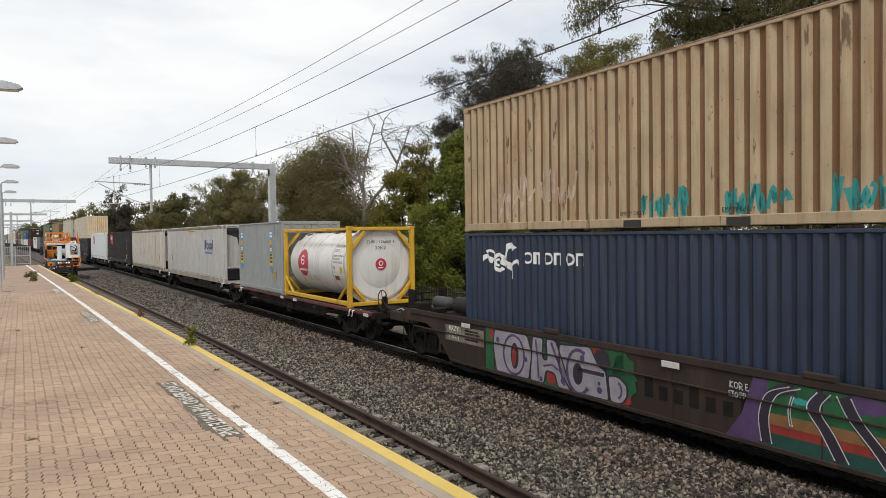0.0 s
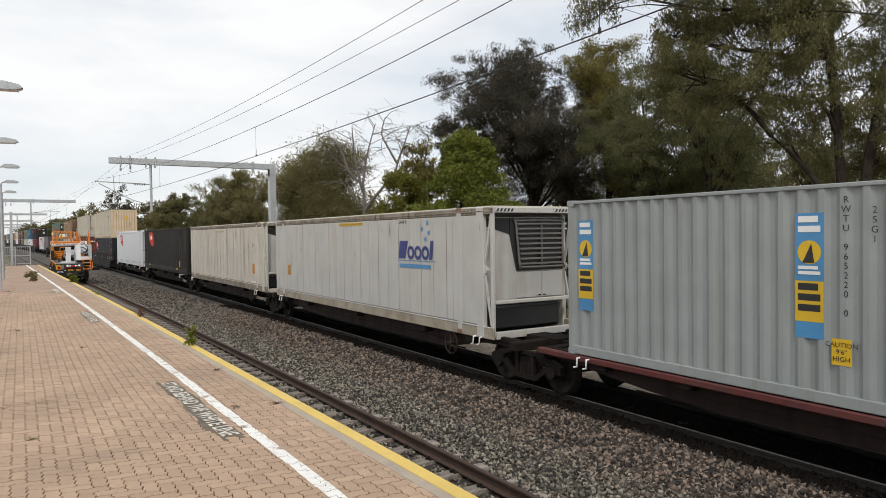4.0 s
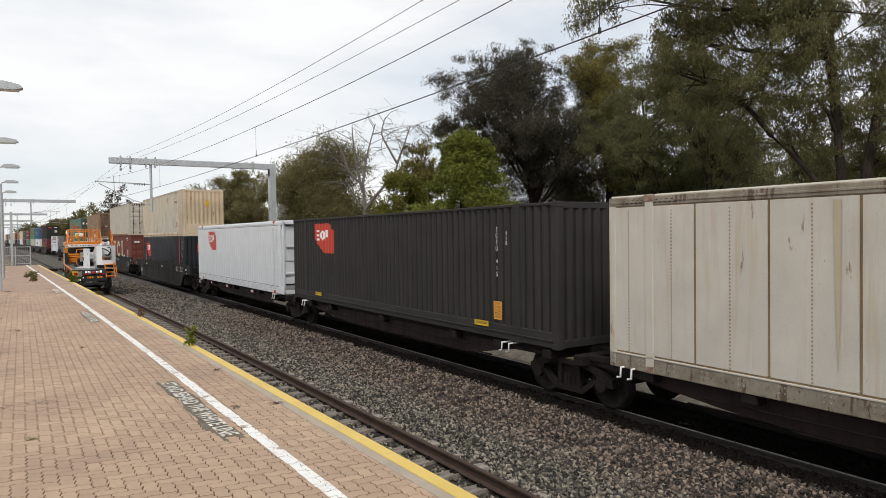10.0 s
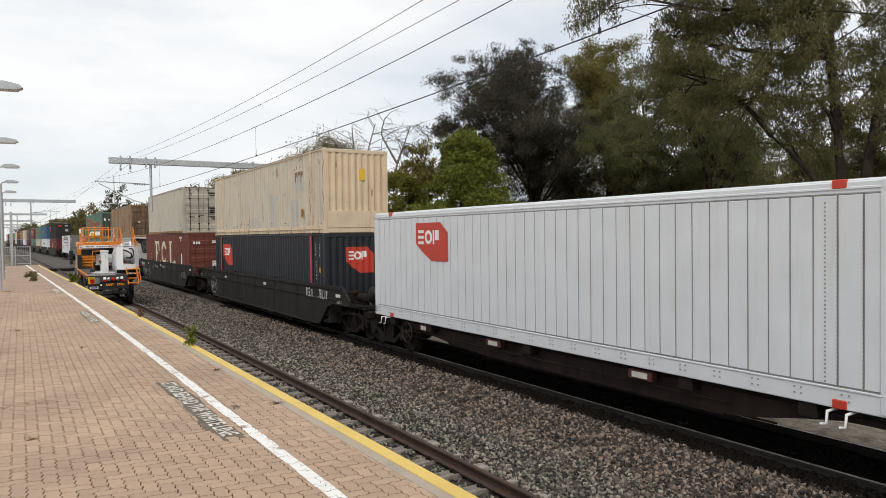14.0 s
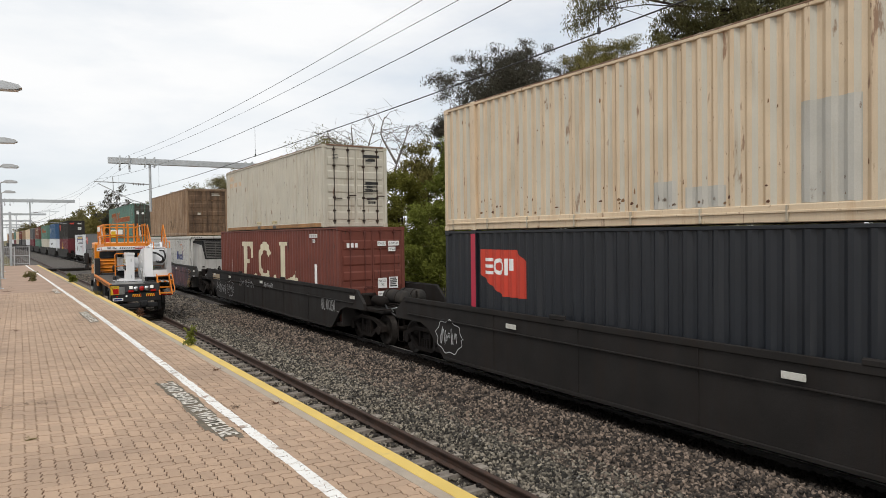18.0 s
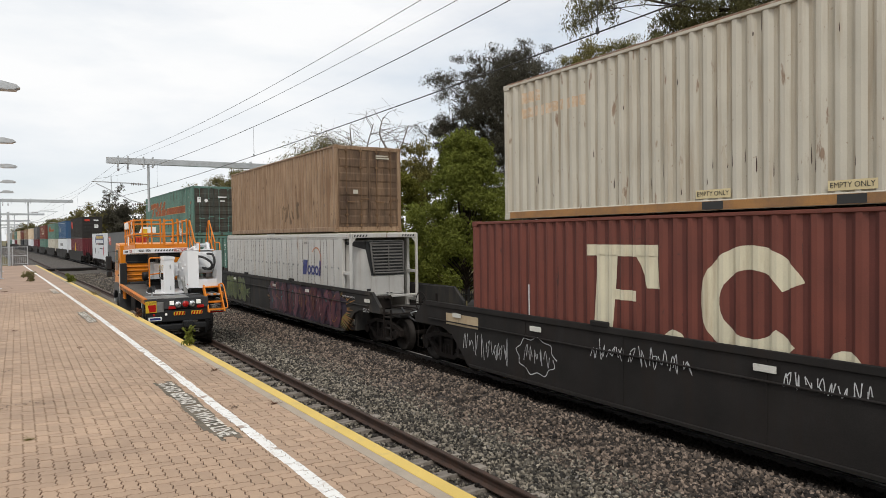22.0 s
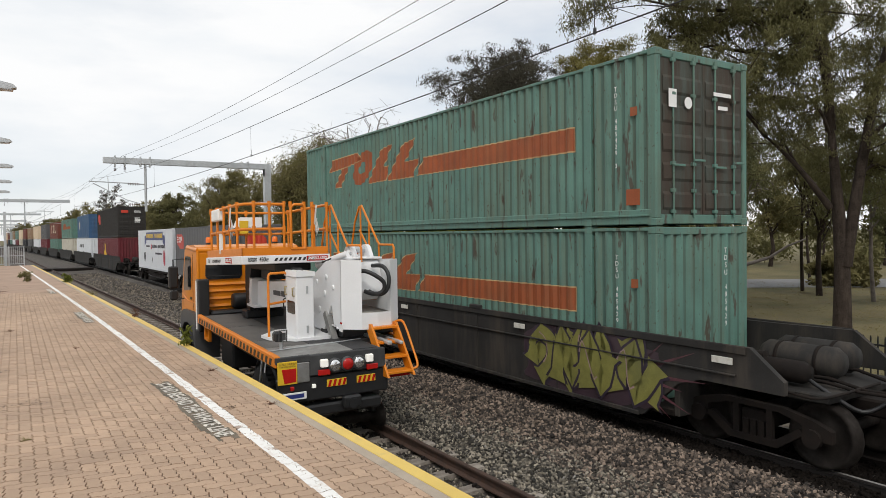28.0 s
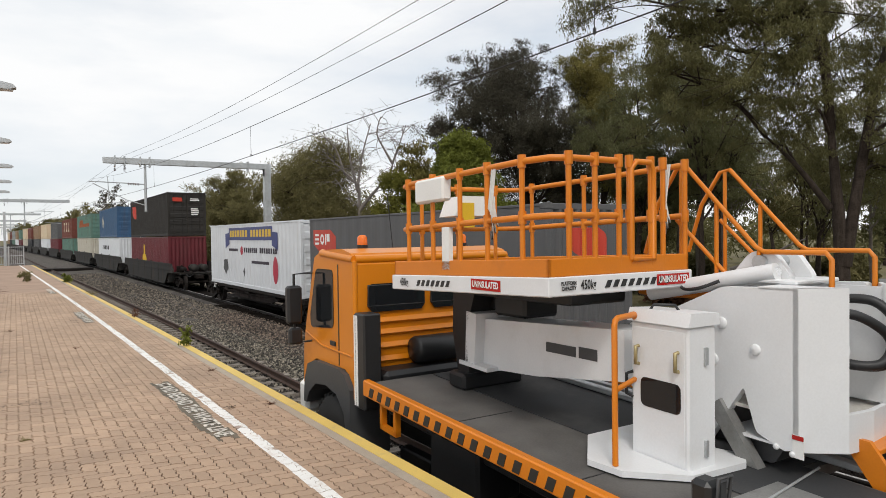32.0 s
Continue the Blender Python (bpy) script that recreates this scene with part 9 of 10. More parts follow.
def gantry(y, xl, xr, z, post_x, stalk_x, reach=1, group="overhead line gantries"):
    g = thing("overhead_gantry", "grey galvanised box-beam gantry over the railway", "gantry", group)
    part("beam", Shape().box(xl, xr, y - .15, y + .15, z - .17, z + .17, .015), m_galv, g)
    px = post_x
    part("post", Shape().box(px - .2, px + .2, y - .2, y + .2, -.3, z - .1, .015), m_galv, g)
    part("corner_bracket", Shape().ext([(px - .2, z - .17), (px + .2, z + .17), (px + .2, z - .6), (px - .2, z - .6)], "y", y - .205, y + .205), m_galv, g)
    for x in (xl + .6, xl + 1.1, stalk_x - .25, stalk_x + .25, px - 1.2 * (1 if px > xl + 3 else -1)):
        part("beam_clamp", Shape().box(x - .03, x + .03, y - .19, y + .19, z - .32, z + .27, .006), m_galv, g)
    for x in (xl + .6, xl + 1.1):
        n = Shape()
        for k in range(4):
            n.lathe([(.03, -.02), (.08, 0), (.03, .02)], "z", (x, y, z - .36 - k * .07), 10)
        part("insulator", n, m_insul, g, "dark ribbed insulator")
    registration(g, stalk_x, y, z - .1, reach)
    return g


gantry(42, 4.28, 13.75, 7.58, 13.55, 6.45)
for y, k in ((90, 0), (138, 1), (186, 0), (236, 1), (290, 0)):
    c = near_x(y)
    gantry(y, c - 4.2, c + 3.3, 7.6, c - 4.0, c - 1.2, -1)

# platform lamps
lamps_at = ((-.55, 15.9), (-.64, 24.6), (-.60, 33.0), (-.66, 41.7), (-.79, 50.6))
head = [(0, .05), (.08, .02), (.30, .0), (.55, .01), (.66, .05), (.60, .11), (.35, .16), (.1, .15)]
for x, y in lamps_at:
    l = thing("platform_lamp", "grey street-type lamp on a slim pole above the platform", "lamp", "platform lamps", at=pose(x, y, TOP))
    part("pole", Shape().cyl((-.14, 0, 0), (-.14, 0, 4.9), .075, 12, .05), m_galv, l)
    part("arm", Shape().tube([(-.14, 0, 4.85), (-.08, 0, 4.97), (.05, 0, 5.0)], .035, 8), m_galv, l)
    hd = part("lamp_head", Shape().ext([(a, 4.95 + b) for a, b in head], "y", -.13, .13), m_galv, l)
    part("diffuser", Shape().ext([(.14, 4.935), (.6, 4.945), (.55, 4.965), (.14, 4.96)], "y", -.1, .1), m_reefer, hd)
    part("base_plate", Shape().box(-.29, .01, -.15, .15, 0, .02), m_galv, l)
# masts and mesh fence at the platform's end
ef = thing("end_fence", "grey welded mesh fence with gate at the end of the platform", "fence", at=pose(0, 61.6, TOP))
for i in range(9):
    part("post", Shape().box(-7.4 + i * 1.0, -7.34 + i * 1.0, -.03, .03, -.01, 1.5), m_mesh, ef)
for z in (.12, .75, 1.42):
    part("rail", Shape().box(-7.4, .65, -.02, .02, z, z + .05), m_mesh, ef)
sp = Shape()
x = -7.35
while x < .62:
    sp.box(x, x + .02, -.01, .01, .15, 1.42)
    x += .13
part("mesh", sp, m_mesh, ef)
for x, y, h in ((-1.4, 40, 5.6), (-1.55, 52, 6.2), (-2.2, 66, 6.0), (-.6, 64, 5.4), (-2.6, 78, 6.0)):
    m = thing("steel_mast", "slim grey steel mast at the platform's end", "mast", "line-side masts", at=pose(x, y, 0 if y > 62 else TOP))
    part("mast_post", Shape().box(-.09, .09, -.09, .09, 0, h - (0 if y > 62 else 1.2), .012), m_galv, m)
    part("mast_cap", Shape().box(-.11, .11, -.11, .11, h - (0 if y > 62 else 1.2), h + .03 - (0 if y > 62 else 1.2)), m_galv, m)
bx = thing("track_crossing", "dark boarded crossing between the rails far down the line", "crossing", kind="structure")
part("crossing_boards", Shape().box(near_x(84) - .6, freight_x(84) - 1.8, 82.6, 84.6, -.2, .06, .02), m_under, bx)
sl_ = thing("street_lamp", "slim street lamp behind the railway", "lamp", at=pose(18.6, 100, 0))
part("pole", Shape().cyl((0, 0, -.2), (0, 0, 7.0), .07, 8), m_galv, sl_)
part("arm", Shape().tube([(0, 0, 6.9), (-.4, 0, 7.0), (-1.4, 0, 7.05)], .05, 6).box(-1.9, -1.3, -.1, .1, 7.0, 7.1), m_galv, sl_)

# picket fence behind the freight line
fx0 = 15.0
pf_ = thing("picket_fence", "low black steel picket fence at the edge of the park", "fence")
pk = Shape().box(-.012, .012, -.012, .012, 0, 1.05).ext([(-.012, 1.05), (.012, 1.05), (0, 1.1)], "y", -.012, .012).mesh("picket")
y = -2.0
while y < 32:
    o = part("picket", pk, m_fence, pf_)
    o.matrix_basis = pose(fx0, y, -.12)
    y += .14
for z in (.12, .9):
    part("rail", Shape().box(fx0 - .018, fx0 + .018, -2.2, 60, z - .12, z - .08), m_fence, pf_)
for i in range(14):
    part("post", Shape().box(fx0 - .03, fx0 + .03, -2 + i * 2.4 - .03, -2 + i * 2.4 + .03, -.2, 1.05), m_fence, pf_)
far_pk = Shape()
y = 32
while y < 60:
    far_pk.box(fx0 - .012, fx0 + .012, y, y + .024, -.12, .95)
    y += .14
part("distant_pickets", far_pk, m_fence, pf_)

# road through the park
rd = Shape()
ax, ay, bx_, by_ = 10.0, 41.0, 78.0, -12.0
dx, dy = bx_ - ax, by_ - ay
ln = math.hypot(dx, dy)
nx_, ny_ = -dy / ln, dx / ln
rd.add([(ax + 12 , ay - 6, -.10), (bx_, by_, -.10), (bx_ + nx_ * 7, by_ + ny_ * 7, -.10), (ax + 12 + nx_ * 7, ay - 6 + ny_ * 7, -.10)], [(0, 1, 2, 3)])
tagged(part("road", rd, m_road), "pale grey asphalt road through the park", "road", kind="structure")

# ---- trees ----
def leafmat(name, col, var=.15):
    m = surf(name, tuple(c * 2.6 for c in col), .7, var=.25, scale=.9, grain=30, bump=0, islands=var, spec=.12)
    n, l = m.node_tree.nodes, m.node_tree.links
    b = n["Principled BSDF"]
    tr, mx = n.new("ShaderNodeBsdfTranslucent"), n.new("ShaderNodeMixShader")
    src = b.inputs["Base Color"].links[0].from_socket
    l.new(src, tr.inputs["Color"])
    mx.inputs[0].default_value = .36
    l.new(b.outputs[0], mx.inputs[1])
    l.new(tr.outputs[0], mx.inputs[2])
    l.new(mx.outputs[0], n["Material Output"].inputs["Surface"])
    return m


m_bark = surf("dark_bark", (0.040, 0.030, 0.024), .95, var=.35, scale=4, grain=22, bump=.9, dirt=(0.075, 0.058, 0.046), amount=.4, streak=.3, dscale=4, spec=.2)
m_barkpale = surf("pale_gum_bark", (0.17, 0.145, 0.125), .85, var=.25, scale=3, grain=20, bump=.3, dirt=(0.08, 0.065, 0.055), amount=.5)
m_dead = surf("bare_grey_wood", (0.19, 0.165, 0.15), .9, var=.2, scale=3, grain=20, bump=.2)
m_leafdark = leafmat("dark_gum_leaves", (0.060, 0.0565, 0.0250))
m_leafbrown = leafmat("bronze_gum_leaves", (0.033, 0.0305, 0.0225))
m_leafolive = leafmat("olive_leaves", (0.076, 0.066, 0.021))
m_leafbright = leafmat("fresh_green_leaves", (0.066, 0.074, 0.015))
m_leafgrey = leafmat("grey_green_leaves", (0.056, 0.0565, 0.0265))
m_leafmid = leafmat("mid_green_leaves", (0.074, 0.066, 0.0290))
m_leafbush = leafmat("yellow_green_bush_leaves", (0.068, 0.066, 0.014))
m_leafred = leafmat("reddish_shrub_leaves", (0.06, 0.03, 0.019))


def leaf_cloud(pts, rad, count, size, rng, droop=.6, stretch=2.6):
    """Small leaf blades scattered in clumps round points; returns vertices and faces."""
    pts = np.array(pts)
    k = rng.integers(0, len(pts), count)
    d = rng.normal(0, 1, (count, 3))
    d /= np.linalg.norm(d, axis=1)[:, None]
    own = rng.uniform(.45, 1.35, (len(pts), 3)) * (1, 1, .8)
    r = rad * 1.32 * rng.uniform(.02, 1, count)[:, None] ** .66
    c = pts[k] + d * r * own[k]
    a = rng.normal(0, 1, (count, 3))
    a[:, 2] -= droop * 1.6
    a /= np.linalg.norm(a, axis=1)[:, None]
    b = np.cross(a, rng.normal(0, 1, (count, 3)))
    b /= np.linalg.norm(b, axis=1)[:, None] + 1e-6
    s = size * rng.uniform(.6, 1.4, count)[:, None]
    la, lb = a * s * stretch / 2, b * s / 2
    v = np.stack([c - la - lb, c - la + lb, c + la], 1).reshape(-1, 3)
    f = np.arange(count * 3).reshape(-1, 3)
    return v, f


def np_mesh(name, v, f):
    me = bpy.data.meshes.new(name)
    me.vertices.add(len(v))
    me.vertices.foreach_set("co", v.astype(np.float32).ravel())
    me.loops.add(f.size)
    me.loops.foreach_set("vertex_index", f.astype(np.int32).ravel())
    me.polygons.add(len(f))
    me.polygons.foreach_set("loop_start", np.arange(0, f.size, f.shape[1], dtype=np.int32))
    me.update(calc_edges=True)
    return me


def spray(wood, tips, path, s0, n, reach, rng, fine=3):
    """Twigs along the outer part of a bough, each with finer ones; the ends are where leaves grow."""
    for j in range(n):
        u = (s0 + (1 - s0) * (j + rng.uniform(0, 1)) / n) * (len(path) - 1)
        i = min(len(path) - 2, int(u))
        q = path[i].lerp(path[i + 1], u - i)
        e = q + Vector((rng.normal(0, 1), rng.normal(0, 1), rng.normal(.12, .65))) * reach
        m2 = q.lerp(e, .5) + Vector((rng.normal(0, .12), rng.normal(0, .12), .12))
        wood.tube([q, m2, e], .028, 5, .009)
        tips.append(e)
        for g in range(fine):
            e2 = m2.lerp(e, rng.uniform(.2, 1.1)) + Vector((rng.normal(0, 1), rng.normal(0, 1), rng.normal(-.1, .6))) * reach * .62
            wood.tube([m2.lerp(e, .6), e2], .011, 4, .005)
            tips.append(e2)


def crown(t, tips, rad, count, size, leaf, rng, droop):
    v, f = leaf_cloud(tips, rad, count, size, rng, droop, 3.4)
    part("crown", np_mesh("crown", v, f), leaf, t)


def tree(label, x, y, h, wid, base, leaf, bark, seed, count, size=.13, trunk=.28, lobes=14, fork=.35, droop=.6, lean=0.0, name="tree", cat="tree", bare=False, group="trees behind the railway", clump=.135, sprays=5):
    """Tapered trunk, forking limbs and a ragged crown of leaf clumps. base: height at which the crown begins."""
    rng = np.random.default_rng(seed)
    t = thing(name, label, cat, group, at=pose(x, y, -.15))
    wood = Shape()
    top = Vector((lean + rng.normal(0, .3), rng.normal(0, .3), h * .72))
    f0 = h * fork
    trunk_pts = [Vector((0, 0, 0)), Vector((lean * .1 + rng.normal(0, .16), rng.normal(0, .16), f0 * .5)), Vector((lean * .3, 0, f0)), Vector((lean * .6 + rng.normal(0, .3), rng.normal(0, .3), (f0 + h * .72) / 2)), top]
    wood.tube(trunk_pts, trunk, 9, trunk * .25)
    tips = []
    for i in range(lobes):
        a = 2.399 * i + rng.uniform(-.4, .4)
        zz = base + (h - base) * (.10 + .82 * ((i * .618 + rng.uniform(0, .2)) % 1.0))
        env = math.sin(math.pi * min(1, max(.12, (zz - base) / (h - base) * .72 + .18))) ** .6
        rr = wid * env * rng.uniform(.30, .84)
        c = Vector((lean + rr * math.cos(a), rr * math.sin(a), zz))
        st = max(f0 * .8, min(h * .7, c.z * rng.uniform(.45, .7)))
        p0 = Vector((lean * st / (h * .72), 0, st))
        mid = p0.lerp(c, .55) + Vector((rng.normal(0, .3), rng.normal(0, .3), rng.normal(.2, .3)))
        r = trunk * rng.uniform(.22, .36)
        path = [p0, p0.lerp(mid, .5) + Vector((0, 0, -.1)), mid, c]
        wood.tube(path, r, 6, .03)
        tips.append(c)
        if bare:
            for j in range(7):
                q = mid.lerp(c, rng.uniform(.4, 1.0))
                e = q + Vector((rng.normal(0, .7), rng.normal(0, .7), rng.normal(.8, .5))) * wid * .26
                m2 = q.lerp(e, .5) + Vector((rng.normal(0, .15), rng.normal(0, .15), .1))
                wood.tube([q, m2, e], .034, 5, .012)
                tips.append(e)
                for g in range(8):
                    b = m2.lerp(e, rng.uniform(.2, 1))
                    wood.tube([b, b + Vector((rng.normal(0, .8), rng.normal(0, .8), rng.normal(.7, .5))) * wid * .12], .014, 4, .006)
        else:
            spray(wood, tips, path, .5, sprays, wid * .24, rng)
    part("trunk", wood, bark, t)
    if count:
        crown(t, tips, wid * (clump if not bare else .12), int(count * 1.5), size * .55, leaf, rng, droop)
    return t


def spreading_gum(label, x, y, boughs, leaf, bark, seed, count, size, rad, group="trees behind the railway"):
    """A gum tree of long open boughs. boughs: (points as (across, away, height), radius, twigs); across runs square to the line of sight from the platform."""
    rng = np.random.default_rng(seed)
    t = thing("tree", label, "tree", group, at=pose(x, y, -.15))
    wood, tips = Shape(), []
    ax, aw = Vector((.848, -.53, 0)), Vector((.53, .848, 0))
    for pts, r, n in boughs:
        path = [ax * a + aw * b + Vector((0, 0, z)) for a, b, z in smooth(pts, 3)]
        wood.tube(path, r, 8, max(.02, r * .3))
        if n:
            spray(wood, tips, path, .3, n, 1.05, rng, 4)
    part("trunk", wood, bark, t)
    if count:
        crown(t, tips, rad, count, size, leaf, rng, 1.0)
    return t


def bush(label, x, y, h, wid, leaf, seed, count, size=.12, name="shrub", cone=False, group="shrubs behind the railway"):
    rng = np.random.default_rng(seed)
    t = thing(name, label, "tree" if h > 4 else "shrub", group, at=pose(x, y, -.15))
    st = Shape()
    pts = []
    n = 190 if cone else 60
    for i in range(n):
        z = h * rng.uniform(.05, .96) ** (1.0)
        w = wid * ((1.03 - z / h) ** .72 if cone else math.sin(math.pi * (.16 + .80 * z / h)) ** .7)
        a = rng.uniform(0, 6.28)
        r = w * rng.uniform(.45, .95)
        p = Vector((r * math.cos(a), r * math.sin(a), z))
        pts.append(p)
        if i % 3 == 0:
            st.tube([(0, 0, max(0, z * .35)), (p.x * .5, p.y * .5, z * .75), p], .035, 5, .01)
    st.tube([(0, 0, 0), (.05, 0, h * .4), (0, .05, h * .85)], .12, 7, .03)
    part("stem", st, m_bark, t)
    v, f = leaf_cloud(pts, wid * (.125 if cone else .28), count, size, rng, .2, 2.0)
    part("foliage", np_mesh("foliage", v, f), leaf, t)
    return t


tree("large dark bronze gum tree with dense crown", 25.9, 31.4, 15.9, 5.3, 5.0, m_leafbrown, m_bark, 3, 100000, .078, .36, 32, clump=.10)
tree("dark gum tree with low boughs", 22.2, 33.0, 11.4, 2.2, 7.0, m_leafbrown, m_bark, 4, 15000, .08, .2, 9, clump=.13)
tree("olive-topped tree with rounded clumps", 30.2, 29.4, 16.2, 3.1, 7.0, m_leafolive, m_bark, 5, 60000, .075, .26, 20, clump=.16)
tree("grey-green gum tree with drooping leaves", 27.6, 24.2, 11.8, 3.7, 3.4, m_leafgrey, m_bark, 6, 64000, .060, .2, 22, droop=1.0, clump=.105)
tree("olive gum tree with a slim black trunk", 26.4, 19.8, 12.2, 3.3, 6.2, m_leafgrey, m_bark, 7, 30000, .060, .18, 16, .3, 1.0, .4, clump=.10)
tree("bronze gum tree with drooping leaves", 31, 23.2, 14.0, 4.2, 7.4, m_leafgrey, m_barkpale, 8, 28000, .070, .2, 14, droop=1.0, clump=.11)
spreading_gum("tall gum tree with dark forked trunks and long open boughs", 21.7, 11.1, (
    ([(0, 0, 0), (.05, .1, 2.4), (-.2, 0, 4.8), (-.3, .1, 6.6)], .30, 0),
    ([(.1, 0, 2.2), (.35, -.1, 4.2), (.8, 0, 6.4), (1.4, .2, 8.6), (2.3, .3, 11.0), (2.6, .3, 13.2)], .20, 16),
    ([(-.3, .1, 4.0), (-1.2, .3, 5.3), (-2.1, .5, 6.3)], .12, 0),
    ([(-2.1, .5, 6.3), (-2.9, .6, 7.3), (-3.8, .7, 7.9), (-5.2, .9, 8.5)], .085, 18),
    ([(-.3, .1, 6.4), (-.5, 0, 8.2), (-1.0, -.1, 9.6), (-1.8, -.2, 11.4), (-2.4, 0, 13.4)], .17, 22),
    ([(-.3, .1, 6.4), (-.35, .3, 8.6), (-.3, .4, 10.6), (.2, .5, 13.6)], .15, 20),
    ([(-1.0, -.1, 9.6), (-2.6, .2, 10.2), (-4.2, .5, 10.3), (-6.6, .8, 10.9)], .09, 20),
    ([(-.6, 0, 8.6), (-2.0, .6, 8.9), (-3.6, 1.0, 9.3), (-5.0, 1.2, 9.7)], .08, 20),
    ([(-1.6, -.1, 11.0), (-3.2, .3, 11.9), (-5.0, .4, 12.4)], .08, 16),
    ([(-.3, .1, 6.2), (-.8, -.2, 7.0), (-1.3, -.3, 7.4)], .06, 5),
    ([(.8, 0, 6.2), (1.8, -.4, 6.9), (3.0, -.6, 6.8)], .08, 14),
    ([(.5, 0, 5.0), (1.5, .6, 5.4), (2.6, .9, 5.0)], .06, 12),
    ([(1.4, .2, 8.6), (2.6, .5, 9.6), (3.8, .7, 11.2)], .09, 18),
    ([(-1.2, .3, 5.3), (-1.5, .8, 6.4), (-1.6, 1.0, 7.6)], .05, 6)), m_leafdark, m_bark, 9, 190000, .032, .36)
tree("gum tree with airy dark crown", 30.5, 12.5, 8.0, 3.0, 3.6, m_leafgrey, m_barkpale, 10, 8000, .09, .16, 10, droop=1.0, clump=.12)
tree("slender gum tree in the park", 34, 18.5, 8.6, 3.0, 3.4, m_leafdark, m_bark, 12, 9000, .09, .16, 10, droop=1.0, clump=.1)
tree("slender gum tree in the park", 38, 27, 12.0, 3.6, 6.0, m_leafgrey, m_bark, 13, 9000, .12, .24, 11, droop=1.0)
tree("park tree beyond the road", 58, 36, 10, 4, 2.5, m_leafmid, m_bark, 14, 6000, .2, .2, 9)
tree("park tree beyond the road", 66, 30, 9, 4, 2.5, m_leafgrey, m_bark, 15, 6000, .2, .2, 9)
tree("park tree beyond the road", 48, 42, 13, 5, 3, m_leafdark, m_bark, 16, 9000, .22, .3, 9)
tree("dense dark green tree with a low crown", 31.2, 32.6, 8.2, 3.6, 2.6, m_leafdark, m_bark, 141, 13000, .12, .26, 22, clump=.15)
tree("dense dark green tree with a low crown", 35.2, 31.0, 8.2, 3.6, 2.4, m_leafdark, m_bark, 142, 11000, .12, .26, 22, clump=.15)
bush("dark green bush under the gum trees", 29.6, 27.2, 4.2, 2.2, m_leafdark, 143, 14000, .11)
bush("bright green conical tree with dense foliage to the ground", 18.9, 27.9, 8.3, 4.4, m_leafbright, 20, 80000, .078, "conifer_tree", True, "trees behind the railway")
bush("rounded olive green bush", 21.8, 40, 7.5, 2.1, m_leafbush, 21, 26000, .085)
spreading_gum("bare grey dead tree with forking limbs and fine twigs", 22.0, 46.0, (
    ([(-.05, 0, 0), (-.1, 0, 2.5), (-.15, 0, 4.9), (-.2, 0, 5.8)], .30, 0),
    ([(-.2, 0, 5.6), (-.25, .1, 7.1), (-1.2, .3, 7.9), (-1.9, .4, 9.85), (-2.9, .5, 10.9)], .13, 15),
    ([(-.25, 0, 6.6), (-.55, -.3, 8.0), (-.75, -.5, 9.2), (-.9, -.6, 11.3)], .12, 14),
    ([(-.25, 0, 7.1), (-.1, .5, 8.4), (.1, .7, 9.7), (.7, .8, 11.8)], .11, 14),
    ([(-.15, 0, 5.2), (.5, -.2, 6.0), (1.15, -.4, 6.7), (2.2, -.6, 7.95), (2.4, -.6, 8.6)], .16, 5),
    ([(2.4, -.6, 8.6), (1.8, -.7, 9.7), (1.3, -.8, 10.8), (1.6, -.9, 12.0)], .10, 13),
    ([(2.4, -.6, 8.6), (2.6, -.4, 9.2), (2.9, -.3, 10.0), (3.4, -.2, 11.5)], .10, 13),
    ([(2.2, -.6, 7.9), (2.7, -.6, 8.3), (3.3, -.5, 8.7)], .06, 5),
    ([(-.7, .2, 7.6), (-1.8, .1, 8.6), (-2.6, .1, 9.4)], .07, 9),
    ([(-.15, 0, 5.4), (-.9, -.3, 6.2), (-1.9, -.5, 7.6)], .08, 8)), m_leafgrey, m_dead, 22, 0, .05, .3)
tree("small tree with sparse olive crown", 25.2, 43, 11.0, 2.0, 5.5, m_leafolive, m_bark, 23, 7000, .12, .16, 11, clump=.17)
tree("dense olive green tree with rounded crown", 20.7, 50, 11.4, 4.9, 1.0, m_leafmid, m_bark, 24, 105000, .10, .26, 60, clump=.19, sprays=4)
tree("dark tree beside the railway", 18.2, 66, 10.8, 3.9, 1.6, m_leafmid, m_bark, 25, 36000, .11, .3, 24)
tree("grey-green tree beside the railway", 21.9, 77, 11.0, 4.2, 2.0, m_leafmid, m_bark, 26, 26000, .14, .3, 18)
tree("dark tree beside the railway", 15.9, 84, 9.2, 2.6, 1.6, m_leafdark, m_bark, 45, 14000, .14, .26, 14)
tree("dark tree beside the railway", 22.5, 97, 9.6, 4.4, 2.0, m_leafdark, m_bark, 27, 12000, .18, .3, 12)
tree("dark green tree with rounded crown", 18.5, 113, 9.6, 4.4, 2.0, m_leafmid, m_bark, 28, 12000, .18, .3, 12)
tree("bronze tree beside the railway", 17.4, 140, 10.0, 5, 2.0, m_leafbrown, m_bark, 29, 9000, .26, .3, 12)
tree("bare pale tree rising over bronze foliage", 16.9, 152, 14.2, 3.8, 6.0, m_leafbrown, m_dead, 30, 500, .3, .3, 8, bare=True)
tree("olive tree beside the railway", 16.5, 170, 10.6, 6, 2.0, m_leafolive, m_bark, 31, 8000, .32, .3, 10)
tree("dark tree far down the line", 14.5, 205, 12.0, 6, 2.0, m_leafmid, m_bark, 32, 8000, .36, .3, 10)
tree("dark tree far down the line", 15, 250, 11, 7, 1.5, m_leafdark, m_bark, 33, 7000, .45, .3, 10)
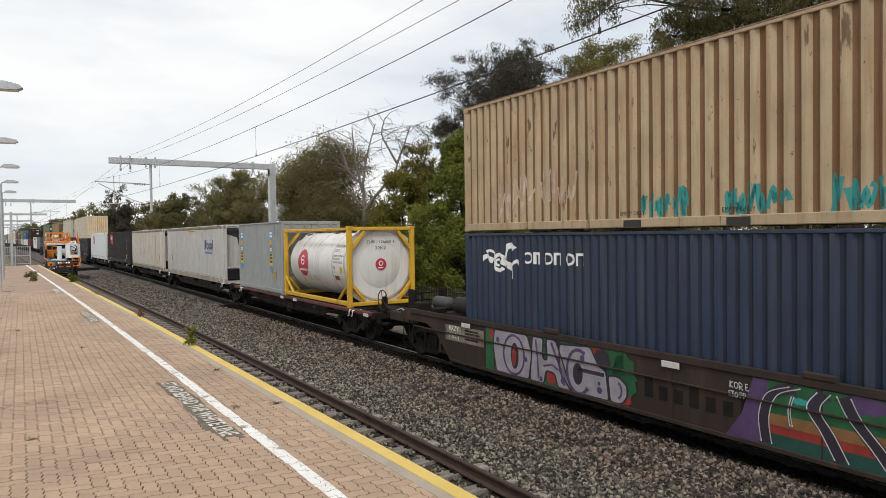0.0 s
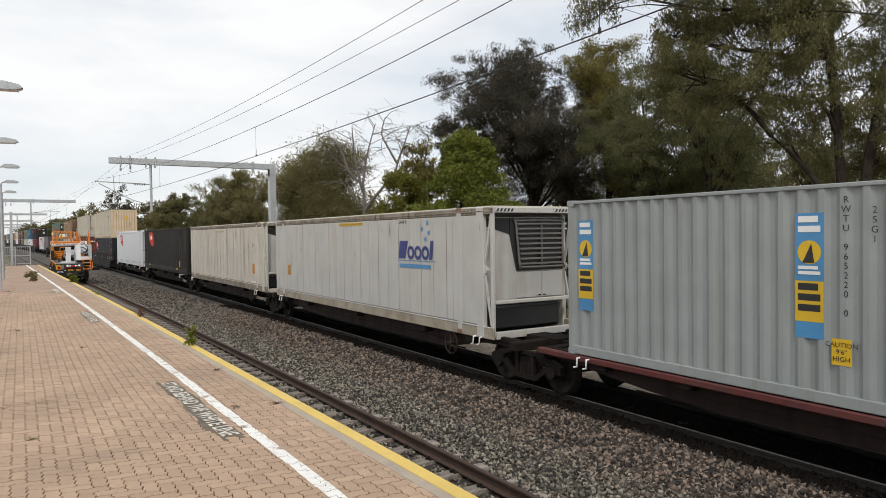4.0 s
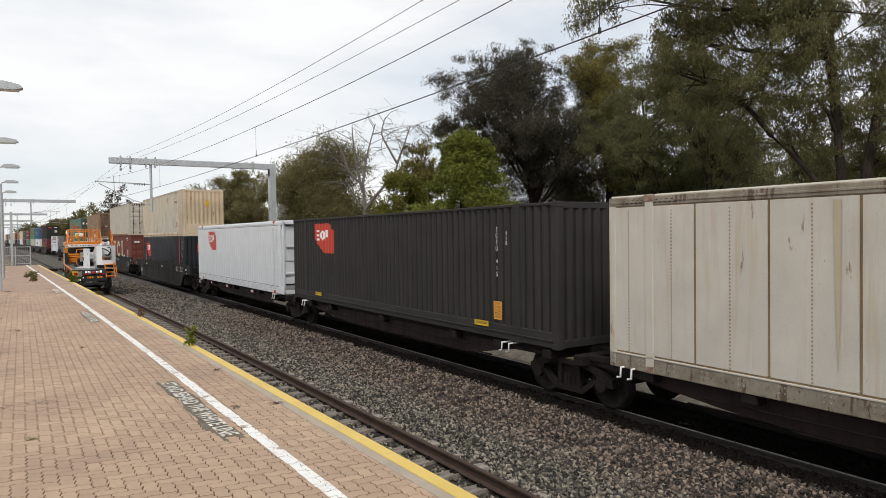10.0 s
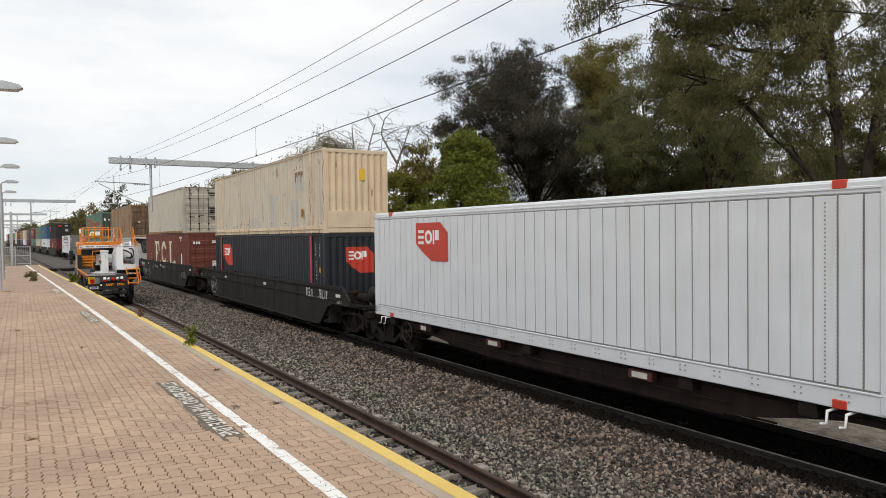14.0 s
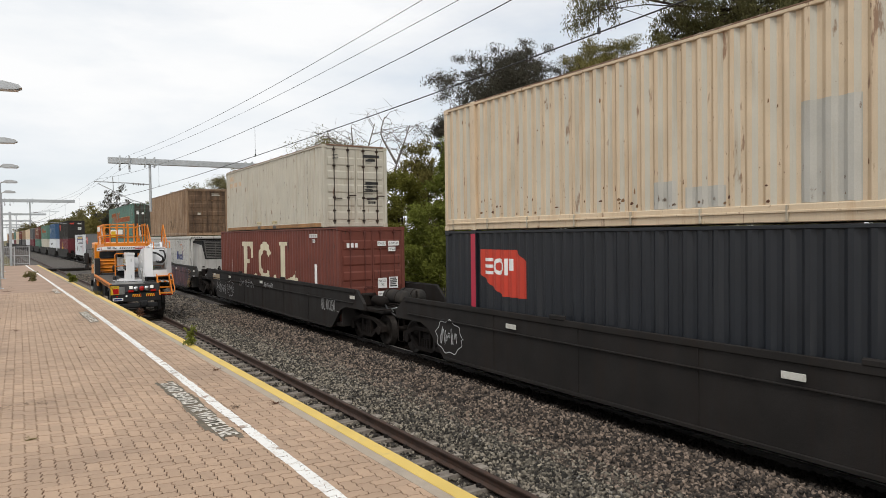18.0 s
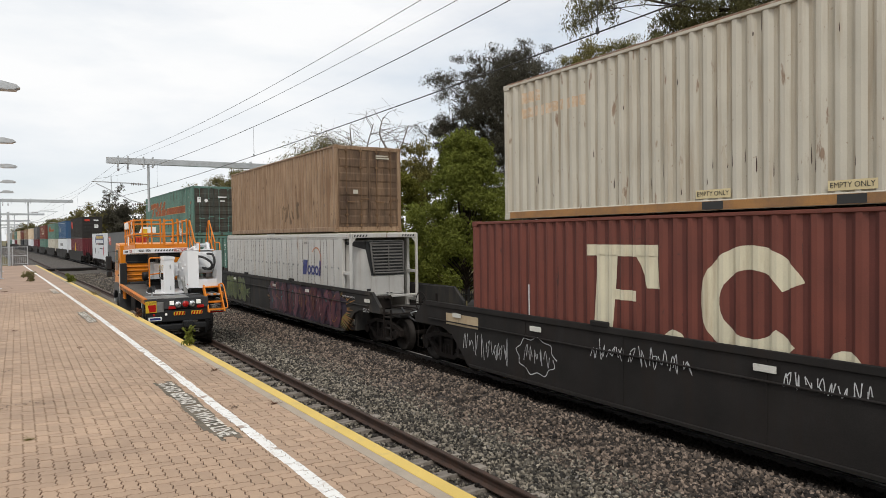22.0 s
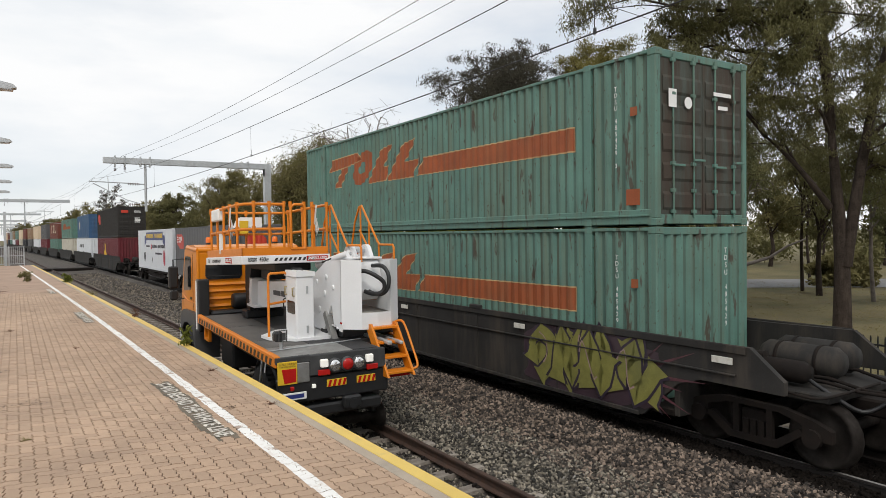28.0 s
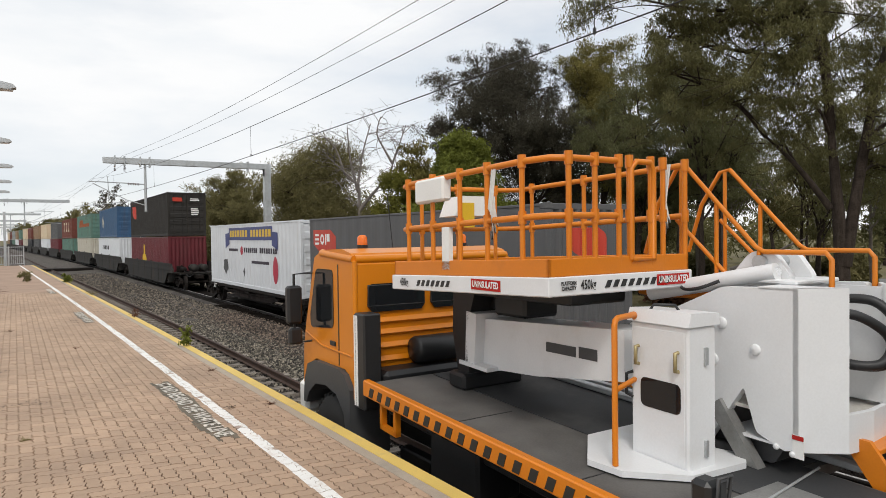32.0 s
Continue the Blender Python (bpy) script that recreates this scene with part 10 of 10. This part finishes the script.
tree("dark tree far down the line", 12, 320, 11, 8, 1.5, m_leafdark, m_bark, 34, 7000, .55, .3, 10)
tree("dark tree far down the line", 6, 420, 12, 9, 1.5, m_leafmid, m_bark, 35, 7000, .65, .3, 10)
for i, (x, y, h, w, lf) in enumerate(((24, 38, 4.0, 2.4, m_leafdark), (27.5, 27, 3.4, 2.2, m_leafdark), (22, 46, 5.0, 2.6, m_leafdark), (20.5, 60, 5.0, 2.6, m_leafmid), (31.5, 24, 1.8, 1.4, m_leafdark), (25.4, 20.6, 1.5, 1.1, m_leafred), (21, 72, 5.0, 3.0, m_leafdark), (21, 88, 5.0, 3.0, m_leafdark), (21, 104, 5.0, 3.2, m_leafmid), (20, 124, 6.0, 4.0, m_leafdark), (41, 21, 1.8, 1.8, m_leafmid), (29, 35, 4.2, 2.8, m_leafdark), (36, 13.5, 1.4, 1.2, m_leafdark))):
    bush(("reddish" if lf is m_leafred else "dark green") + " shrub under the park trees", x, y, h, w, lf, 50 + i, 5000, .15)
for i, (x, y, h, bk) in enumerate(((33, 15.5, 9, m_barkpale), (36, 20.5, 10, m_bark), (40, 17, 9, m_bark), (43, 24, 11, m_bark), (37, 12.5, 8, m_bark), (46, 19, 10, m_barkpale), (29.5, 20.8, 9, m_barkpale), (50, 27, 12, m_bark), (44, 33, 12, m_bark), (33.5, 26.5, 11, m_barkpale))):
    tree("slim park tree with a thin crown", x, y, h, 2.6, h * .45, (m_leafgrey, m_leafdark)[i % 2], bk, 200 + i, 2200, .10, .10, 7, .45, 1.0, ((i * 7) % 5 - 2) * .4, clump=.12)
# short dry grass by the fence
rng_g = np.random.default_rng(5)
gp = np.stack([rng_g.uniform(14.3, 40, 3000), rng_g.uniform(3, 34, 3000), np.full(3000, -.10)], 1)
vg, fg = leaf_cloud(gp, .45, 36000, .03, rng_g, -1.2, 3.0)
vg[:, 2] = -.12 + np.abs(vg[:, 2] + .12) * .22
m_grass = leafmat("dry_grass_blades", (0.090, 0.074, 0.028))
tagged(part("dry_grass", np_mesh("dry_grass", vg, fg), m_grass), "short dry yellow-green grass in the park", "grass", kind="stuff")
# woods that close the view beyond the park
rng_w = np.random.default_rng(77)
pw = []
for i in range(420):
    a = rng_w.uniform(.05, 1.75)
    d = rng_w.uniform(62, 100)
    pw.append((d * math.sin(a), d * math.cos(a), rng_w.uniform(.3, 6.4) * (.7 + .3 * math.sin(a * 23) * math.sin(a * 9 + 1))))
vw, fw = leaf_cloud([q for q in pw if q[0] > 26], 1.7, 44000, .24, rng_w, .4, 2.4)
tagged(part("far_woods", np_mesh("far_woods", vw, fw), m_leafdark), "dark grey-green woods beyond the park", "woods", kind="stuff")
# a grey fallen bough by the road
tagged(part("fallen_bough", Shape().tube([(27.15, 18.75, 1.45), (27.5, 18.2, 1.68), (28.0, 17.4, 2.0), (28.35, 16.8, 2.5), (28.7, 16.2, 2.8)], .10, 8, .03), m_dead), "pale bare bough leaning out from a dark trunk", "branch")


# weeds on the platform edge and in the paving joints
def weed(x, y, h, w, seed, mat, n=70):
    rng = np.random.default_rng(seed)
    t = thing("weed", "small green weed growing from a joint in the platform", "weed", "weeds on the platform", at=pose(x, y, TOP))
    pts = [(rng.normal(0, w * .3), rng.normal(0, w * .3), h * rng.uniform(.1, .9)) for i in range(14)]
    s = Shape()
    for p in pts:
        s.tube([(0, 0, -.01), (p[0] * .4, p[1] * .4, p[2] * .6), p], .004, 4, .002)
    part("stem", s, mat, t)
    v, f = leaf_cloud(pts, w * .22, n, h * .10, rng, -.3, 3.2)
    part("foliage", np_mesh("foliage", v, f), mat, t)


for i, (x, y, h, w, mt) in enumerate(((edge_x(13.1) - .05, 13.1, .36, .2, m_leafbright), (edge_x(18.6) - .05, 18.6, .22, .28, m_leafred), (edge_x(35.7) - .03, 35.7, .42, .3, m_leafbright), (.45, 38.0, .50, .50, m_leafmid), (edge_x(27) - .04, 27, .16, .3, m_leafolive), (edge_x(7.9) - .25, 7.9, .03, .16, m_leafred), (edge_x(10.4) - .3, 10.4, .03, .14, m_leafred), (.05, 7.9, .03, .12, m_leafolive), (-.55, 20.5, .04, .35, m_leafred), (-.1, 17.5, .03, .25, m_leafred), (-.5, 31, .05, .5, m_leafred), (.9, 14, .03, .2, m_leafred))):
    weed(x, y, h, w, 80 + i, mt, 260 if h > .4 else 90)

# dry leaves and grit blown over the paving
rng_l = np.random.default_rng(12)
lp = np.stack([rng_l.uniform(-1.0, 2.3, 34), rng_l.uniform(5.5, 36, 34) , np.full(34, TOP + .012)], 1)
vl, fl_ = leaf_cloud(lp, .13, 900, .022, rng_l, 0, 1.8)
vl[:, 2] = TOP + .008 + (vl[:, 2] - TOP - .012) * .06
tagged(part("leaf_litter", np_mesh("leaf_litter", vl, fl_), surf("dry_brown_leaves", (0.10, 0.06, 0.035), .9, var=.3, islands=.4)), "scattered dry brown leaves and grit on the paving", "litter", kind="stuff")

m_stone3 = surf("mixed_ballast_stone", (0.145, 0.126, 0.105), 0.9, var=.2, scale=9, grain=70, bump=.3, islands=.85, skew=2.2)
# loose ballast stones, nearest the platform
def stone_field(name, label, n, xa, xb, ya, yb, mat, seed, lo, hi, lift=0.0):
    rng = np.random.default_rng(seed)
    base = np.array([(1.3, 0, 0), (-1.3, 0, 0), (0, 1.3, 0), (0, -1.3, 0), (0, 0, 1.3), (0, 0, -1.3)])
    faces = np.array([(0, 2, 4), (2, 1, 4), (1, 3, 4), (3, 0, 4), (2, 0, 5), (1, 2, 5), (3, 1, 5), (0, 3, 5)])
    u = rng.uniform(0, 1, n) ** 1.45
    yy = ya + (yb - ya) * u
    xx = xa + (xb - xa) * rng.uniform(0, 1, n)
    vs = np.empty((n, 6, 3))
    for i in range(n):
        x = xx[i] + (near_x(yy[i]) - near_x(5))
        sz = rng.uniform(lo, hi)
        q = (base * rng.uniform(.7, 1.1, (6, 3)) + rng.uniform(-.35, .35, (6, 3))) * sz * rng.uniform(.65, 1.15, 3)
        m = np.array(Euler(rng.uniform(0, 6.28, 3)).to_matrix())
        vs[i] = q @ m + (x, yy[i], ballast_z(x, yy[i]) + sz * .5 + lift)
    f = (faces[None] + np.arange(n)[:, None, None] * 6).reshape(-1, 3)
    tagged(part(name, np_mesh(name, vs.reshape(-1, 3), f), mat), label, "ballast", kind="stuff")


stone_field("ballast_stones", "grey crushed stone between the tracks", 25000, 5.35, 7.25, 2.6, 31, m_stone, 1, .020, .040)
stone_field("brown_ballast_stones", "brown crushed stone beside the freight track", 28000, 6.75, 8.75, 3.0, 32, m_stone2, 2, .021, .042)
stone_field("pale_dusty_stones", "pale dusty stones strewn in a band between the tracks", 2600, 6.35, 7.15, 3.2, 32, m_stonepale, 6, .014, .026)
stone_field("distant_stones", "grey crushed stone further along the tracks", 12000, 5.3, 8.6, 30, 75, m_stone3, 4, .030, .052)
stone_field("track_stones", "dark crushed stone between the near rails", 12000, 3.3, 5.15, 4.5, 26, m_stone, 3, .018, .036)
# stones in the same near-black, which includes the shade under the train
stone_field("oily_stones", "fouled black stones along the freight track, train shade in their colour", 15000, 8.62, 10.5, 3.0, 34, m_shadedbed, 8, .020, .042, .014)


# ---- what moves ----
def motions():
    times = [i * 2.0 for i in range(17)]
    for ob, (s, z) in MOVERS:
        rows = []
        for t in times:
            y = s - SPEED * t
            rows.append((t, pose(freight_x(y), y, z, 0, 0, math.degrees(math.atan(.00028 * min(150.0, max(0.0, y)))))))
        walk(ob, rows)
    rows = []
    for t in times:
        y = TRUCK_Y0 - TRUCK_SPEED * t
        slope = (near_x(y + 5.5) - near_x(y + 1)) / 4.5
        rows.append((t, pose(near_x(y + 1) - slope, y, 0, 0, 0, math.degrees(math.atan(-slope)))))
    walk(truck, rows)
    for ob, (x, y, z), rate in WHEELS:
        step = 0.1 if rate > 6 else 0.2
        n = round(32 / step)
        walk(ob, [(i * step, pose(x, y, z, math.degrees(rate * i * step))) for i in range(n + 1)])


motions()
